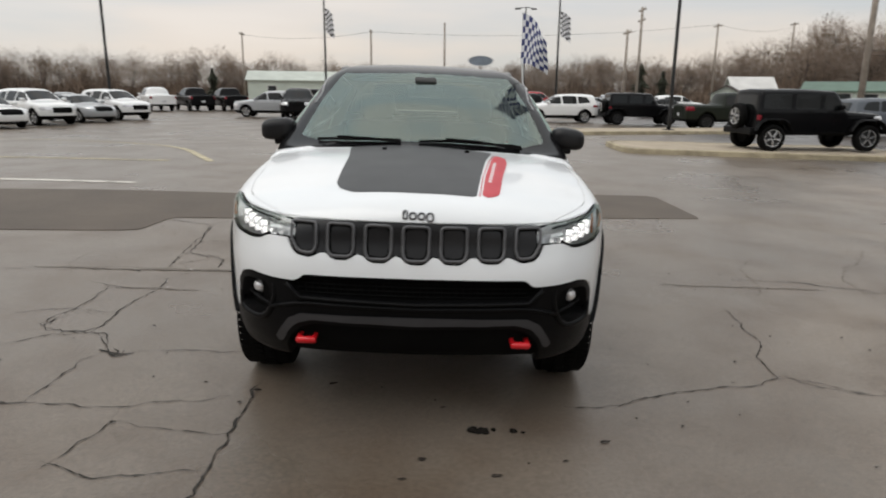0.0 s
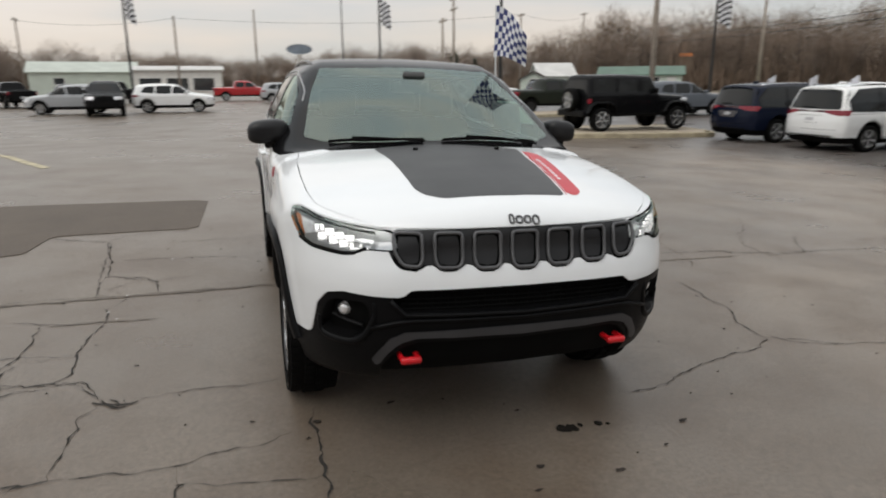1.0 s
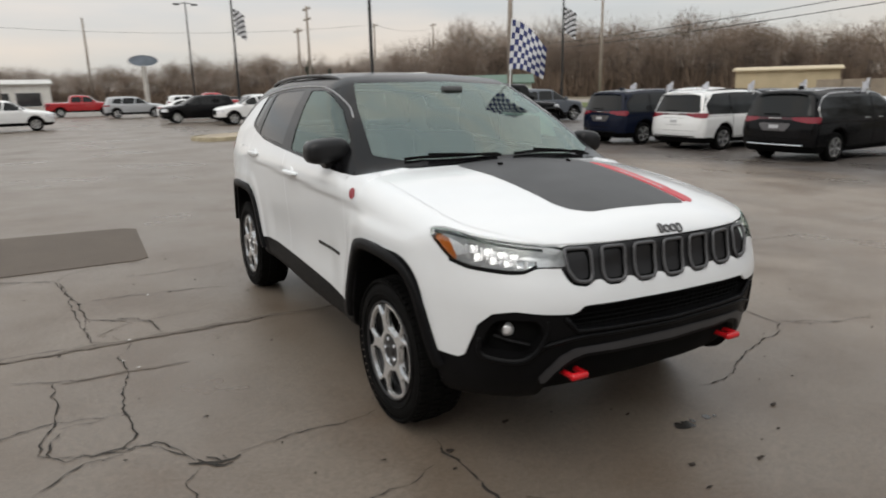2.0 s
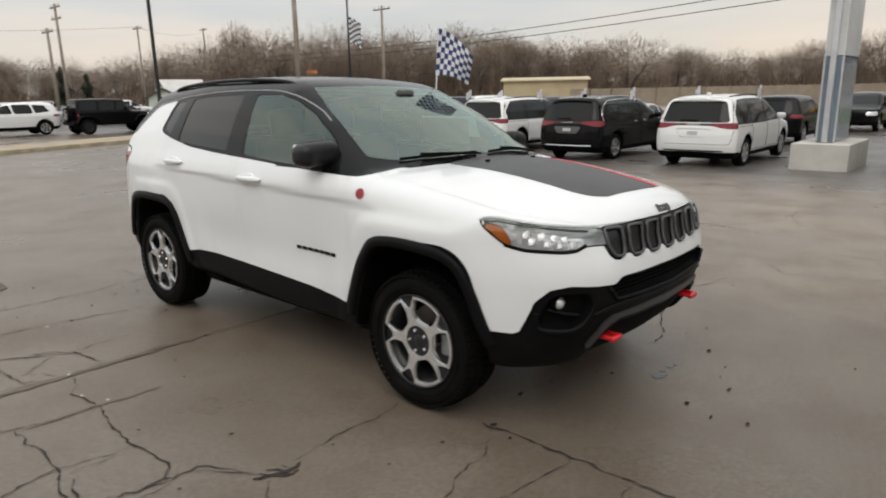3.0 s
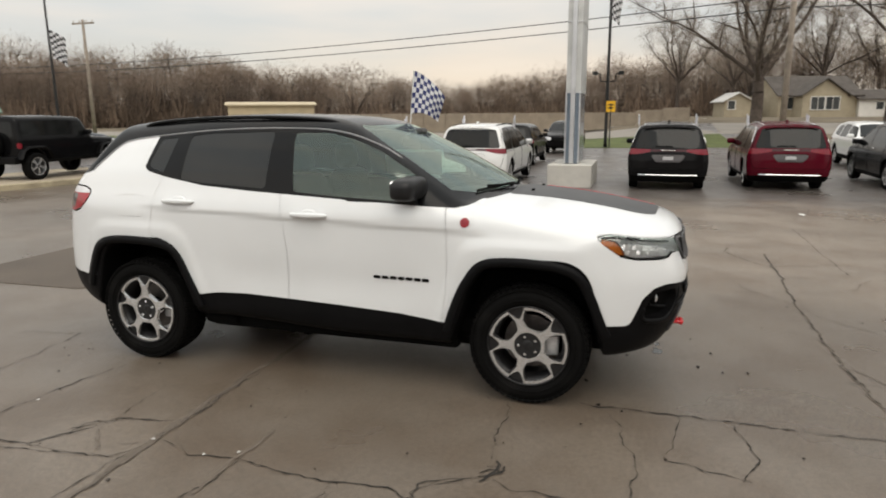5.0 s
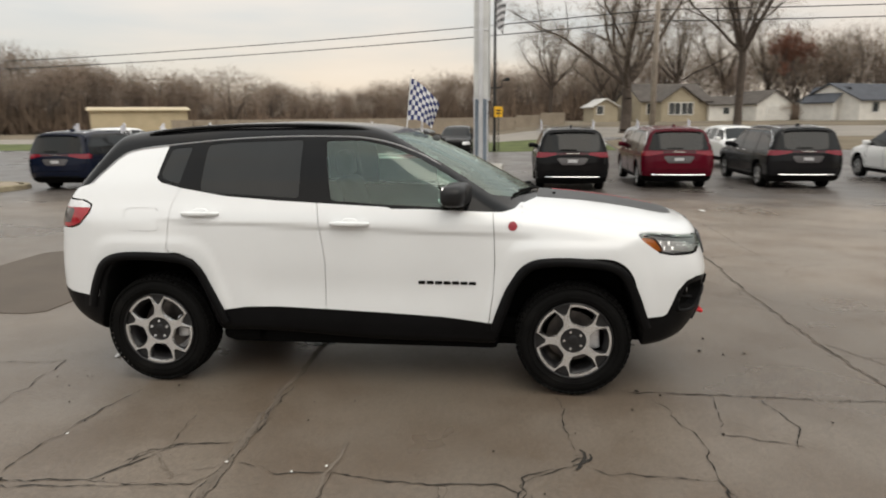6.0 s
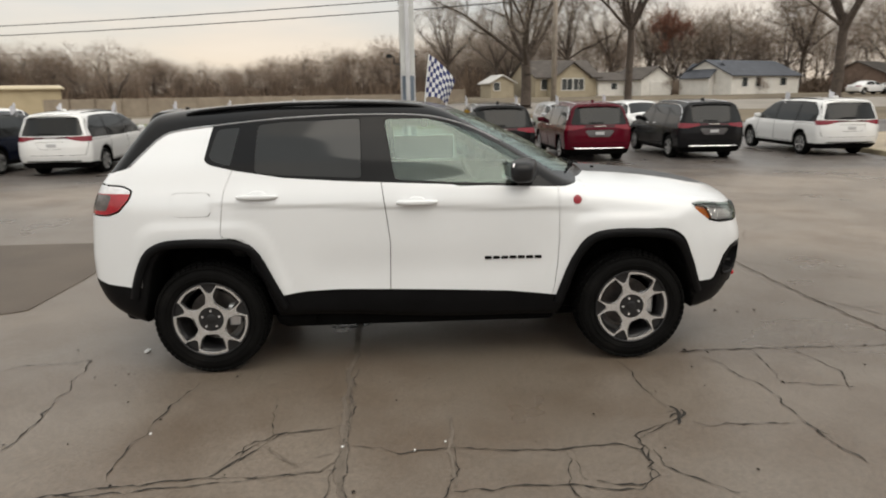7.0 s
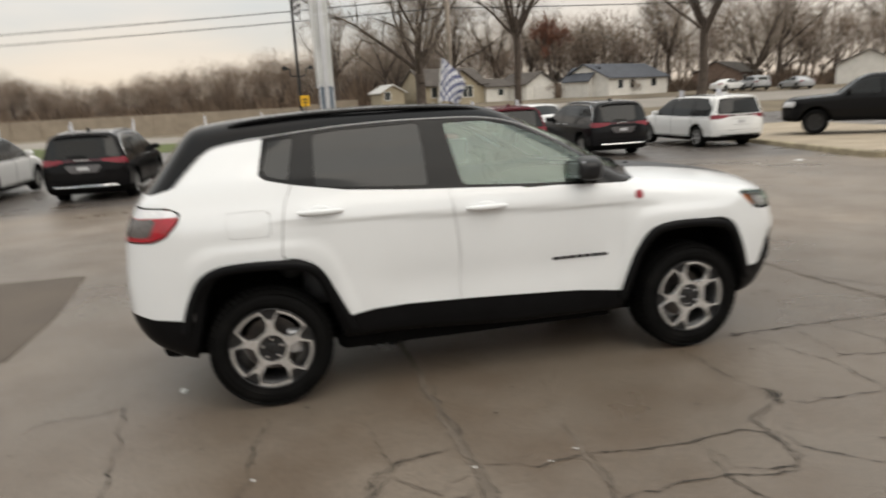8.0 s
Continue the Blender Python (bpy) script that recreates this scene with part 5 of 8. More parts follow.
def crack(width, path, mat=None):
    """A ragged crack along a few turning points."""
    pts, width = [], width * (0.52 if width < 0.03 else 0.75)
    wx = wy = 0.0
    rnd = random.Random(int(abs(path[0][0] * 911 + path[0][1] * 357 + path[-1][0] * 77) * 10))
    for (ax, ay), (bx, by) in zip(path, path[1:]):
        d = math.hypot(bx - ax, by - ay)
        k = max(1, int(d / 0.032))
        for i in range(k):
            t = i / k
            wx, wy = 0.72 * wx + rnd.gauss(0, 0.0075), 0.72 * wy + rnd.gauss(0, 0.0075)
            pts.append((ax + (bx - ax) * t + wx, ay + (by - ay) * t + wy))
    pts.append(path[-1])
    V, F = [], []
    n = len(pts)
    for i, (x, y) in enumerate(pts):
        a, b = pts[max(0, i - 1)], pts[min(n - 1, i + 1)]
        d = Vector((b[0] - a[0], b[1] - a[1]))
        d = d.normalized() if d.length > 1e-6 else Vector((1, 0))
        taper = min(1.0, (i + 0.6) / 4, (n - 1 - i + 0.6) / 4)
        w = 0.5 * width * (0.22 + 1.75 * rnd.random() ** 1.6 if width < 0.0225 else 0.7 + 0.5 * rnd.random()) * (0.25 + 0.75 * taper)
        for s in (-1, 1):
            px, py = x - d.y * w * s, y + d.x * w * s
            V.append((px, py, lot_height(px, py) + 0.004))
    for i in range(n - 1):
        F.append((2 * i, 2 * i + 1, 2 * i + 3, 2 * i + 2))
    ob = new("crack", to_mesh("crack", V, F, mat or (SEAL if width >= 0.0225 else CRACK), smooth=False))
    return tagged(ob, "dark ragged crack in the asphalt", "crack", "cracks in the asphalt", "structure")


def sheet(name, outline, mat, label, category, up=0.006, gap=0.5, kind="structure"):
    """A thin layer on the ground inside an outline."""
    lo, hi = np.min(outline, 0), np.max(outline, 0)
    us, vs = np.linspace(lo[0], hi[0], max(2, int((hi[0] - lo[0]) / gap) + 1)), np.linspace(lo[1], hi[1], max(2, int((hi[1] - lo[1]) / gap) + 1))
    grid = np.array([(u, v) for u in us for v in vs])
    V = np.array([(u, v, lot_height(u, v) + up) for u, v in grid])
    n = len(vs)
    F = [(i * n + j, (i + 1) * n + j, (i + 1) * n + j + 1, i * n + j + 1) for i in range(len(us) - 1) for j in range(n - 1)]
    keep, _ = split(V, F, np.tile([0, 0, 1.0], (len(V), 1)), sd_poly(outline, grid[:, 0], grid[:, 1]))
    keep = skirted(keep, up * 0.9)
    ob = new(name, to_mesh(name, keep[0], keep[1], mat, smooth=False))
    return tagged(ob, label, category, "", kind)


def line(path, width, mat, label):
    V, F = [], []
    pts = [Vector(p) for p in soft_path(path, 2)]
    fine = []
    for a, b in zip(pts, pts[1:]):
        k = max(1, int((b - a).length / 0.4))
        fine += [a + (b - a) * i / k for i in range(k)]
    pts = fine + [pts[-1]]
    for i, p in enumerate(pts):
        d = (pts[min(len(pts) - 1, i + 1)] - pts[max(0, i - 1)]).normalized()
        for s in (-1, 1):
            q = p + Vector((-d.y, d.x)) * s * width / 2
            V.append((q.x, q.y, lot_height(q.x, q.y) + 0.005))
    F = [(2 * i, 2 * i + 1, 2 * i + 3, 2 * i + 2) for i in range(len(pts) - 1)]
    return tagged(new("painted_line", to_mesh("painted_line", V, F, mat, smooth=False)), label, "marking", kind="structure")


def island(outline, height, label):
    """A kerbed concrete island with a rounded kerb edge."""
    isle = thing("traffic_island", label, "island", kind="structure")
    o = rounded(outline, 0.9, 6)
    o = loop_points(o, 0.8)
    if sum(a[0] * b[1] - b[0] * a[1] for a, b in zip(o, o[1:] + o[:1])) < 0:
        o = o[::-1]
    n = len(o)
    rings = []
    for inset, up in ((0.0, -0.05), (0.02, height - 0.025), (0.045, height), (0.16, height), (0.165, height - 0.008)):
        ring = []
        for k, (x, y) in enumerate(o):
            a, b = o[k - 1], o[(k + 1) % n]
            d = Vector((b[0] - a[0], b[1] - a[1])).normalized()
            px, py = x - d.y * inset, y + d.x * inset
            ring.append((px, py, lot_height(px, py) + up))
        rings.append(ring)
    V = [p for r in rings for p in r]
    F = [(r * n + k, r * n + (k + 1) % n, (r + 1) * n + (k + 1) % n, (r + 1) * n + k) for r in range(len(rings) - 1) for k in range(n)]
    kerb = new("kerb", to_mesh("kerb", V, F, KERB_PAINT, smooth=False))
    kerb.parent = isle
    top = [(p[0], p[1]) for p in rings[-1]]
    lo, hi = np.min(top, 0), np.max(top, 0)
    us, vs = np.arange(lo[0], hi[0] + 0.7, 0.7), np.arange(lo[1], hi[1] + 0.7, 0.7)
    grid = np.array([(u, v) for u in us for v in vs])
    V = np.array([(u, v, lot_height(u, v) + height - 0.008) for u, v in grid])
    m = len(vs)
    F = [(i * m + j, (i + 1) * m + j, (i + 1) * m + j + 1, i * m + j + 1) for i in range(len(us) - 1) for j in range(m - 1)]
    keep, _ = split(V, F, np.tile([0, 0, 1.0], (len(V), 1)), sd_poly(top, grid[:, 0], grid[:, 1]))
    slab = new("concrete_top", to_mesh("concrete_top", keep[0], keep[1], CONCRETE, smooth=False))
    slab.parent = isle
    return isle


sheet("asphalt_patch", [(-1.50, 4.42), (-1.53, 2.67), (-2.86, 2.58), (-2.93, 1.86), (-3.4, 1.80), (-9.0, 1.45), (-9.0, 4.2), (-4.5, 4.45)], PATCH, "dark square-cut asphalt repair patch", "patch", gap=0.13)
sheet("asphalt_patch", [(0.55, 3.30), (1.79, 3.33), (3.60, 3.58), (3.60, 5.50), (0.5, 5.2)], PATCH, "dark square-cut asphalt repair patch", "patch", gap=0.13)
line([(-4.32, 8.35), (-5.0, 9.6), (-5.92, 11.4), (-7.34, 13.1), (-10.2, 14.9), (-14, 16)], 0.17, YELLOW_LINE, "faded curved yellow parking line")
line([(-5.15, 8.38), (-7.1, 8.5), (-14, 8.9)], 0.16, YELLOW_LINE, "faded straight yellow parking line")
line([(-4.42, 5.22), (-6.5, 5.36), (-13, 5.7)], 0.15, WHITE_LINE, "faded pale parking line")
island([(5.6, 14.0), (14.2, 13.7), (14.6, 17.6), (5.9, 17.9)], 0.15, "raised concrete island with a worn yellowish kerb")
island([(2.5, 22.0), (12.0, 25.3), (24.0, 28.5), (23.0, 31.0), (11.0, 27.8), (2.0, 24.3)], 0.15, "long raised concrete island along the parked rows")
island([(8.3, -12.4), (14.7, -14.3), (24, -16.0), (24, -24), (9, -20)], 0.15, "raised island with a worn kerb under a truck")
sheet("grass_verge", [(36, -7), (36, 60), (47, 60), (47, -7)], GRASS, "green winter grass verge along the street", "grass", 0.02, 2.0)
sheet("road", [(47.2, -90), (47.2, 110), (60, 110), (60, -90)], ROAD, "pale grey street beyond the lot", "road", 0.015, 3.0)
sheet("dry_verge", [(60.2, 2), (60.2, 130), (300, 130), (300, 2)], DRY_GRASS, "dry brown grass beyond the street", "grass", 0.02, 6.0)
sheet("lawn", [(60.2, -90), (60.2, 1.8), (180, 1.8), (180, -90)], DRY_GRASS, "thin dry winter lawn round the houses", "grass", 0.02, 4.0)
sheet("grass_verge", [(36, -60), (36, -7.2), (47, -7.2), (47, -60)], DRY_GRASS, "worn pale verge in front of the houses", "grass", 0.02, 3.0)
crack(0.036, [(-1.78, -1.27), (-1.72, -1.30), (-1.66, -1.31), (-1.58, -1.30)], CRACK)
crack(0.030, [(-1.75, -1.25), (-1.70, -1.33), (-1.62, -1.345)], CRACK)
crack(0.026, [(-1.70, -1.24), (-1.665, -1.33)], CRACK)
crack(0.022, [(-1.64, -1.27), (-1.615, -1.335)], CRACK)
crack(0.010, [(-1.96, -1.95), (-1.88, -1.93), (-1.81, -1.91)])
crack(0.014, [(-1.81, -1.91), (-1.83, -1.78), (-1.82, -1.60), (-1.81, -1.41), (-1.75, -1.32)])
crack(0.010, [(-1.60, -1.28), (-1.45, -1.25), (-1.26, -1.24), (-1.10, -1.24), (-0.90, -1.21)])
crack(0.010, [(-1.81, -1.91), (-1.67, -1.93), (-1.48, -1.94), (-1.33, -1.93), (-1.21, -1.87), (-1.06, -1.86), (-0.90, -1.79)])
crack(0.014, [(-2.10, 0.55), (-2.18, 1.17), (-2.19, 1.63), (-2.30, 2.20), (-2.85, 2.47)])
crack(0.014, [(0.72, -1.80), (0.95, -1.80), (1.17, -1.68), (1.52, -1.57), (1.81, -1.50), (2.01, -1.41), (2.03, -1.10), (2.17, -0.88), (2.23, -0.50), (2.25, -0.20)])
crack(0.010, [(2.04, -1.37), (2.27, -1.47), (2.47, -1.57), (2.73, -1.62)])
crack(0.014, [(2.67, 0.63), (3.17, 0.63), (3.51, 0.49), (3.97, 0.41), (4.49, 0.38), (5.06, 0.32)])
crack(0.012, [(-0.75, 2.71), (-0.66, 2.62), (-0.64, 2.34), (-0.60, 2.21), (-0.80, 2.16), (-1.21, 2.12), (-1.61, 2.08), (-1.78, 2.09)])
crack(0.012, [(-1.04, 1.38), (-1.20, 1.39), (-1.51, 1.47), (-1.78, 1.48), (-2.13, 1.45)])
crack(0.05, [(0.19, 0.48), (-0.95, 0.47), (-1.86, 0.43), (-2.07, 0.43), (-2.30, 0.38)])
crack(0.014, [(-1.76, -1.23), (-1.85, -1.06), (-1.96, -1.00), (-2.03, -1.04), (-2.16, -0.98), (-2.23, -1.00), (-2.30, -0.95), (-2.33, -0.84), (-2.30, -0.70), (-2.28, -0.59), (-2.28, -0.37), (-2.29, -0.07)])
crack(0.012, [(-1.82, -1.90), (-2.08, -1.93), (-2.28, -1.99)])
crack(0.017, [(-0.79, -1.60), (-0.80, -2.05), (-0.80, -2.44), (-0.81, -3.08), (-0.83, -3.7), (-0.86, -4.6)])
crack(0.010, [(0.03, -3.16), (-0.02, -3.67)])
crack(0.035, [(4.64, -3.43), (3.32, -3.37), (1.93, -3.28), (0.50, -3.26), (-0.23, -3.26), (-0.57, -3.29)])
crack(0.012, [(4.31, -2.14), (4.41, -2.66), (4.46, -2.92), (5.05, -3.05)])
crack(0.012, [(4.60, -2.96), (3.81, -3.29), (3.95, -3.75), (4.11, -4.20)])
crack(0.012, [(7.15, -4.22), (5.00, -4.14), (3.42, -4.10)])
crack(0.010, [(-0.82, -2.44), (-1.12, -2.46), (-1.19, -2.49), (-1.39, -2.44), (-1.46, -2.40)])
crack(0.012, [(-2.10, 1.01), (-1.94, 0.89), (-1.77, 0.79), (-1.71, 0.74), (-1.68, 0.50)])
crack(0.008, [(-1.77, 0.79), (-1.56, 0.82), (-1.27, 0.85)])
crack(0.014, [(-1.88, 0.38), (-1.90, 0.23), (-1.96, 0.13), (-1.92, -0.08), (-1.91, -0.13), (-1.99, -0.48), (-1.96, -0.65), (-1.96, -0.89), (-2.02, -1.01)])
crack(0.010, [(-2.48, 0.04), (-2.26, -0.05), (-2.10, -0.11), (-1.92, -0.11)])
crack(0.008, [(-1.96, -0.65), (-2.17, -0.65), (-2.26, -0.67)])
crack(0.010, [(-1.32, -2.07), (-1.21, -2.11), (-0.99, -2.13), (-0.81, -2.15)])
crack(0.012, [(-1.35, -1.95), (-1.32, -2.07), (-1.40, -2.28), (-1.43, -2.40), (-1.44, -2.44)])
crack(0.009, [(-3.36, 0.34), (-2.91, 0.33), (-2.53, 0.47), (-1.97, 0.44), (-1.55, 0.43), (-1.21, 0.44), (-0.89, 0.43)])
crack(0.012, [(-2.01, -1.04), (-2.17, -1.06), (-2.40, -1.28)])
crack(0.020, [(4.64, -3.43), (3.32, -3.37), (1.93, -3.28), (0.50, -3.26), (-0.23, -3.26), (-0.57, -3.29)], CRACK)

crack(0.012, [(-2.61, -0.71), (-2.49, -0.63), (-2.29, -0.59), (-2.17, -0.62), (-1.95, -0.64)])
crack(0.030, [(-3.16, 0.42), (-2.64, 0.40), (-2.11, 0.41), (-1.82, 0.43), (-1.52, 0.42), (-1.14, 0.45)], SEAL)
crack(0.012, [(-3.16, 0.42), (-2.63, 0.38), (-2.10, 0.40), (-1.82, 0.42), (-1.52, 0.42), (-1.14, 0.45)])
crack(0.014, [(-2.27, 2.17), (-2.17, 1.55), (-2.11, 1.03), (-2.12, 0.75), (-2.07, 0.42)])
crack(0.014, [(-2.26, -0.71), (-2.31, -0.83), (-2.33, -0.90), (-2.28, -0.98), (-2.07, -1.00), (-1.88, -1.02), (-1.82, -1.11), (-1.76, -1.25)])
crack(0.014, [(-2.01, -1.94), (-1.88, -1.92), (-1.81, -1.91)])
crack(0.010, [(-2.10, 0.99), (-1.90, 0.93), (-1.77, 0.87), (-1.66, 0.57)])
crack(0.010, [(-2.86, 2.46), (-2.56, 2.31), (-2.29, 2.23), (-2.17, 2.46), (-1.51, 2.59)])
crack(0.012, [(-2.94, 0.96), (-2.91, 0.53), (-2.74, 0.23)], SEAL)
crack(0.012, [(2.10, -1.37), (2.15, -1.45), (2.28, -1.52), (2.46, -1.59)])
crack(0.012, [(3.11, 0.67), (3.33, 0.59), (3.42, 0.44)])
crack(0.012, [(3.61, 0.33), (4.17, 0.39)])
crack(0.012, [(4.56, 0.98), (4.08, 0.39)])
crack(0.030, [(1.97, 0.43), (2.48, 0.42), (3.37, 0.41)], SEAL)
crack(0.010, [(-2.10, 1.00), (-1.97, 0.93), (-1.83, 0.85), (-1.73, 0.78), (-1.68, 0.58), (-1.69, 0.42)])
crack(0.010, [(-1.83, 0.85), (-2.04, 0.62)], SEAL)
crack(0.012, [(-2.14, 0.71), (-2.10, 0.51), (-1.94, 0.42), (-1.86, 0.40)], SEAL)
crack(0.030, [(-1.61, -0.12), (-1.91, -0.10), (-2.25, -0.09)], SEAL)
crack(0.010, [(-1.83, 0.81), (-1.97, 0.70), (-2.05, 0.62), (-1.98, 0.58), (-1.92, 0.44)], SEAL)


def fine_cracks():
    """Faint old cracks that wander over the rest of the lot."""
    rnd = random.Random(21)
    for x0, x1, y0, y1, n in ((2.6, 9.0, -6.0, 3.0, 18), (-6.0, 6.0, 5.5, 12.0, 14), (-2.5, 4.5, -4.6, -3.4, 5)):
        for _ in range(n):
            x, y = rnd.uniform(x0, x1), rnd.uniform(y0, y1)
            a = rnd.choice((0.0, 1.57, 0.8)) + rnd.gauss(0, 0.25)
            path = [(x, y)]
            for _ in range(rnd.randint(3, 6)):
                a += rnd.gauss(0, 0.4)
                d = rnd.uniform(0.25, 0.6)
                x, y = x + d * math.cos(a), y + d * math.sin(a)
                path.append((x, y))
            crack(rnd.uniform(0.010, 0.016), path, SEAL)


fine_cracks()
PUDDLE = material("wet_asphalt", (0.018, 0.016, 0.014), rough=0.16, spec=0.6, rough_vary=0.15, vary=0.2, scale=6.0)
SCRAP = material("white_scrap", (0.70, 0.70, 0.68), rough=0.7, vary=0.06, scale=30.0)


def scraps():
    """Small torn bits of white paper lying about."""
    rnd = random.Random(3)
    for x, y, r in SCRAPS:
        k = 6
        a0 = rnd.random() * 6
        z = lot_height(x, y)
        ring = [(x + r * rnd.uniform(0.6, 1.1) * math.cos(a0 + 2 * math.pi * i / k), y + 0.6 * r * rnd.uniform(0.6, 1.1) * math.sin(a0 + 2 * math.pi * i / k), z + 0.006 + rnd.uniform(0, r * 0.12)) for i in range(k)]
        V = [(x, y, z + 0.006 + r * 0.15)] + ring
        ob = new("paper_scrap", to_mesh("paper_scrap", V, [(0, 1 + i, 1 + (i + 1) % k) for i in range(k)], SCRAP, smooth=False))
        tagged(ob, "small torn scrap of white paper on asphalt", "litter", "paper scraps on the lot")


SCRAPS = ((-0.45, 1.90, 0.045), (9.09, -4.77, 0.12), (9.3, -11.0, 0.17), (-1.67, 1.42, 0.013), (-1.88, 0.43, 0.013), (-1.94, 0.08, 0.011), (-1.87, -0.07, 0.012))
scraps()


def puddles():
    """Ragged little wet pools under the sill."""
    rnd = random.Random(21)
    for x, y, r in ((0.03, 0.60, 0.085), (0.07, 0.46, 0.055), (-0.05, 0.53, 0.04), (0.10, 0.72, 0.05), (0.02, 0.78, 0.03), (-0.02, 0.43, 0.03), (-0.06, 0.66, 0.022), (0.12, 0.36, 0.035), (0.05, 0.28, 0.022), (0.09, 0.16, 0.026), (0.14, 0.02, 0.02), (0.28, -2.06, 0.034), (0.33, -2.065, 0.034), (0.37, -2.05, 0.018), (0.46, -2.06, 0.020), (0.50, -2.07, 0.014)):
        ring = [(x + 1.1 * r * rnd.uniform(0.5, 1.2) * math.cos(a), y + 1.3 * r * rnd.uniform(0.5, 1.2) * math.sin(a)) for a in np.linspace(0, 2 * math.pi, 13, endpoint=False)]
        sheet("puddle", ring, PUDDLE, "small wet patch on the asphalt under the car", "puddle", up=0.0022, gap=0.012)


puddles()


def litter():
    """Dead leaves and grit strewn over the near asphalt."""
    rnd = random.Random(5)
    V, F = [], []
    spots = [(0.05, -2.32, 0.035), (0.35, -2.42, 0.03), (-0.02, -2.46, 0.025), (0.02, -2.62, 0.022), (0.86, -2.14, 0.035), (-0.42, -1.62, 0.035), (-0.78, -1.72, 0.03)]
    for _ in range(170):
        x, y = rnd.uniform(-3.2, 3.0), rnd.uniform(-4.2, 3.0)
        spots.append((x, y, rnd.choice((0.006, 0.008, 0.010, 0.013, 0.018))))
    for x, y, r in spots:
        k = rnd.randint(5, 7)
        a0 = rnd.random() * 6
        z = lot_height(x, y) + 0.004
        base = len(V)
        V.append((x, y, z + 0.006))
        for i in range(k):
            a = a0 + 2 * math.pi * i / k
            rr = r * rnd.uniform(0.4, 1.1)
            V.append((x + rr * math.cos(a), y + 0.6 * rr * math.sin(a), z + rnd.uniform(0, 0.004)))
        F += [(base, base + 1 + i, base + 1 + (i + 1) % k) for i in range(k)]
    tagged(new("leaf_litter", to_mesh("leaf_litter", V, F, LEAF, smooth=False)), "small dead leaves and grit on the asphalt", "litter", kind="stuff")


litter()


# ---- other parked vehicles ----
PAINTS = {
    "white": paint("van_white_paint", (0.78, 0.78, 0.77)),
    "black": paint("black_car_paint", (0.005, 0.005, 0.0055), 0.2),
    "navy": paint("navy_car_paint", (0.006, 0.009, 0.021), 0.2),
    "maroon": paint("maroon_car_paint", (0.080, 0.003, 0.010), 0.2),
    "grey": paint("charcoal_car_paint", (0.010, 0.010, 0.011), 0.2),
    "silver": paint("silver_car_paint", (0.36, 0.37, 0.38), 0.28),
    "red": paint("red_car_paint", (0.36, 0.010, 0.014), 0.25),
    "green": paint("dark_olive_paint", (0.014, 0.017, 0.012), 0.4),
    "steel": paint("steel_grey_paint", (0.11, 0.12, 0.135), 0.28),
}
CAR_GLASS = material("dark_car_glass", (0.008, 0.009, 0.009), rough=0.04, spec=0.36, vary=0.1, scale=1.5)
VAN_BAR = material("smoked_red_plastic", (0.050, 0.006, 0.009), rough=0.12, coat=0.3, vary=0.12, scale=12.0)
VAN_RED = material("deep_red_lamp_plastic", (0.19, 0.006, 0.016), rough=0.15, coat=0.3, vary=0.12, scale=12.0)
# lighter grey paints the reflected ground and sky into dark vans' plate recess
RECESS_SHEEN = material("recess_sheen_grey", (0.085, 0.080, 0.082), rough=0.3, coat=0.3, vary=0.1, scale=6.0)
PLATE = material("number_plate", (0.50, 0.50, 0.51), rough=0.5, vary=0.05, scale=20.0)
FLAG_WHITE = material("pale_flag_cloth", (0.66, 0.66, 0.70), rough=0.9, vary=0.1, scale=14.0)

VAN = dict(top=[(-2.62, 0.62), (-2.5, 0.86), (-2.25, 1.0), (-1.75, 1.119), (-1.42, 1.179), (-0.6, 1.622), (-0.25, 1.715), (0.6, 1.764), (1.6, 1.755), (2.2, 1.721), (2.4, 1.691), (2.75, 1.445)],
           side=[(0.15, 0.88), (0.4, 0.965), (0.7, 0.995), (0.95, 0.985), (1.07, 0.95), (1.297, 0.88), (1.592, 0.765), (1.71, 0.67), (1.838, 0.5)],
           front=[(0.2, 0.25), (0.35, 0.06), (0.6, 0.0), (0.8, 0.05), (1.1, 0.2)],
           nose=-2.54,
           rear=[(0.2, -0.25), (0.36, -0.05), (0.55, 0.0), (0.8, 0.0), (1.0, -0.03), (1.119, -0.06), (1.611, -0.26), (1.789, -0.4)],
           tail=2.62,
           axles=(-1.545, 1.545),
           r=0.365,
           low=0.37,
           base=0.24,
           windows=[[(-1.15, 1.1), (-0.62, 1.513), (-0.2, 1.611), (-0.05, 1.611), (-0.02, 1.08)], [(0.05, 1.08), (0.02, 1.611), (1.15, 1.622), (1.2, 1.06)], [(1.28, 1.06), (1.22, 1.622), (1.85, 1.592), (2.22, 1.316), (2.2, 1.1)]],
           screen=[(-0.74, -1.28), (0.74, -1.28), (0.6, -0.48), (-0.6, -0.48)],
           back=[(-0.83, 1.115), (0.83, 1.115), (0.68, 1.607), (-0.68, 1.607)],
           bar=(0.955, 1.095),
           lamp_w=0.96,
           band=[(-1.24, 1.075), (-0.66, 1.543), (-0.2, 1.651), (1.2, 1.661), (1.9, 1.626), (2.3, 1.327), (2.26, 1.055), (0.6, 1.04)])
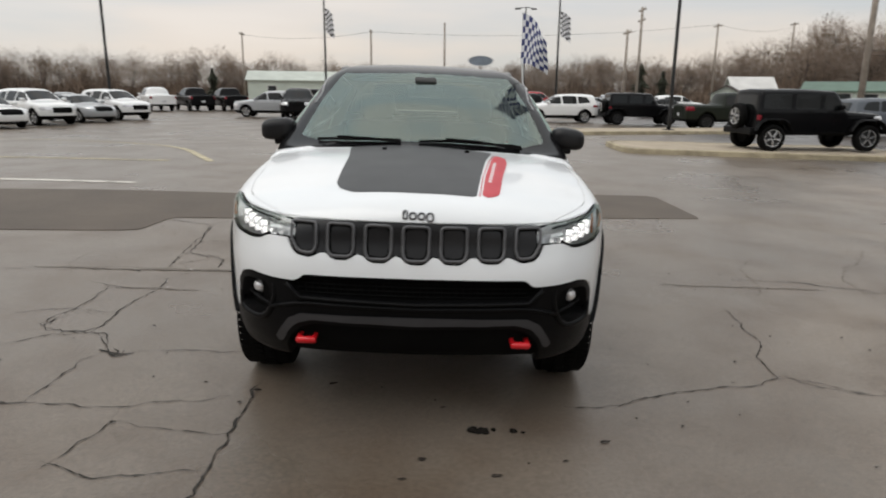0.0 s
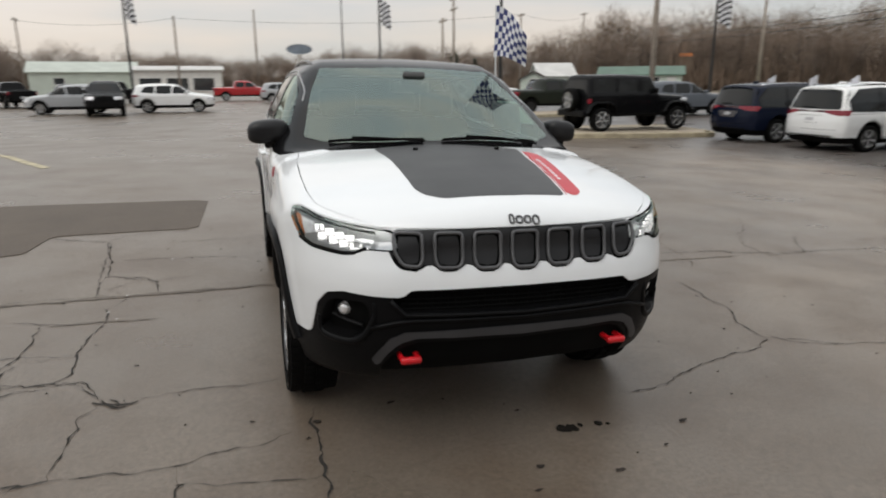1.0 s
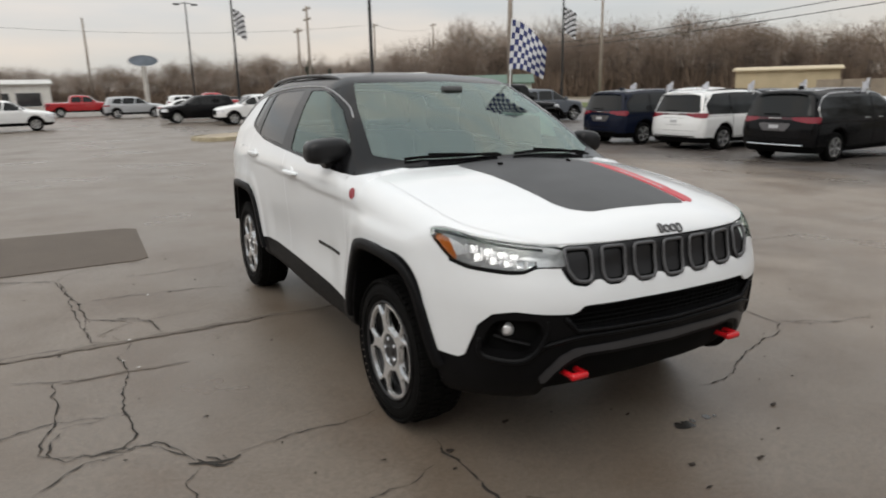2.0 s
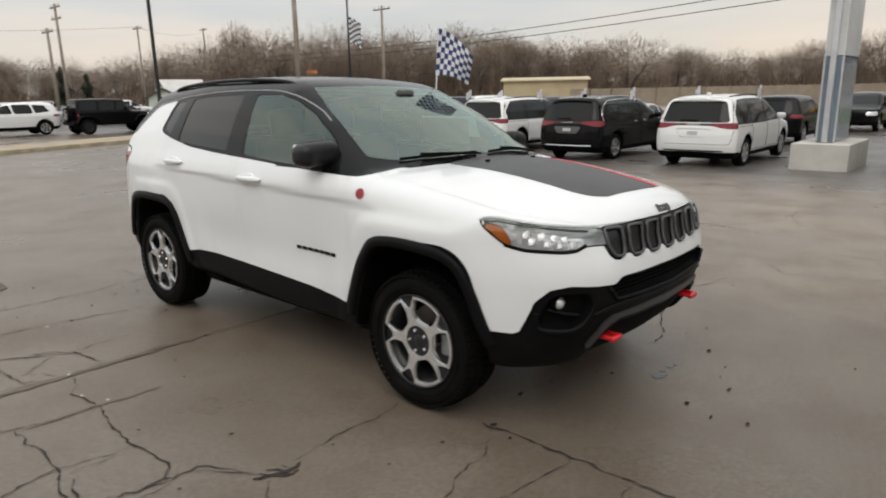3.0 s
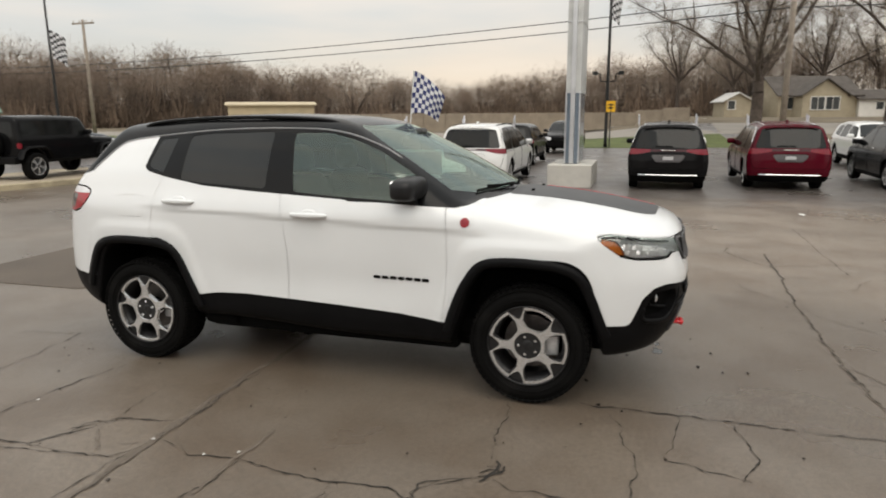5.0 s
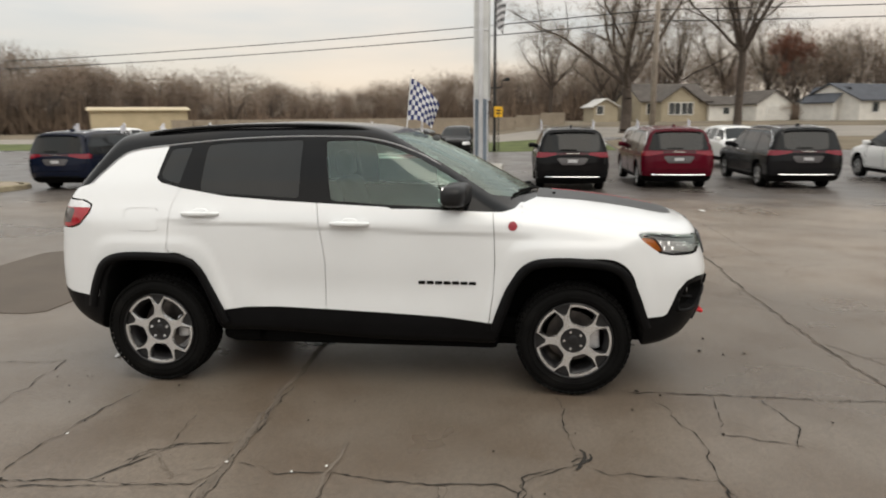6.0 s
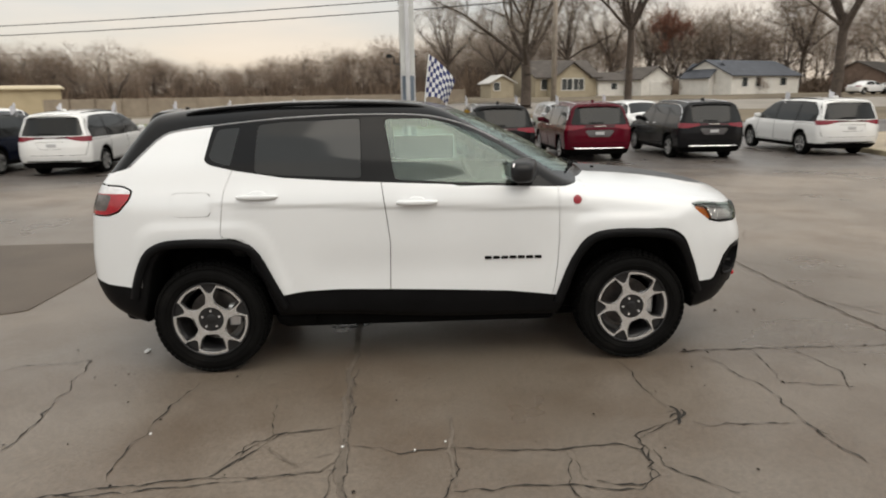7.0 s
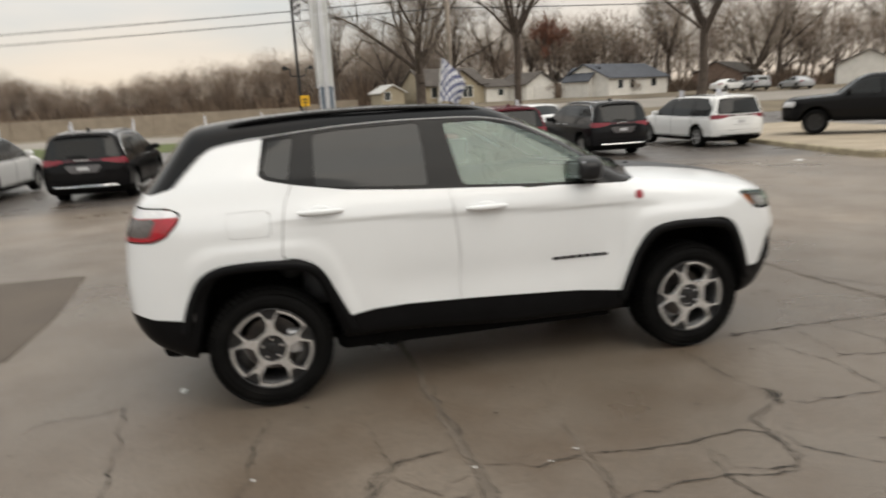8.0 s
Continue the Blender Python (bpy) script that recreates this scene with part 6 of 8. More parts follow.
WAGON = dict(top=[(-2.45, 0.62), (-2.32, 0.95), (-1.9, 1.06), (-1.25, 1.14), (-1.10, 1.16), (-0.40, 1.58), (-0.10, 1.67), (0.8, 1.715), (1.5, 1.70), (2.0, 1.64), (2.4, 1.45)],
             side=[(0.15, 0.84), (0.40, 0.915), (0.70, 0.945), (1.0, 0.94), (1.10, 0.91), (1.55, 0.74), (1.68, 0.62), (1.8, 0.45)],
             front=[(0.2, 0.3), (0.4, 0.05), (0.7, 0.0), (0.95, 0.04), (1.2, 0.3)], nose=-2.36, rear=[(0.2, -0.3), (0.4, -0.05), (0.6, 0.0), (0.9, 0.0), (1.05, -0.03), (1.55, -0.30), (1.8, -0.5)], tail=2.32,
             axles=(-1.42, 1.42), r=0.37, low=0.46, base=0.28,
             windows=[[(-0.95, 1.13), (-0.42, 1.50), (-0.10, 1.58), (0.0, 1.12)], [(0.08, 1.12), (0.0, 1.58), (0.85, 1.58), (0.95, 1.12)], [(1.02, 1.13), (0.95, 1.57), (1.50, 1.52), (1.75, 1.20)]],
             screen=[(-0.70, -1.0), (0.70, -1.0), (0.58, -0.30), (-0.58, -0.30)], back=[(-0.66, 1.10), (0.66, 1.10), (0.56, 1.50), (-0.56, 1.50)], bar=(0.92, 1.06), lamp_w=0.34)
PICKUP = dict(top=[(-3.0, 0.80), (-2.88, 1.08), (-2.6, 1.20), (-1.5, 1.28), (-1.32, 1.30), (-0.72, 1.76), (-0.40, 1.87), (0.55, 1.90), (0.92, 1.84), (1.06, 1.34), (1.10, 1.30), (2.90, 1.30), (3.1, 1.2)],
              side=[(0.25, 0.86), (0.45, 0.95), (0.80, 0.985), (1.15, 0.98), (1.28, 0.94), (1.70, 0.76), (1.85, 0.62), (2.0, 0.45)],
              front=[(0.3, 0.2), (0.5, 0.02), (0.8, 0.0), (1.1, 0.03), (1.3, 0.2)], nose=-2.90, rear=[(0.3, -0.2), (0.5, 0.0), (1.3, 0.0), (1.5, -0.1)], tail=2.90,
              axles=(-1.85, 1.75), r=0.41, low=0.56, base=0.42,
              windows=[[(-1.12, 1.28), (-0.72, 1.64), (-0.42, 1.74), (-0.12, 1.75), (-0.06, 1.27)], [(0.02, 1.27), (-0.02, 1.75), (0.60, 1.75), (0.80, 1.70), (0.82, 1.28)]],
              screen=[(-0.72, -1.22), (0.72, -1.22), (0.60, -0.55), (-0.60, -0.55)], back=None, bar=(0.95, 1.2), lamp_w=0.14)
BOXY = dict(top=[(-2.2, 0.90), (-2.06, 1.12), (-1.9, 1.15), (-0.98, 1.21), (-0.90, 1.23), (-0.62, 1.72), (-0.52, 1.80), (0.6, 1.845), (1.85, 1.83), (1.98, 1.79), (2.2, 1.7)],
            side=[(0.35, 0.70), (0.50, 0.76), (0.9, 0.79), (1.16, 0.79), (1.24, 0.765), (1.75, 0.695), (1.83, 0.62), (1.95, 0.5)],
            front=[(0.4, 0.05), (0.6, 0.0), (1.1, 0.0), (1.2, 0.05)], nose=-2.08, rear=[(0.4, 0.0), (1.2, 0.0), (1.8, -0.06)], tail=1.98,
            axles=(-1.50, 1.50), r=0.405, low=0.58, base=0.48,
            windows=[[(-0.72, 1.26), (-0.56, 1.66), (-0.10, 1.68), (-0.06, 1.25)], [(0.06, 1.25), (0.04, 1.68), (0.80, 1.69), (0.84, 1.25)], [(0.95, 1.26), (0.93, 1.69), (1.78, 1.68), (1.82, 1.26)]],
            screen=[(-0.64, -0.84), (0.64, -0.84), (0.60, -0.60), (-0.60, -0.60)], back=[(-0.60, 1.24), (0.60, 1.24), (0.56, 1.66), (-0.56, 1.66)], bar=(0.90, 1.08), lamp_w=0.10)
SALOON = dict(top=[(-2.42, 0.60), (-2.30, 0.78), (-1.9, 0.88), (-1.2, 0.95), (-0.98, 0.98), (-0.30, 1.34), (0.05, 1.43), (0.7, 1.44), (1.05, 1.37), (1.65, 1.10), (1.8, 1.07), (2.25, 1.02), (2.4, 0.9)],
              side=[(0.15, 0.80), (0.35, 0.88), (0.60, 0.91), (0.85, 0.90), (0.95, 0.87), (1.30, 0.68), (1.42, 0.55), (1.55, 0.4)],
              front=[(0.2, 0.2), (0.35, 0.03), (0.55, 0.0), (0.75, 0.05), (1.0, 0.3)], nose=-2.36, rear=[(0.2, -0.2), (0.4, -0.02), (0.8, 0.0), (1.0, -0.05), (1.2, -0.2)], tail=2.34,
              axles=(-1.38, 1.40), r=0.33, low=0.32, base=0.20,
              windows=[[(-0.85, 0.98), (-0.32, 1.28), (0.02, 1.35), (0.08, 0.97)], [(0.16, 0.97), (0.10, 1.36), (0.65, 1.36), (1.00, 1.28), (1.30, 1.02)]],
              screen=[(-0.66, -0.88), (0.66, -0.88), (0.55, -0.22), (-0.55, -0.22)], back=None, bar=(0.80, 0.95), lamp_w=0.40)


def solid_of(S):
    top, side, fr, rr = curve(S["top"], 0.045), curve(S["side"], 0.03), curve(S["front"], 0.03), curve(S["rear"], 0.03)
    hw = max(w for _, w in S["side"])

    def f(P):
        x, y, z = np.abs(P[:, 0]), P[:, 1], P[:, 2]
        d = x - side(z)
        t = z - top(y - np.where(y < 0, 0.10, -0.06) * (x / 0.7) ** 2) + 0.04 * (x / 0.8) ** 2
        d = smax(d, t * 0.9, 0.12)
        d = smax(d, S["nose"] + fr(z) + 0.55 * (x / hw) ** 4 * (0.25 if S is BOXY else 1.0) - y, 0.10)
        d = smax(d, y - S["tail"] - rr(z) + 0.22 * (x / hw) ** 4 * (0.2 if S is BOXY or S is PICKUP else 1.0), 0.07)
        return smax(d, S["base"] - z, 0.06)
    return f


def whole_of(S, f):
    def g(P):
        cut = np.full(len(P), 1e3)
        for y in S["axles"]:
            cut = np.minimum(cut, np.hypot(P[:, 1] - y, (P[:, 2] - S["r"]) * 0.95) - S["r"] - 0.055)
        return smax(f(P), -np.maximum(cut, 0.45 - np.abs(P[:, 0])), 0.02)
    return g


def make_vehicle(S, paint_name, m, name, label, category, group="", h=0.05, flag=False, chrome=False, face=None):
    car = thing(name, label, category, None, group)
    mat = PAINTS[paint_name]
    f = solid_of(S)
    x0 = max(w for _, w in S["side"]) + 0.15
    shell = surface(whole_of(S, f), (-x0, S["nose"] - 0.15, 0.1), (x0, S["tail"] + 0.15, max(z for _, z in S["top"]) + 0.12), h, 2)
    liner, shell = carve(shell, lambda P: f(P) + 0.02)
    for q in quarters(liner):
        piece("wheel_housing", q, DEEP, car)
    low, shell = carve(shell, lambda P: P[:, 2] - S["low"])
    piece("lower_cladding", low, DEEP if paint_name != "silver" else CLADDING, car)
    band = shell
    if "band" in S:
        o = rounded(S["band"], 0.05, 2)
        band, shell = carve(shell, lambda P: np.maximum(sd_poly(o, P[:, 1], P[:, 2]), 0.45 - np.abs(P[:, 0])))
    for poly in S["windows"]:
        o = rounded(poly, 0.05, 2)
        pane, band = carve(band, lambda P, o=o: np.maximum(sd_poly(o, P[:, 1], P[:, 2]), 0.45 - np.abs(P[:, 0])))
        for half in sides_of(pane):
            piece("side_window", pushed(half, -0.006), CAR_GLASS, car)
    if "band" in S:
        for half in sides_of(band):
            piece("window_surround", half, GLOSS_BLACK, car, "black surround of the side windows")
    else:
        shell = band
    pane, shell = carve(shell, lambda P: np.maximum(sd_poly(rounded(S["screen"], 0.06, 2), P[:, 0], P[:, 1]), 0.9 - P[:, 2]))
    piece("windscreen", pushed(pane, -0.004), CAR_GLASS, car)
    if S["back"]:
        pane, shell = carve(shell, lambda P: np.maximum(sd_poly(rounded(S["back"], 0.07, 3), P[:, 0], P[:, 2]), 1.2 - P[:, 1]))
        piece("rear_window", pushed(pane, -0.004), CAR_GLASS, car, "dark tinted rear window")
    z0, z1 = S["bar"]
    lw = S["lamp_w"]
    edge = max(w for _, w in S["side"])
    if S is VAN:
        lamp_o = rounded([(0.0, 1.036), (0.46, 1.030), (0.66, 0.985), (0.80, 0.962), (1.10, 0.958), (1.10, 1.105), (0.0, 1.092)], 0.012, 2)
        tail, shell = carve(shell, lambda P: np.maximum(sd_poly(lamp_o, np.abs(P[:, 0]), P[:, 2]), S["tail"] - 0.42 + 0.9 * (1.10 - P[:, 2]) - P[:, 1]))
    else:
        tail, shell = carve(shell, lambda P: np.maximum(np.maximum(np.abs(P[:, 2] - (z0 + z1) / 2 - 0.01 * np.abs(P[:, 0])) - (z1 - z0) / 2 * 0.85, S["tail"] - (0.12 if S is BOXY else 0.45) - P[:, 1]), edge - lw - np.abs(P[:, 0])))
    if len(tail[1]):
        if S is VAN:
            mid, ends = split(*tail, np.abs(tail[0][:, 0]) - 0.44)
            piece("lamp_bar", mid, VAN_BAR, car, "dark smoked bar between the tail lamps")
            tail = ends
        for half in sides_of(tail):
            piece("tail_lamp", half, VAN_RED, car, "red tail lamp")
    lamp, shell = carve(shell, lambda P: np.maximum(np.maximum(np.abs(P[:, 2] - (0.80 if S is not BOXY and S is not PICKUP else 0.98)) - 0.085, P[:, 1] - S["nose"] - 0.42), 0.48 - np.abs(P[:, 0])))
    for half in sides_of(lamp):
        piece("headlight", half, LAMP_CHROME, car, "clear headlight")
    grille, shell = carve(shell, lambda P: np.maximum(np.maximum(np.abs(P[:, 2] - (0.72 if S is not BOXY and S is not PICKUP else 0.95)) - 0.13, P[:, 1] - S["nose"] - 0.3), np.abs(P[:, 0]) - 0.46))
    piece("grille", pushed(grille, -0.01), DEEP, car)
    if S is VAN:
        recess, shell = carve(shell, lambda P: np.maximum(sd_poly(rounded([(-0.44, 0.965), (0.44, 0.965), (0.30, 0.765), (-0.30, 0.765)], 0.03, 2), P[:, 0], P[:, 2]), 1.8 - P[:, 1]), 0.004)
        piece("plate_recess", pushed(recess, -0.012), mat if paint_name == "white" else RECESS_SHEEN, car, "shallow recess round the number plate", skirt=0.02)
        hatch, shell = carve(shell, lambda P: np.maximum(sd_poly(rounded([(-0.86, 0.60), (0.86, 0.60), (0.93, 0.95), (0.76, 1.68), (-0.76, 1.68), (-0.93, 0.95)], 0.06, 2), P[:, 0], P[:, 2]), S["tail"] - 0.42 - P[:, 1]), 0.005)
        piece("tailgate", hatch, mat, car, skirt=0.02)
        valance, shell = carve(shell, lambda P: np.maximum(P[:, 2] - 0.405 - 0.03 * np.clip(0.6 - np.abs(P[:, 0]), 0, 0.3), 2.0 - P[:, 1]), 0.004)
        piece("bumper_valance", pushed(valance, -0.015), DEEP, car, "black lower valance of the bumper", skirt=0.02)
        for s in (-1, 1):
            seams = [[(y, z) for z in np.linspace(0.42, 1.05, 8)] for y in (-1.02, 0.03, 1.22)] + [[(y, 1.005) for y in np.linspace(1.25, 2.25, 7)], [(y, 0.41) for y in np.linspace(-1.0, 1.2, 9)]]
            for line_of in seams:
                q = meet(f, [(s * 1.6, y, z) for y, z in line_of], (-s, 0, 0), 1.6)
                q = q[~np.isnan(q).any(1)]
                part("panel_gap", tube([tuple(p) for p in q], 0.007, 4), DEEP, car)
            if chrome:
                edge_of = open_points(soft_path([(2.27, 1.10), (2.30, 1.31), (1.92, 1.615), (1.2, 1.650), (-0.2, 1.640), (-0.64, 1.533), (-1.10, 1.165)], 1), 0.12)
                q = meet(f, [(s * 1.6, y, z) for y, z in edge_of], (-s, 0, 0), 1.6)
                q = q[~np.isnan(q).any(1)]
                part("window_trim", tube([tuple(p) for p in q], 0.013, 5), CHROME, car, "bright trim round the side windows")
        part("roof_fin", box((-0.03, 1.55, 1.745), (0.03, 1.75, 1.815), 0.02), mat, car)
    piece("body", shell, mat, car)
    for s in (-1, 1):
        mz = S["windows"][0][0][1] + 0.06
        my = S["windows"][0][0][0] + 0.16
        w = float(curve(S["side"], 0.03)(mz))
        part("door_mirror", box((-0.11, -0.06, -0.075), (0.11, 0.06, 0.075), 0.04, Matrix.Translation((s * (w + 0.10), my, mz))), mat if paint_name != "white" else PAINTS["white"], car, smooth=True)
        for k, y in enumerate((S["windows"][0][-1][0] - 0.22, S["windows"][1][0][0] + 0.30)):
            q = meet(f, [(s * 1.6, y, mz - 0.13)], (-s, 0, 0), 1.6)[0]
            part("door_handle", box((-0.018, -0.10, -0.014), (0.018, 0.10, 0.014), 0.008, Matrix.Translation(q)), CHROME if chrome else mat, car)
        for y in S["axles"]:
            make_wheel(car, s * (edge - 0.045 if S is not BOXY else 0.90), y, S["r"], s, 0.3 + y, S["r"], S["r"] * 0.63, 0.23, fine=False, face=face)
    if S["back"] or S is PICKUP or S is SALOON:
        zp = {id(VAN): 0.87, id(BOXY): 0.75}.get(id(S), 0.78)
        q = meet(f, [(0, S["tail"] + 0.8, zp)], (0, -1, 0), 1.6)[0]
        pw, ph = (0.125, 0.042) if S is VAN else (0.155, 0.075)
        part("number_plate", box((-pw, -0.012, -ph), (pw, 0.008, ph), 0.006, Matrix.Translation(q)), PLATE, car, "pale number plate")
    if S is VAN:
        q = meet(f, [(x, S["tail"] + 0.8, 0.44) for x in np.linspace(-0.72, 0.72, 9)], (0, -1, 0), 1.6)
        part("bumper_strip", tube([tuple(p + np.array((0, 0.006, 0))) for p in q], 0.017, 6), CHROME if chrome else DEEP, car, "bright bumper strip" if chrome else "black bumper strip")
        part("rear_wiper", tube([tuple(p) for p in meet(f, [(x, S["tail"] + 0.8, 1.17) for x in (-0.1, 0.12, 0.32)], (0, -1, 0), 1.8) + np.array((0, 0.02, 0))], 0.012, 5), DEEP, car)
        part("badge_bar", box((-0.17, 0, -0.012), (0.17, 0.012, 0.012), 0.004, Matrix.Translation(meet(f, [(0, S["tail"] + 0.8, 1.07)], (0, -1, 0), 1.6)[0])), CHROME, car)
        for s in (-1, 1):
            part("roof_rail", tube([(s * 0.60, y, 1.69 + 0.055 * math.sin(math.pi * (y + 0.5) / 2.6)) for y in np.linspace(-0.3, 2.0, 9)], 0.016, 6), DEEP if paint_name == "white" else CHROME, car, smooth=True)
        lip = meet(f, [(x, S["tail"] - 0.30, 2.4) for x in np.linspace(-0.62, 0.62, 9)], (0, 0, -1), 1.6)
        part("roof_spoiler", tube([tuple(p + np.array((0, 0.06, -0.005))) for p in lip], 0.03, 6, 0.6), mat, car, smooth=True)
    if S is BOXY:
        sp = make_wheel(car, 0, 0, 0, -1, 0.2, 0.40, 0.25, 0.24, fine=False)
        sp.location, sp.rotation_euler = (0.05, 2.26, 1.02), (0, 0, math.pi * 1.5)
        sp.name = "spare_wheel"
        for s in (-1, 1):
            for y in S["axles"]:
                path = [(s * 0.84, y - 0.56, 0.62), (s * 0.84, y - 0.42, 0.86), (s * 0.84, y - 0.25, 0.94), (s * 0.84, y + 0.25, 0.94), (s * 0.84, y + 0.42, 0.86), (s * 0.84, y + 0.56, 0.62)]
                part("wing_flare", tube(path, 0.11, 6, 0.35), CLADDING, car)
        part("rear_bumper", box((-0.80, 1.98, 0.50), (0.80, 2.18, 0.70), 0.03), CLADDING, car)
        part("front_bumper", box((-0.80, -2.32, 0.52), (0.80, -2.08, 0.70), 0.03), CLADDING, car)
    if flag:
        side_flag(car, f)
    car.matrix_world = m
    return car


def side_flag(car, f):
    """A small clip-on flag at the top of a side window."""
    for s, y in ((1, 0.2), (-1, 0.1)):
        x = s * 0.76
        part("flag_stick", tube([(x, y, 1.53), (x * 1.02, y + 0.02, 1.98)], 0.008, 5), PAINTS["white"], car)
        V, F = [], []
        for i in range(6):
            for j in range(4):
                V.append((x * 1.02 + 0.03 * math.sin(i * 1.3), y + 0.02 + i * 0.055, 1.98 - j * 0.08 - i * 0.022))
        F = [(i * 4 + j, (i + 1) * 4 + j, (i + 1) * 4 + j + 1, i * 4 + j + 1) for i in range(5) for j in range(3)]
        ob = new("flag_cloth", to_mesh("flag_cloth", V, F, FLAG_WHITE))
        ob.parent = car


def parked(S, paint_name, x, y, turn, name, label, category, group="", h=0.05, **kw):
    return make_vehicle(S, paint_name, on_lot(x, y, turn, kw.pop("up", 0.0)), name, label, category, group, h, **kw)


ROW = "minivans in a row beside the lot"
parked(VAN, "navy", 15.75, 12.45, 90, "minivan", "dark navy minivan parked with its tail to the lot", "minivan", ROW, flag=True)
white_van = parked(VAN, "white", 16.1, 9.7, 90, "minivan", "white minivan with red tail lamps parked nose out", "minivan", ROW, flag=True)
black_van = parked(VAN, "black", 15.5, 6.1, 90, "minivan", "black minivan with a bright bumper strip", "minivan", ROW, flag=True, chrome=True)
copy_thing(white_van, on_lot(15.6, 2.67, 90))
copy_thing(black_van, on_lot(15.9, -2.48, 90))
parked(VAN, "maroon", 16.7, -5.45, 90, "minivan", "maroon minivan with a bright bumper strip", "minivan", ROW, chrome=True, flag=True)
parked(VAN, "grey", 16.8, -8.88, 90, "minivan", "charcoal minivan with a bright bumper strip", "minivan", ROW, chrome=True)
copy_thing(white_van, on_lot(17.1, -13.25, 90))
parked(BOXY, "black", 11.6, 15.65, 94, "off_roader", "black boxy off-road car with a spare wheel on the island", "off-roader", up=0.142)
FAR = "cars in the far rows"
wagon_white = parked(WAGON, "white", -4.9, 39.4, 90, "suv", "white SUV in the far row", "car", FAR, 0.07)
wagon_silver = parked(WAGON, "silver", -10.6, 39.5, -90, "suv", "silver SUV in the far row", "car", FAR, 0.07)
wagon_black = parked(WAGON, "black", 33.0, 2.4, -90, "suv", "black SUV beyond the sign pylon", "car", FAR, 0.07)
wagon_steel = parked(WAGON, "steel", 20.5, 24.8, 90, "suv", "steel-grey SUV behind the island", "car", FAR, 0.07)
truck_black = parked(PICKUP, "black", -8.3, 37.2, 8, "pickup_truck", "black pickup truck facing the lot", "pickup", FAR, 0.07, face=DARK_ALLOY)
truck_red = parked(PICKUP, "red", -0.6, 64.5, 90, "pickup_truck", "red pickup truck in the far row", "pickup", FAR, 0.08)
parked(PICKUP, "green", 15.8, 29.8, 90, "pickup_truck", "dark olive pickup truck behind the island", "pickup", FAR, 0.07, face=DARK_ALLOY)
parked(PICKUP, "white", -22.9, 51.0, 215, "pickup_truck", "white pickup truck in the far row", "pickup", FAR, 0.08)
car_silver = parked(SALOON, "silver", -27.5, 46.0, 45, "saloon_car", "silver saloon car in the far row", "car", FAR, 0.08)
car_white = parked(SALOON, "white", -29.0, 42.0, 45, "saloon_car", "white saloon car in the far row", "car", FAR, 0.08)
car_black = parked(SALOON, "black", -26.2, 49.0, 45, "saloon_car", "black saloon car in the far row", "car", FAR, 0.08)
parked(BOXY, "black", 12.2, 34.2, 90, "off_roader", "black boxy off-road car in the back row", "off-roader", FAR, 0.07, face=DARK_ALLOY)
copy_thing(wagon_white, on_lot(7.8, 36.0, -90))
copy_thing(truck_black, on_lot(14.70, -18.87, 138, 0.142) @ Matrix.Diagonal((1.07, 1.05, 1.08, 1)))
for ob, x, y, turn in ((truck_black, -20.2, 52.2, 215), (truck_black, -17.6, 53.2, 212), (car_silver, -31.0, 39.5, 45), (wagon_black, -14.5, 58.0, 25), (truck_black, -11.5, 60, 200), (car_black, -33.0, 37.0, 45), (wagon_white, -35, 34.0, 45), (wagon_silver, -37, 31.5, 45),
                       (wagon_silver, 23.8, -6.6, -90), (wagon_white, 24.5, -10.2, -90), (wagon_black, 24.0, 3.3, 90), (car_silver, 23.0, 8.6, 90), (wagon_black, 23.5, 13.0, 90), (wagon_white, 25, 17.5, 90),
                       (car_white, 6.0, 47.0, 80), (wagon_silver, 12.0, 48.0, 90), (car_black, 18.5, 47.0, 85), (car_white, 24.0, 45.0, 92), (wagon_silver, 3.0, 56.0, 90), (truck_red, 10.0, 60.0, 90), (car_silver, 16.0, 58.5, 88), (wagon_white, 22.5, 56.0, 90), (car_white, 29, 53.0, 90),
                       (wagon_steel, 30, 60, 90), (car_silver, 36, 48.0, 90), (wagon_white, 9.5, 70, 90), (car_black, 15, 72, 90), (wagon_silver, 21, 70, 90), (car_white, 27, 68, 95), (wagon_black, 5.5, 41.5, -90),
                       (car_white, 65, -49.5, 10), (wagon_silver, 64, -52, 80), (car_silver, 62, -56, 85)):
    copy_thing(ob, on_lot(x, y, turn))
for k, ob in enumerate((car_white, wagon_white, car_silver, wagon_white)):
    copy_thing(ob, on_lot(-19.7 + 0.42 * k + 0.02 * k * k, 25.0 + 3.05 * k, 58))


# ---- poles, pylon, flags, wires ----
WOOD_POLE = material("weathered_pole_wood", (0.27, 0.228, 0.19), rough=0.9, vary=0.2, scale=2.0, fine=0.15, fine_scale=30.0)
BLACK_POLE = material("black_painted_steel", (0.014, 0.014, 0.014), rough=0.5, vary=0.2, scale=3.0)
PYLON = material("brushed_pylon_metal", (0.62, 0.63, 0.65), rough=0.32, metal=0.6, vary=0.1, scale=1.5)
PYLON_PALE = material("pale_pylon_panel", (0.55, 0.56, 0.55), rough=0.35, vary=0.12, scale=1.5)
PYLON_BLUE = material("blue_pylon_panel", (0.17, 0.21, 0.255), rough=0.15, vary=0.15, scale=1.2, coat=0.3)
PLINTH = material("pale_plinth_concrete", (0.50, 0.48, 0.44), rough=0.85, vary=0.1, scale=2.0, fine=0.08, fine_scale=60.0, bump=0.1, bump_scale=80.0)
YELLOW_SIGN = material("yellow_sign", (0.75, 0.42, 0.02), rough=0.5, vary=0.05, scale=5.0)
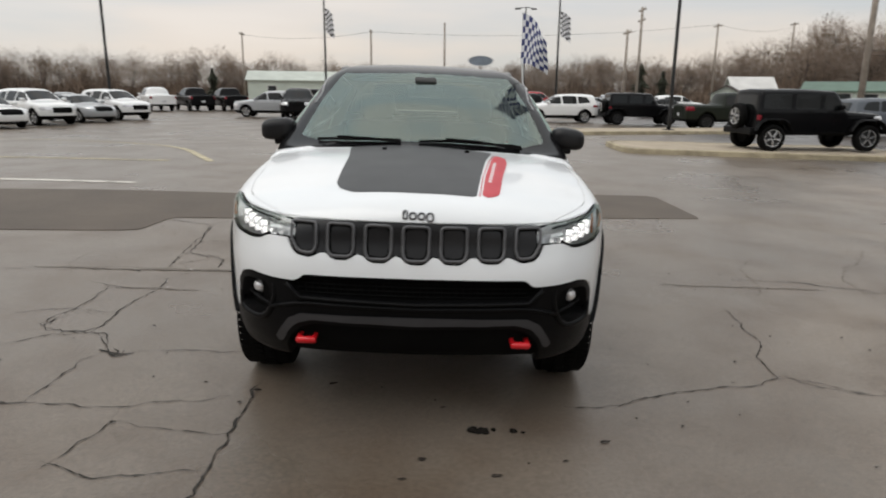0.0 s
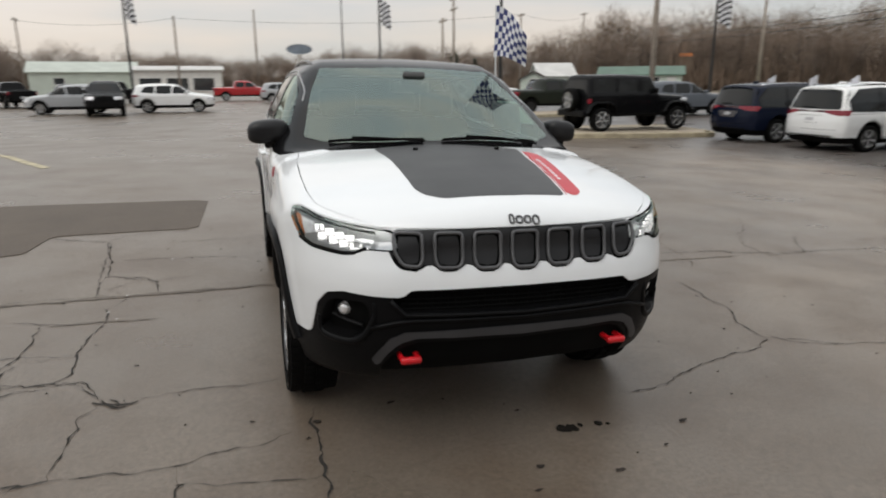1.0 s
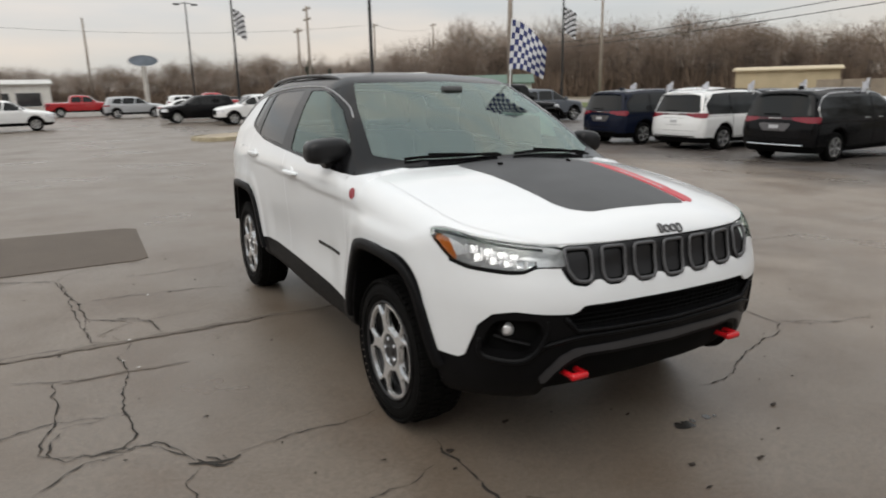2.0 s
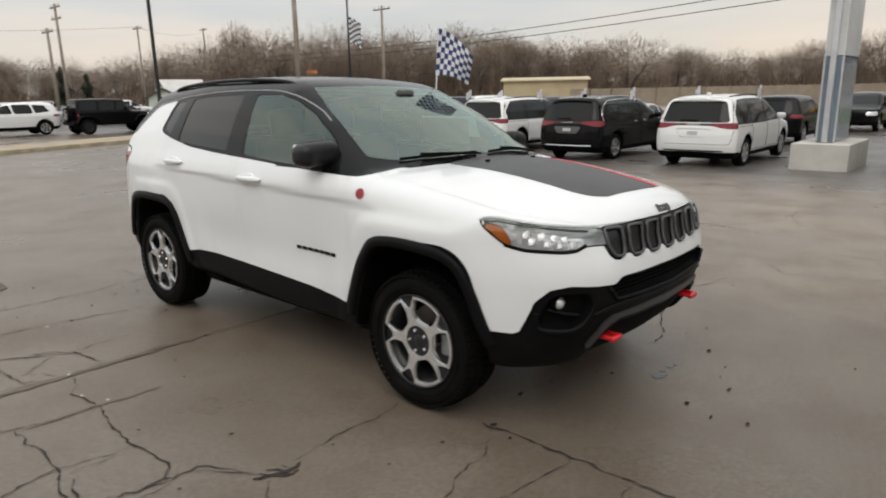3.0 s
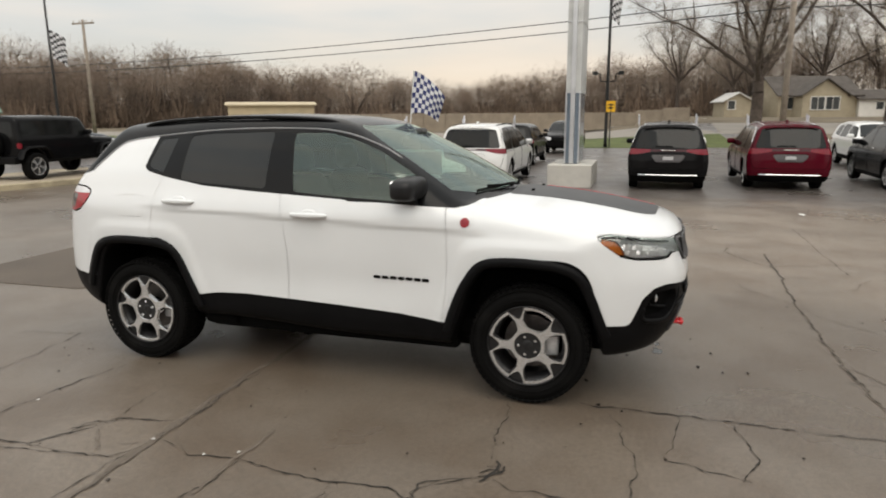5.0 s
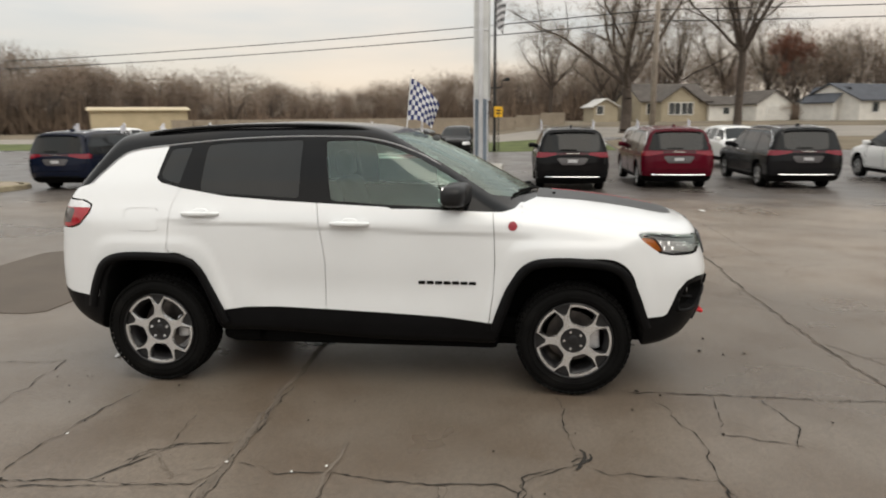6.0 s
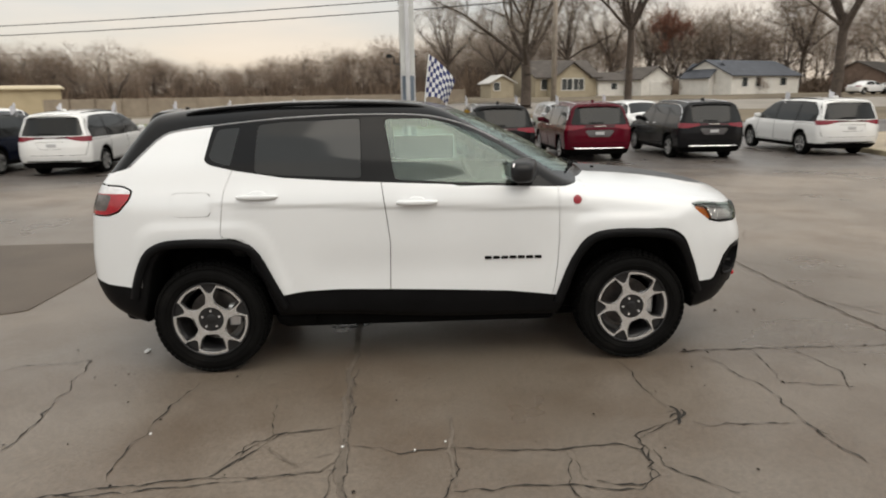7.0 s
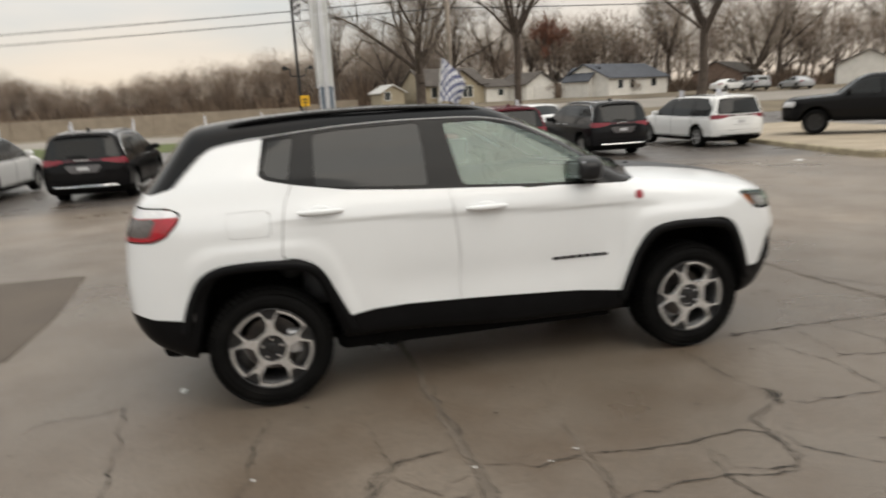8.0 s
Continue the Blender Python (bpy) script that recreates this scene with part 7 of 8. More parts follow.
WIRE = material("cable_black", (0.03, 0.03, 0.03), rough=0.7, vary=0.2, scale=3.0)
BLUE_CLOTH = material("blue_check_cloth", (0.040, 0.050, 0.155), rough=0.85, vary=0.12, scale=25.0)
WHITE_CLOTH = material("white_check_cloth", (0.70, 0.70, 0.72), rough=0.85, vary=0.06, scale=25.0)
BLACK_CLOTH = material("black_check_cloth", (0.018, 0.018, 0.02), rough=0.85, vary=0.15, scale=25.0)


def check_flag(parent, corner, along, down, cells, dark, sway, droop=0.28, narrow=0.0):
    """A chequered flag from single squares of cloth, dark and white ones as two parts."""
    nx, nz = cells
    corner, along, down = Vector(corner), Vector(along), Vector(down)
    side = along.cross(down).normalized()

    def at(i, j):
        u, v = i / nx, j / nz
        return corner + along * u * (1 - 0.10 * v) + down * (v * (1 - narrow * u) + droop * u ** 1.6) + side * sway * u * math.sin(5.5 * u + 2.2 * v)
    for name, mat, odd in (("dark_cloth", dark, 0), ("white_cloth", WHITE_CLOTH, 1)):
        V, F = [], []
        for i in range(nx):
            for j in range(nz):
                if (i + j) % 2 == odd:
                    for a in range(2):
                        for b in range(2):
                            k = len(V)
                            V += [at(i + a / 2, j + b / 2), at(i + a / 2 + 0.5, j + b / 2), at(i + a / 2 + 0.5, j + b / 2 + 0.5), at(i + a / 2, j + b / 2 + 0.5)]
                            F.append((k, k + 1, k + 2, k + 3))
        ob = new(name, to_mesh(name, V, F, mat))
        ob.parent = parent


wf = thing("window_flag", "blue and white chequered flag clipped to the white SUV", "flag")
part("flag_stick", tube([(0.735, -0.06, 1.47), (0.71, -0.06, 1.56), (0.690, -0.11, 2.01)], 0.006, 8), PAINTS["white"], wf)
part("clip", box((0.70, -0.085, 1.44), (0.745, -0.035, 1.52), 0.006), PAINTS["white"], wf)
check_flag(wf, (0.690, -0.11, 2.005), (0.15, -0.225, -0.01), (0, 0.035, -0.335), (9, 8), BLUE_CLOTH, 0.03, 0.58, 0.40)


def light_pole(x, y, tall, label, pennant=0, up=0.0, r=0.10, bracket=False):
    base = lot_height(x, y) + up
    p = thing("street_lamp", label, "lamp post", pose(x, y, base))
    part("pole", tube([(0, 0, 0), (0, 0, 0.5), (0, 0, tall * 0.5), (0, 0, tall)], [r * 1.2, r, r * 0.85, r * 0.65], 10), BLACK_POLE, p, smooth=True)
    part("foot_plate", box((-0.22, -0.22, 0), (0.22, 0.22, 0.04), 0.01), BLACK_POLE, p)
    part("arm", tube([(-0.9, 0, tall - 0.1), (0, 0, tall + 0.05), (0.9, 0, tall - 0.1)], 0.04, 6), BLACK_POLE, p)
    for s in (-1, 1):
        part("lamp_head", box((s * 0.9 - 0.3, -0.18, tall - 0.2), (s * 0.9 + 0.3, 0.18, tall - 0.05), 0.04), BLACK_POLE, p)
    if bracket:
        for s in (-1, 1):
            part("bracket", tube([(0, 0, bracket - 0.45), (0, s * 0.45, bracket - 0.40), (0, s * 0.45, bracket), (0, s * 0.75, bracket + 0.05)], 0.045, 6), BLACK_POLE, p)
            part("flood_lamp", box((-0.14, s * 0.75 - 0.16, bracket - 0.05), (0.14, s * 0.75 + 0.16, bracket + 0.16), 0.03), BLACK_POLE, p)
    if pennant:
        fl = new("pennant")
        fl.parent = p
        tagged(fl, "black and white chequered pennant")
        check_flag(fl, (0.1, 0, pennant), (0.7, -0.55, 0), (0.05, -0.05, -1.9), (5, 10), BLACK_CLOTH, 0.12)
    return p


light_pole(11.1, 26.0, 14.0, "tall black lamp post on the island", 0, 0.14, 0.085)
light_pole(32.5, 37.7, 10.5, "tall black lamp post with a chequered pennant", 7.7)
light_pole(36.6, 0.4, 13.0, "black lamp post with floodlights and a yellow sign", 9.3, 0.0, 0.10, 4.3)
light_pole(-8.9, 52.0, 9.6, "distant lamp post with a chequered pennant", 8.3)
light_pole(10.2, 50.3, 9.6, "distant lamp post with a chequered pennant", 8.1)
light_pole(10.4, 72.0, 11.0, "distant lamp post behind the rows")
light_pole(-21.3, 40.0, 13.5, "lamp post with a chequered pennant by the row", 12.8)
sign = thing("road_sign", "square yellow sign with plain marks on a post", "sign", pose(36.3, 0.15, lot_height(36.3, 0.15)))
part("post", tube([(0, 0, 0), (0, 0, 2.6)], 0.035, 6), BLACK_POLE, sign)
part("panel", box((-0.02, -0.26, 2.10), (0.02, 0.26, 2.74), 0.01), YELLOW_SIGN, sign)
for z in (2.3, 2.48):
    part("mark_bar", box((-0.026, -0.15, z), (-0.021, 0.15, z + 0.07)), BLACK_POLE, sign)


def utility_pole(x, y, tall, r=0.16, arms=1):
    p = thing("utility_pole", "weathered wooden utility pole with a crossarm" if arms else "plain weathered wooden pole", "utility pole", on_lot(x, y))
    part("pole", tube([(0, 0, 0), (0, 0, tall * 0.5), (0, 0, tall)], [r, r * 0.85, r * 0.65], 9), WOOD_POLE, p, smooth=True)
    for k in range(arms):
        z = tall - 0.4 - k * 1.1
        part("crossarm", box((-0.06, -1.25, z), (0.06, 1.25, z + 0.14), 0.01), WOOD_POLE, p)
        for yy in (-1.1, -0.4, 0.4, 1.1):
            part("insulator", tube([(0, yy, z + 0.14), (0, yy, z + 0.34)], 0.05, 6), PLINTH, p)
    return p


utility_pole(40.7, -9.9, 12.5, 0.20, 1)
utility_pole(27.4, 37.6, 12.0, 0.22, 1)
utility_pole(46.4, 48.4, 10.6, 0.18, 1)
utility_pole(23.4, 71.8, 11.2, 0.18, 2)
utility_pole(19.4, 63.0, 8.0, 0.16, 1)
utility_pole(62.0, 112.0, 14.0, 0.2, 1)
utility_pole(-8.0, 84.0, 9.5, 0.16, 1)
utility_pole(-28.0, 96.0, 10.0, 0.16, 1)
utility_pole(38.0, 86.0, 11.0, 0.16, 1)
utility_pole(2.0, 110.0, 13.0, 0.2, 1)


def wire(a, b, sag, r=0.030):
    a, b = Vector(a), Vector(b)
    pts = [a.lerp(b, i / 16) - Vector((0, 0, sag * 4 * (i / 16) * (1 - i / 16))) for i in range(17)]
    w = thing("overhead_cable", "thin black overhead cable between the poles", "cable", group="overhead cables")
    part("strand", tube(pts, r, 4), WIRE, w)


for dz, dy in ((8.55, 0.0), (7.85, 0.3)):
    g = lot_height(40.7, -9.9)
    wire((40.7, -9.9 + dy, g + dz), (64.0, 96.0, dz - 0.5), 1.1)
    wire((40.7, -9.9 + dy, g + dz), (36.0, -80.0, dz + 2.2), 1.0)
wire((-28, 96, 9.4), (-8, 84, 9.0), 0.7, 0.014)
wire((-8, 84, 9.0), (38, 86, 10.6), 0.9, 0.014)
wire((38, 86, 10.6), (62, 112, 13.0), 0.8, 0.014)

pyl = thing("sign_pylon", "silver metal sign pylon with a blue panel on a concrete plinth", "pylon", pose(14.9, 0.05, lot_height(14.9, 0.05)))
part("plinth", box((-1.15, -0.60, -0.10), (1.10, 0.60, 0.62), 0.02), PLINTH, pyl, "pale concrete plinth")
part("column", box((-0.80, -0.06, 0.63), (-0.70, 0.06, 9.0), 0.012), PYLON, pyl, "pale brushed front column")
part("lower_panel", box((-0.70, -0.185, 0.63), (0.85, 0.185, 2.55), 0.012), PYLON_BLUE, pyl, "blue-grey glassy lower panel")
part("upper_panel", box((-0.70, -0.20, 2.58), (0.87, 0.20, 9.0), 0.012), PYLON_PALE, pyl, "pale upper panel")
for y in (-0.185, 0.185):
    part("corner_strip", box((-0.715, y - 0.02, 0.63), (-0.685, y + 0.02, 2.55), 0.006), PYLON, pyl)
for z in (2.55, 4.4):
    part("joint_band", box((-0.72, -0.21, z), (0.88, 0.21, z + 0.03), 0.005), PYLON, pyl)
oval = thing("oval_sign", "blue oval sign board on a pale post", "sign", pose(5.0, 65.3, lot_height(5.0, 65.3) - 1.7))
part("post", tube([(0, 0, 0), (0, 0, 6.2)], 0.22, 8), PLINTH, oval)
bm = revolve([(-0.2, 0.01), (-0.2, 1.0), (0.2, 1.0), (0.2, 0.01)], 28, "y", (0, 0, 0))
bmesh.ops.transform(bm, matrix=pose(0, 0, 6.6) @ Matrix.Diagonal((1.35, 1.0, 0.52, 1)), verts=bm.verts)
part("oval_board", bm, PYLON_BLUE, oval, "dark blue oval board")
bm = revolve([(-0.02, 0.93), (-0.02, 1.03), (0.02, 1.03), (0.02, 0.93)], 28, "y", (0, 0, 0), True)
bmesh.ops.transform(bm, matrix=pose(0, -0.21, 6.6) @ Matrix.Diagonal((1.33, 1.0, 0.52, 1)), verts=bm.verts)
part("oval_rim", bm, PAINTS["white"], oval, "white rim")

# ---- buildings ----
SIDING = {"cream": material("cream_siding", (0.36, 0.31, 0.225), rough=0.8, vary=0.08, scale=1.5), "white": material("white_siding", (0.68, 0.66, 0.62), rough=0.8, vary=0.07, scale=1.5),
          "tan": material("tan_cladding", (0.46, 0.38, 0.25), rough=0.8, vary=0.08, scale=0.6), "mint": material("pale_mint_metal", (0.52, 0.57, 0.50), rough=0.55, vary=0.07, scale=0.5), "stone": material("brown_brick_wall", (0.20, 0.14, 0.11), rough=0.85, vary=0.15, scale=2.0)}
ROOFS = {"grey": material("grey_shingles", (0.085, 0.074, 0.066), rough=0.9, vary=0.18, scale=1.2, fine=0.2, fine_scale=12.0), "blue": material("slate_blue_shingles", (0.070, 0.076, 0.090), rough=0.85, vary=0.12, scale=1.2, fine=0.2, fine_scale=12.0),
         "green": material("green_mansard", (0.095, 0.15, 0.115), rough=0.6, vary=0.12, scale=0.7), "mint": material("pale_mint_roof", (0.46, 0.49, 0.44), rough=0.6, vary=0.08, scale=0.6), "tan": material("tan_metal_roof", (0.50, 0.42, 0.29), rough=0.7, vary=0.08, scale=0.6), "white": material("pale_roof", (0.55, 0.54, 0.52), rough=0.8, vary=0.1, scale=0.6)}
PANE = material("dim_window_pane", (0.035, 0.040, 0.042), rough=0.08, spec=0.6, vary=0.2, scale=1.0)
TRIM = material("white_trim", (0.66, 0.65, 0.62), rough=0.7, vary=0.05, scale=4.0)


def house(x, y, turn, w, d, wall, rise, siding, roof, label, windows, chimney=False, ridge="x", doors=(), base=0.4):
    """A gabled building. Its front looks to local -y; windows are (x, z, w, h) on the front, doors (x, w, h)."""
    h = thing("house", label, "building", on_lot(x, y, turn))
    bm = box((-w / 2, -d / 2, -base), (w / 2, d / 2, wall))
    o = 0.35
    if ridge == "x":
        for s in (-1, 1):
            f = [bm.verts.new((s * w / 2, -d / 2, wall)), bm.verts.new((s * w / 2, d / 2, wall)), bm.verts.new((s * w / 2, 0, wall + rise))]
            bm.faces.new(f)
        slopes = [((-w / 2 - o, s * (d / 2 + o), wall - o * rise / (d / 2)), (w / 2 + o, s * (d / 2 + o), wall - o * rise / (d / 2)), (w / 2 + o, 0, wall + rise), (-w / 2 - o, 0, wall + rise)) for s in (-1, 1)]
    else:
        for s in (-1, 1):
            f = [bm.verts.new((-w / 2, s * d / 2, wall)), bm.verts.new((w / 2, s * d / 2, wall)), bm.verts.new((0, s * d / 2, wall + rise))]
            bm.faces.new(f)
        slopes = [((s * (w / 2 + o), -d / 2 - o, wall - o * rise / (w / 2)), (s * (w / 2 + o), d / 2 + o, wall - o * rise / (w / 2)), (0, d / 2 + o, wall + rise), (0, -d / 2 - o, wall + rise)) for s in (-1, 1)]
    part("wall", bm, SIDING[siding], h)
    for q in slopes:
        bm = bmesh.new()
        a = [bm.verts.new(Vector(p) + Vector((0, 0, 0.02))) for p in q]
        b = [bm.verts.new(Vector(p) + Vector((0, 0, 0.16))) for p in q]
        bm.faces.new(a), bm.faces.new(b[::-1])
        for k in range(4):
            bm.faces.new((a[k], b[k], b[(k + 1) % 4], a[(k + 1) % 4]))
        part("roof", bm, ROOFS[roof], h)
    for wx, wz, ww, wh in windows:
        win = new("window")
        win.parent = h
        part("pane", box((wx - ww / 2, -d / 2 - 0.03, wz), (wx + ww / 2, -d / 2 + 0.02, wz + wh)), PANE, win)
        for lo, hi in (((wx - ww / 2 - 0.09, -d / 2 - 0.07, wz - 0.09), (wx + ww / 2 + 0.09, -d / 2 + 0.01, wz)), ((wx - ww / 2 - 0.09, -d / 2 - 0.07, wz + wh), (wx + ww / 2 + 0.09, -d / 2 + 0.01, wz + wh + 0.09)),
                       ((wx - ww / 2 - 0.09, -d / 2 - 0.07, wz), (wx - ww / 2, -d / 2 + 0.01, wz + wh)), ((wx + ww / 2, -d / 2 - 0.07, wz), (wx + ww / 2 + 0.09, -d / 2 + 0.01, wz + wh))):
            part("frame", box(lo, hi), TRIM, win)
    for dx, dw, dh in doors:
        part("door", box((dx - dw / 2, -d / 2 - 0.05, 0.0), (dx + dw / 2, -d / 2 + 0.02, dh), 0.01), TRIM, h)
        if dw > 2:
            for k in range(4):
                part("door_panel", box((dx - dw / 2 + 0.05, -d / 2 - 0.075, 0.08 + k * dh / 4), (dx + dw / 2 - 0.05, -d / 2 - 0.052, (k + 0.86) * dh / 4), 0.01), SIDING["white"], h)
    if chimney:
        part("chimney", box((w * 0.1, 0.2, wall), (w * 0.1 + 0.6, 0.8, wall + rise + 0.9)), SIDING["stone"], h)
    return h


house(88.5, -20.4, -75, 9.5, 8.0, 2.6, 2.2, "cream", "grey", "cream bungalow with a grey roof and a gabled porch", [(-3.2, 1.0, 1.4, 1.3)])
porch = house(83.7, -21.1, -75, 5.0, 3.0, 2.6, 1.7, "cream", "grey", "gabled cream porch front of the bungalow", [(-1.2, 0.9, 0.7, 1.4), (-0.4, 0.9, 0.7, 1.4), (0.5, 0.9, 0.7, 1.4), (1.3, 0.9, 0.7, 1.4)], ridge="y")
house(87.3, -12.2, -80, 3.2, 5.0, 2.0, 0.9, "cream", "white", "low cream shed with a pale roof", [(-0.8, 1.0, 0.8, 1.0)], ridge="y")
house(87.3, -32.4, -70, 5.2, 6.5, 2.2, 1.5, "white", "grey", "white garage with a panelled door", [], ridge="y", doors=((0.2, 2.8, 1.9),))
house(88.5, -27.1, -70, 4.5, 5.0, 2.1, 1.0, "white", "grey", "small white outbuilding beside the garage", [(0.3, 0.9, 0.9, 0.8)])
house(84.9, -45.2, -62, 14.5, 8.0, 2.4, 1.9, "white", "blue", "long white house with a slate-blue roof", [(-4.6, 1.0, 1.1, 1.1), (-1.8, 1.0, 1.1, 1.1), (3.6, 1.1, 1.3, 1.0)], doors=((0.8, 0.95, 2.0),))
house(82.5, -39.4, -62, 4.0, 4.0, 2.3, 1.6, "white", "blue", "gabled white wing of the long house", [(0, 0.9, 1.0, 1.2)], ridge="y")
house(89.7, -67.2, -55, 11.0, 7.0, 2.5, 1.6, "stone", "grey", "low brown house with a grey roof", [(-3, 1.0, 1.2, 1.0), (2.5, 1.0, 1.2, 1.0)])
house(70.5, -74.4, -45, 10.0, 7.0, 2.5, 1.6, "white", "grey", "pale low house across the street", [(-2.6, 1.0, 1.2, 1.0), (2.2, 1.0, 1.2, 1.0)])
house(72.9, 45.4, -57, 10.6, 7.0, 3.0, 0.35, "tan", "tan", "low plain tan shed beyond the street", [])
house(46.4, 68.1, -35, 9.5, 6.0, 2.3, 0.9, "mint", "green", "low shop with a green roof beyond the lot", [(-3.4, 0.7, 1.6, 1.3), (-1.0, 0.7, 1.6, 1.3), (1.4, 0.7, 1.6, 1.3)], doors=((3.6, 1.0, 2.1),))
house(37.0, 78.6, -30, 3.4, 4.0, 1.9, 0.9, "mint", "grey", "small white gabled house beyond the rows", [(0, 0.9, 0.9, 1.0)], ridge="y")
house(42.0, 83.6, -10, 5.0, 5.0, 2.4, 1.6, "mint", "white", "small pale house with a light roof", [(0, 0.9, 0.9, 1.0)], ridge="x")
house(-21.6, 100.4, 9, 13.0, 8.0, 3.2, 1.3, "mint", "mint", "large pale mint metal shed with a low roof", [(-3, 1.6, 1.2, 0.8)])
house(-9.0, 95.0, 5, 11.0, 7.0, 3.3, 0.5, "white", "white", "low white showroom with a dark window front", [(-3.5, 0.7, 2.6, 1.6), (-0.2, 0.7, 2.6, 1.6), (3.1, 0.7, 2.6, 1.6)])
# two unseen blocks, added behind the camera to hold back low sky light
house(-29.0, -18.0, 90, 54.0, 12.0, 5.2, 0.5, "stone", "grey", "long plain brown block, unseen, added to cut low light and fill reflections", [])
house(-12.0, -22.5, 180, 27.0, 10.0, 5.0, 0.5, "stone", "grey", "plain brown block, unseen, added to cut low light from the front", [])
board = thing("fascia_board", "orange roadside sign board on posts", "sign", on_lot(66, 86, -30))
part("board", box((-0.9, -0.1, 5.2), (0.9, 0.1, 5.7), 0.02), material("orange_board", (0.62, 0.20, 0.06), rough=0.5, vary=0.1, scale=3.0), board)
for s in (-1, 1):
    part("post", tube([(s * 0.7, 0, 0), (s * 0.7, 0, 5.4)], 0.08, 6), WOOD_POLE, board)

# ---- fence ----
FENCE = material("grey_beige_fence", (0.27, 0.225, 0.175), rough=0.9, vary=0.12, scale=1.0, per_piece=0.1)
fence = thing("fence", "long grey-beige board fence beyond the street", "fence")
for k in range(17):
    y = -6 + k * 2.6
    x = 68 - 0.02 * (y - 14) ** 2 / 10
    g = lot_height(x, y)
    for b in range(10):
        part("fence_board", box((x - 0.03, y + 0.25 * b + 0.01, g - 0.1), (x + 0.03, y + 0.25 * b + 0.25, max(g + 1.2, 1.58) + 0.02 * ((b * 7 + k * 3) % 3)), 0.0), FENCE, fence)
    part("fence_post", box((x - 0.09, y - 0.08, g - 0.1), (x + 0.09, y + 0.02, max(g + 1.3, 1.68)), 0.01), FENCE, fence)

# ---- bare winter trees ----
BARK = material("grey_brown_bark", (0.078, 0.061, 0.050), rough=0.95, vary=0.25, scale=3.0, fine=0.2, fine_scale=40.0)
TWIG = material("brown_twigs", (0.225, 0.172, 0.135), rough=0.95, vary=0.2, scale=0.3, per_piece=0.15)
RED_TWIG = material("rusty_leaves", (0.165, 0.070, 0.045), rough=0.95, vary=0.2, scale=0.3, per_piece=0.35)
TAWNY = material("pale_tawny_twigs", (0.30, 0.25, 0.205), rough=0.95, vary=0.2, scale=0.3, per_piece=0.3)
NEEDLE = material("dark_conifer", (0.052, 0.056, 0.038), rough=0.95, vary=0.3, scale=0.6, per_piece=0.4)
SCRUB = material("brown_scrub", (0.142, 0.102, 0.074), rough=0.95, vary=0.3, scale=0.08, per_piece=0.35)


class Wood:
    def __init__(self):
        self.V, self.F = [], []

    def limb(self, a, b, ra, rb, sides):
        d = (b - a)
        if d.length < 1e-5:
            return
        d.normalize()
        s = d.cross(Vector((0.31, 0.87, 0.2))).normalized()
        u = s.cross(d)
        n = len(self.V)
        for p, r in ((a, ra), (b, rb)):
            for k in range(sides):
                t = 2 * math.pi * k / sides
                self.V.append(tuple(p + (s * math.cos(t) + u * math.sin(t)) * r))
        for k in range(sides):
            self.F.append((n + k, n + (k + 1) % sides, n + sides + (k + 1) % sides, n + sides + k))

    def blade(self, a, b, w, rnd):
        d = b - a
        s = d.cross(Vector((rnd.uniform(-1, 1), rnd.uniform(-1, 1), rnd.uniform(-1, 1)))).normalized() * w
        n = len(self.V)
        self.V += [tuple(a - s), tuple(a + s), tuple(b)]
        self.F.append((n, n + 1, n + 2))


def bare_tree(seed, tall, trunk, spread, levels, twigs, low=0.25, width=0.022):
    """Trunk and limbs, and a haze of twigs: two meshes."""
    rnd = random.Random(seed)
    wood, fine = Wood(), Wood()

    def grow(p, d, length, r, level):
        n = 3 if level < 2 else 2
        q = p
        for k in range(n):
            dd = (d + Vector((rnd.gauss(0, 0.13), rnd.gauss(0, 0.13), rnd.gauss(0.04, 0.08)))).normalized()
            e = q + dd * length / n
            wood.limb(q, e, r * (1 - 0.3 * k / n), r * (1 - 0.3 * (k + 1) / n), 7 if level == 0 else 5 if level == 1 else 3)
            if level >= 1 and k and level < levels:
                side = (dd + Vector((rnd.uniform(-1, 1), rnd.uniform(-1, 1), rnd.uniform(-0.2, 0.5))) * 0.9).normalized()
                grow(e, side, length * rnd.uniform(0.45, 0.65), r * 0.5, level + 1)
            q, d = e, dd
        if level >= levels:
            for _ in range(twigs):
                t = rnd.random()
                b = p.lerp(q, t)
                tip = b + (d * rnd.uniform(0.2, 0.8) + Vector((rnd.gauss(0, 0.5), rnd.gauss(0, 0.5), rnd.gauss(0.15, 0.4)))) * tall * 0.055
                fine.blade(b, tip, width * rnd.uniform(0.6, 1.3), rnd)
                m = b.lerp(tip, 0.5)
                for _ in range(2):
                    fine.blade(m, m + (tip - b) * 0.5 + Vector((rnd.gauss(0, 1), rnd.gauss(0, 1), rnd.gauss(0.2, 0.8))) * tall * 0.022, width * 0.7, rnd)
            return
        for _ in range(rnd.randint(3, 4) if level == 0 else rnd.randint(2, 3)):
            a = rnd.uniform(0, 2 * math.pi)
            out = Vector((math.cos(a), math.sin(a), rnd.uniform(0.5, 1.3) / spread)).normalized()
            nd = (d * 0.55 + out * 0.75 * spread).normalized()
            grow(q, nd, length * rnd.uniform(0.62, 0.85) if level else tall * rnd.uniform(0.26, 0.36), r * rnd.uniform(0.45, 0.62), level + 1)

    grow(Vector((0, 0, -0.3)), Vector((0, 0, 1)), tall * low + 0.3, trunk, 0)
    return wood, fine


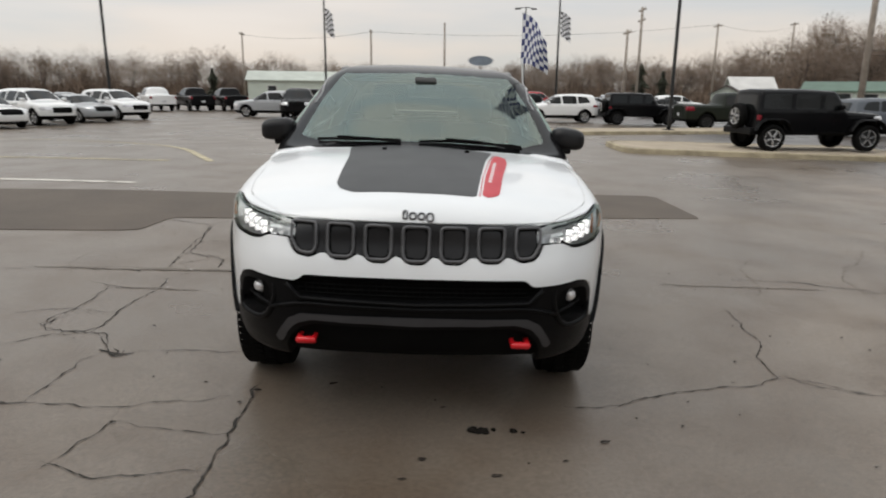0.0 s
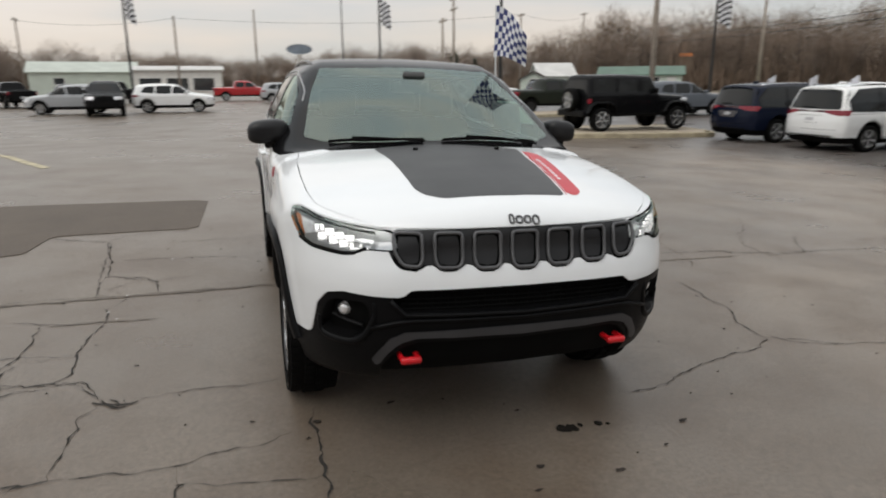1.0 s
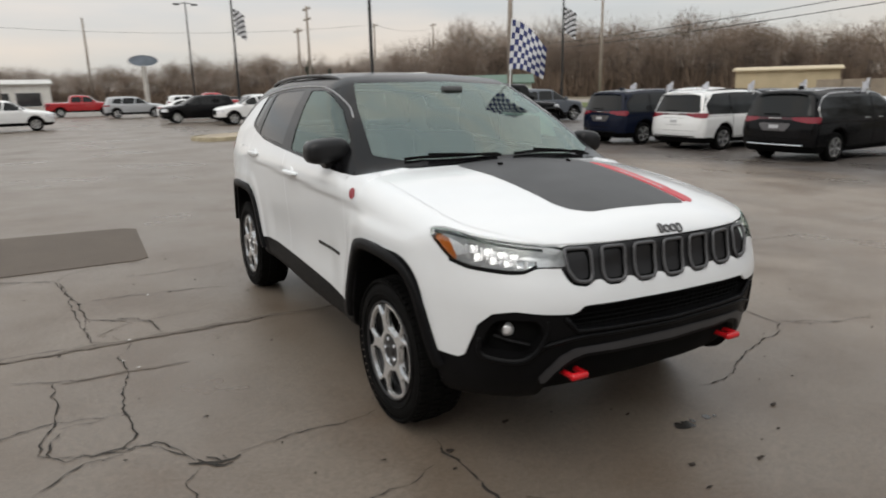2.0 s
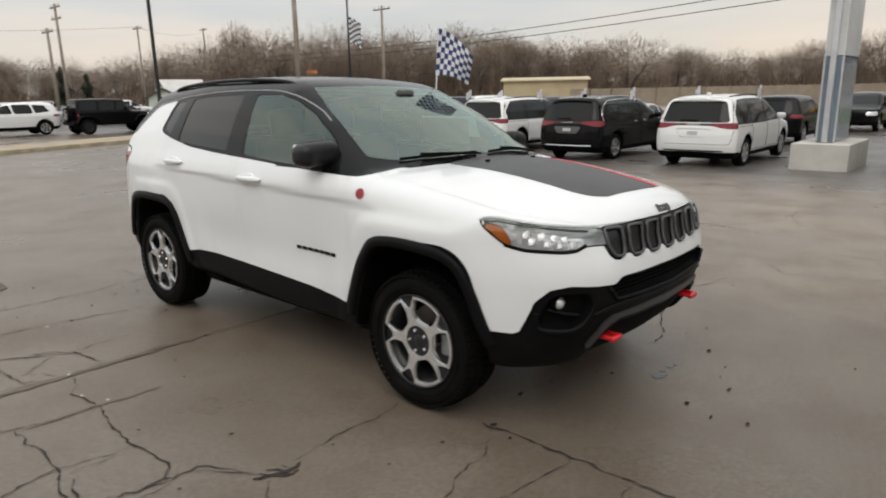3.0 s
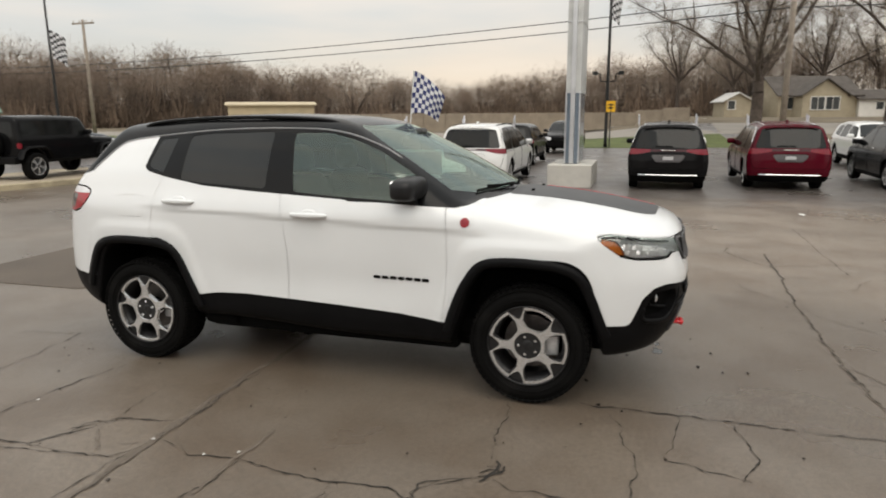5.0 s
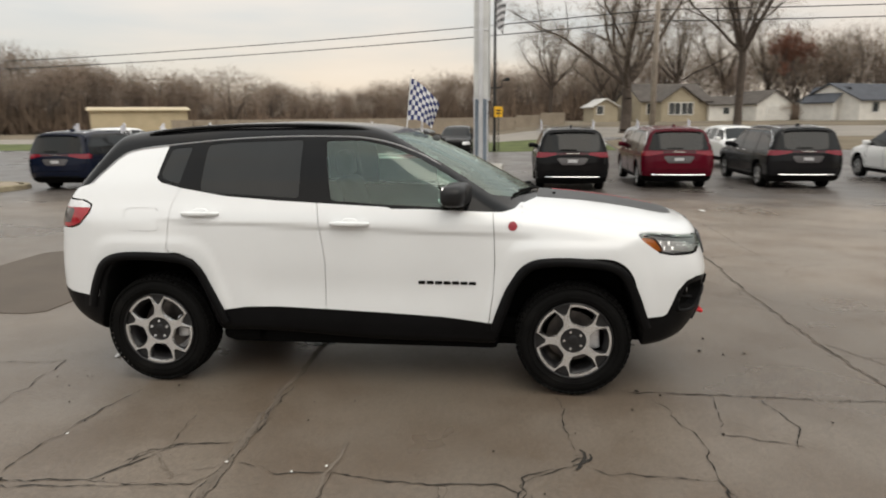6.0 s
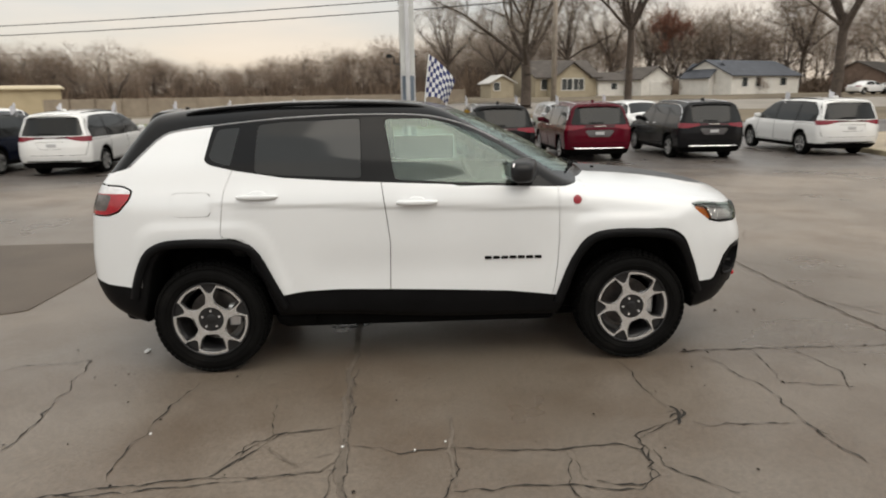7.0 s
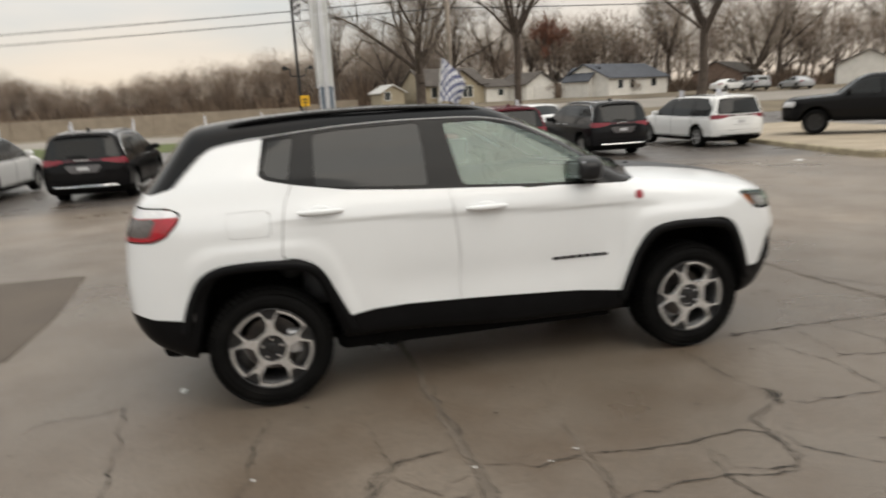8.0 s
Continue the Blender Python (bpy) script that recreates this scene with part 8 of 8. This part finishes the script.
def tree_thing(seed, tall, trunk, spread, levels, twigs, m, label, leaf=None, group="", low=0.25, width=0.022):
    wood, fine = bare_tree(seed, tall, trunk, spread, levels, twigs, low, width)
    t = thing("tree", label, "tree", None, group)
    a = new("trunk", to_mesh("trunk", wood.V, wood.F, BARK))
    b = new("crown", to_mesh("crown", fine.V, fine.F, leaf or TWIG, smooth=False))
    a.parent = b.parent = t
    t.matrix_world = m
    return t


LINE = "bare trees along the skyline"
def great_tree(seed, tall, trunk, low, flat, m, label):
    """A grown bare tree: a stout trunk, long sweeping limbs, branches and a fine spray of twigs."""
    rnd = random.Random(seed)
    wood, fine = Wood(), Wood()

    def sweep(p, d, length, r, parts, sides, lift, wander):
        pts = [p]
        for k in range(parts):
            d = (d + Vector((rnd.gauss(0, wander), rnd.gauss(0, wander), rnd.gauss(lift, wander * 0.6)))).normalized()
            q = pts[-1] + d * length / parts
            wood.limb(pts[-1], q, r * (1 - 0.85 * k / parts), r * (1 - 0.85 * (k + 1) / parts), sides)
            pts.append(q)
        return pts, d

    stem, high = [Vector((0, 0, -0.3))], tall * low + 0.3
    for k, r in enumerate((0.86, 0.78, 0.74, 0.70)):
        q = Vector((rnd.gauss(0, 0.07), rnd.gauss(0, 0.07), -0.3 + high * (0.12, 0.4, 0.7, 1.0)[k]))
        wood.limb(stem[-1], q, trunk * (1.15, 0.86, 0.78, 0.74)[k], trunk * r, 9)
        stem.append(q)
    wood.limb(stem[-1], stem[-1] + Vector((0.1, 0, tall * 0.06)), trunk * 0.68, trunk * 0.34, 8)
    for k in range(9):
        a = 2 * math.pi * k / 9 * 2 + rnd.uniform(-0.35, 0.35)
        e = rnd.uniform(0.5, 1.9) * flat if k % 3 else 2.6
        d = Vector((math.cos(a), math.sin(a), e)).normalized()
        limb, _ = sweep(stem[-1] - Vector((0, 0, rnd.uniform(0, 0.14) * tall * low)), d, tall * rnd.uniform(0.52, 0.74), trunk * rnd.uniform(0.30, 0.52), 8, 6, 0.05, 0.13)
        for i in range(2, 9):
            for _ in range(2):
                side = Vector((rnd.gauss(0, 1), rnd.gauss(0, 1), rnd.gauss(0.35, 0.5))).normalized()
                br, _ = sweep(limb[i], ((limb[i] - limb[i - 1]).normalized() + side * 1.1).normalized(), tall * rnd.uniform(0.12, 0.24), 0.055 * tall / 16, 4, 4, 0.05, 0.2)
                for b in br[1:]:
                    for _ in range(3):
                        out = Vector((rnd.gauss(0, 1), rnd.gauss(0, 1), rnd.gauss(0.3, 0.7))).normalized()
                        tw, _ = sweep(b, out, tall * rnd.uniform(0.05, 0.11), 0.009, 2, 3, -0.08, 0.25)
                        for q in tw[1:]:
                            for _ in range(6):
                                fine.blade(q, q + Vector((rnd.gauss(0, 1), rnd.gauss(0, 1), rnd.gauss(-0.1, 0.8))) * tall * 0.030, 0.0068, rnd)
    t = thing("tree", label, "tree")
    a, b = new("trunk", to_mesh("trunk", wood.V, wood.F, BARK)), new("crown", to_mesh("crown", fine.V, fine.F, TAWNY, smooth=False))
    a.parent = b.parent = t
    t.matrix_world = m
    return t


GREAT = [great_tree(11, 16.5, 0.56, 0.25, 0.62, on_lot(52.0, -10.0), "large bare spreading tree by the street"),
         great_tree(23, 18.5, 0.42, 0.38, 1.4, on_lot(55.5, -20.0), "large bare tree in front of the houses"),
         great_tree(37, 17.5, 0.62, 0.40, 1.6, on_lot(60.0, -42.5), "large bare tree with a forked trunk")]
for k, x, y, size in ((1, 96, -6, 0.75), (0, 103, -16, 0.72), (1, 100, -25, 0.85), (1, 104, -33, 0.8), (0, 98, -48, 0.75), (1, 92, -58, 0.85), (1, 82, -70, 0.8), (0, 74, -60, 0.7), (1, 66, -78, 0.85), (2, 108, -41, 0.8), (1, 54, -66, 0.75), (1, 90, -12.5, 0.62)):
    t = copy_thing(GREAT[k], pose(0, 0, 0))
    tagged(t, "tall bare tree behind the houses", "tree", "bare trees behind the houses")
    t.matrix_world = on_lot(x, y, 47 * k + 13 * x) @ Matrix.Diagonal((size, size, size, 1))
tree_thing(41, 11.5, 0.25, 0.8, 4, 7, on_lot(89.7, -37.2), "tree with rusty winter leaves", RED_TWIG, low=0.2, width=0.04)
def haze_tree(wood, fine, rnd, at, tall, wide, twigs, width):
    """A bare round-headed tree: trunk, limbs to a few uneven heads, and a haze of fine twigs in each."""
    at = Vector(at)
    fork = at + Vector((rnd.gauss(0, 0.02), rnd.gauss(0, 0.02), rnd.uniform(0.20, 0.32))) * tall
    wood.limb(at, fork, tall * 0.017, tall * 0.012, 5)
    heads = rnd.randint(5, 8)
    for k in range(heads):
        a, lean = rnd.uniform(0, 2 * math.pi), math.sqrt(rnd.random()) * 0.72 if k else 0.1
        up = rnd.uniform(0.42, 0.74) - 0.10 * lean if k else 0.72
        c = at + Vector((math.cos(a) * wide * lean, math.sin(a) * wide * lean, tall * up))
        rx, rz = wide * rnd.uniform(0.40, 0.60), tall * min(0.99 - up, rnd.uniform(0.17, 0.27))
        start = at.lerp(fork, rnd.uniform(0.7, 1.0))
        mid = start.lerp(c, 0.55) + Vector((rnd.gauss(0, 0.02), rnd.gauss(0, 0.02), -0.02)) * tall
        wood.limb(start, mid, tall * 0.0075, tall * 0.005, 3)
        wood.limb(mid, c, tall * 0.005, tall * 0.003, 3)
        for _ in range(5):
            d = Vector((rnd.gauss(0, 1), rnd.gauss(0, 1), rnd.gauss(0.5, 0.8))).normalized()
            wood.limb(c, c + Vector((d.x * rx, d.y * rx, d.z * rz)) * 0.9, tall * 0.003, tall * 0.0008, 3)
        for _ in range(twigs):
            d = Vector((rnd.gauss(0, 1), rnd.gauss(0, 1), rnd.gauss(0.15, 0.95))).normalized()
            p = c + Vector((d.x * rx, d.y * rx, d.z * rz)) * rnd.random() ** 0.42
            out = (d * 0.8 + (p - fork).normalized() * 0.7 + Vector((rnd.gauss(0, 0.45), rnd.gauss(0, 0.45), rnd.gauss(0.12, 0.4)))).normalized() * tall * rnd.uniform(0.035, 0.085)
            fine.blade(p, p + out, width * rnd.uniform(0.6, 1.4), rnd)
            m = p + out * rnd.uniform(0.2, 0.7)
            fine.blade(m, m + (out * 0.45 + Vector((rnd.gauss(0, 1), rnd.gauss(0, 1), rnd.gauss(0.2, 0.9))) * tall * 0.020), width * 0.7, rnd)


masters = []
for k in range(6):
    wood, fine, rnd = Wood(), Wood(), random.Random(300 + k)
    haze_tree(wood, fine, rnd, (0, 0, -0.2), 10.0, 2.9 + 0.5 * (k % 4), 400, 0.014)
    t = thing("tree", "bare grey-brown tree on the skyline", "tree", None, LINE)
    a, b = new("trunk", to_mesh("trunk", wood.V, wood.F, BARK)), new("crown", to_mesh("crown", fine.V, fine.F, TWIG, smooth=False))
    a.parent = b.parent = t
    t.matrix_world = pose(106 + 3 * k, 20 + 9 * k, -0.3) @ Matrix.Diagonal((0.62, 0.62, 0.62, 1))
    masters.append(t)

wide = copy_thing(masters[3], pose(0, 0, 0))
tagged(wide, "bare wide-crowned tree beyond the street", "tree", LINE)
wide.matrix_world = on_lot(70.0, 32.3) @ Matrix.Diagonal((0.98, 0.98, 0.86, 1))
SKY_EL = curve([(-100, 6.0), (-60, 7.0), (-45, 7.4), (-30, 7.4), (-10, 6.6), (0, 4.7), (6, 4.6), (11, 4.0), (15, 2.7), (18, 3.2), (22, 3.3), (25, 2.9), (29, 4.7), (33, 4.6), (38, 5.3), (45, 5.9), (52, 6.2), (58, 5.7), (64, 4.5), (68, 3.0), (72, 3.2), (76, 3.6), (82, 2.8), (90, 2.5), (100, 2.9), (106, 3.6), (112, 3.2), (120, 3.3), (130, 3.6), (150, 3.5)], 1.2)


def far_spot(az, rnd, near, far):
    dist = rnd.uniform(near, far) if az > -8 else rnd.uniform(near - 4, far - 10)
    x, y = -2 + dist * math.cos(radians(az)), -2 + dist * math.sin(radians(az))
    return dist, x, y, lot_height(x, y)


def skyline():
    """Single trees that stand out of the far wood."""
    rnd = random.Random(77)
    az = -62.0
    while az < 132:
        dist, x, y, g = far_spot(az, rnd, 112, 124)
        tall = dist * math.tan(radians(float(SKY_EL(az)) * (0.72 + 0.42 * rnd.random() ** 1.4))) + 1.6 - g
        s = max(0.25, tall / 9.8)
        w = s * rnd.uniform(0.9, 1.35)
        t = copy_thing(rnd.choice(masters), pose(0, 0, 0))
        t.matrix_world = pose(x, y, g - 0.2, 0, 0, rnd.uniform(0, 360)) @ Matrix.Diagonal((w, w, s, 1))
        az += rnd.uniform(0.9, 1.9) * (1.0 if az > -8 else 2.0)


def far_wood():
    """The wood behind them, in which no tree can be told from the next, and its undergrowth."""
    rnd = random.Random(78)
    wood, fine, low = Wood(), Wood(), Wood()
    az = -64.0
    while az < 134:
        dist, x, y, g = far_spot(az, rnd, 124, 160)
        tall = dist * math.tan(radians(float(SKY_EL(az)) * rnd.uniform(0.72, 1.06))) + 1.6 - g
        haze_tree(wood, fine, rnd, (x, y, g - 0.2), tall, tall * rnd.uniform(0.30, 0.50), 88, 0.018)
        az += rnd.uniform(0.20, 0.42) * (1.9 if az < -8 else 2.2 if az > 96 else 1.0)
    for _ in range(95000):
        az = rnd.uniform(-64, 132)
        dist, x, y, g = far_spot(az, rnd, 108, 150)
        h = dist * math.tan(radians(float(SKY_EL(az)))) * (0.40 if az > 62 else 0.50 if az > -8 else 0.18) * (0.25 + 1.0 * rnd.random() ** 1.6) * (0.8 + 0.35 * math.sin(az * 1.7) * math.sin(az * 0.61 + 1)) + 1.2 - g
        a = Vector((x, y, g - 0.3))
        low.blade(a + Vector((0, 0, h * rnd.random() * 0.5)), a + Vector((rnd.gauss(0, 0.9), rnd.gauss(0, 0.9), h)), rnd.uniform(0.04, 0.15), rnd)
    for name, w, mat, label in (("far_wood_trunks", wood, BARK, "grey-brown trunks of the far bare wood"), ("far_wood_twigs", fine, TWIG, "hazy twigs of the far bare wood"), ("undergrowth", low, SCRUB, "brown winter undergrowth below the far wood")):
        tagged(new(name, to_mesh(name, w.V, w.F, mat, smooth=False)), label, "woods", kind="stuff")


skyline()
far_wood()


def conifer(x, y, tall, label="dark evergreen tree among bare trees"):
    rnd = random.Random(int(x * 31 + y * 17))
    t = thing("conifer", label, "tree", on_lot(x, y), "evergreens")
    part("trunk", tube([(0, 0, -0.2), (0, 0, tall * 0.9)], [0.16, 0.03], 6), BARK, t)
    fine = Wood()
    for _ in range(900):
        z = tall * (0.08 + 0.92 * rnd.random())
        r = (tall * 0.34) * (1 - z / tall) ** 0.55 * rnd.uniform(0.25, 1.15) * (0.75 + 0.35 * math.sin(z * 3.1 + x)) + 0.1
        a = rnd.uniform(0, 2 * math.pi)
        b = Vector((math.cos(a) * r, math.sin(a) * r, z - 0.25 * r))
        fine.blade(Vector((math.cos(a) * r * 0.3, math.sin(a) * r * 0.3, z)), b, rnd.uniform(0.08, 0.2), rnd)
    ob = new("needles", to_mesh("needles", fine.V, fine.F, NEEDLE, smooth=False))
    ob.parent = t


for x, y, tall in ((30, 92, 6.0), (35, 97, 5.2), (-34, 100, 5.0)):
    conifer(x, y, tall)
for x, y, s in ((81.3, -39.6, 0.30), (80.6, -45.6, 0.25), (81.1, -34.3, 0.25)):
    t = copy_thing(masters[2], pose(0, 0, 0))
    tagged(t, "small bare shrub in front of a house", "shrub", "shrubs by the houses")
    t.matrix_world = on_lot(x, y) @ Matrix.Diagonal((s * 1.3, s * 1.3, s, 1))
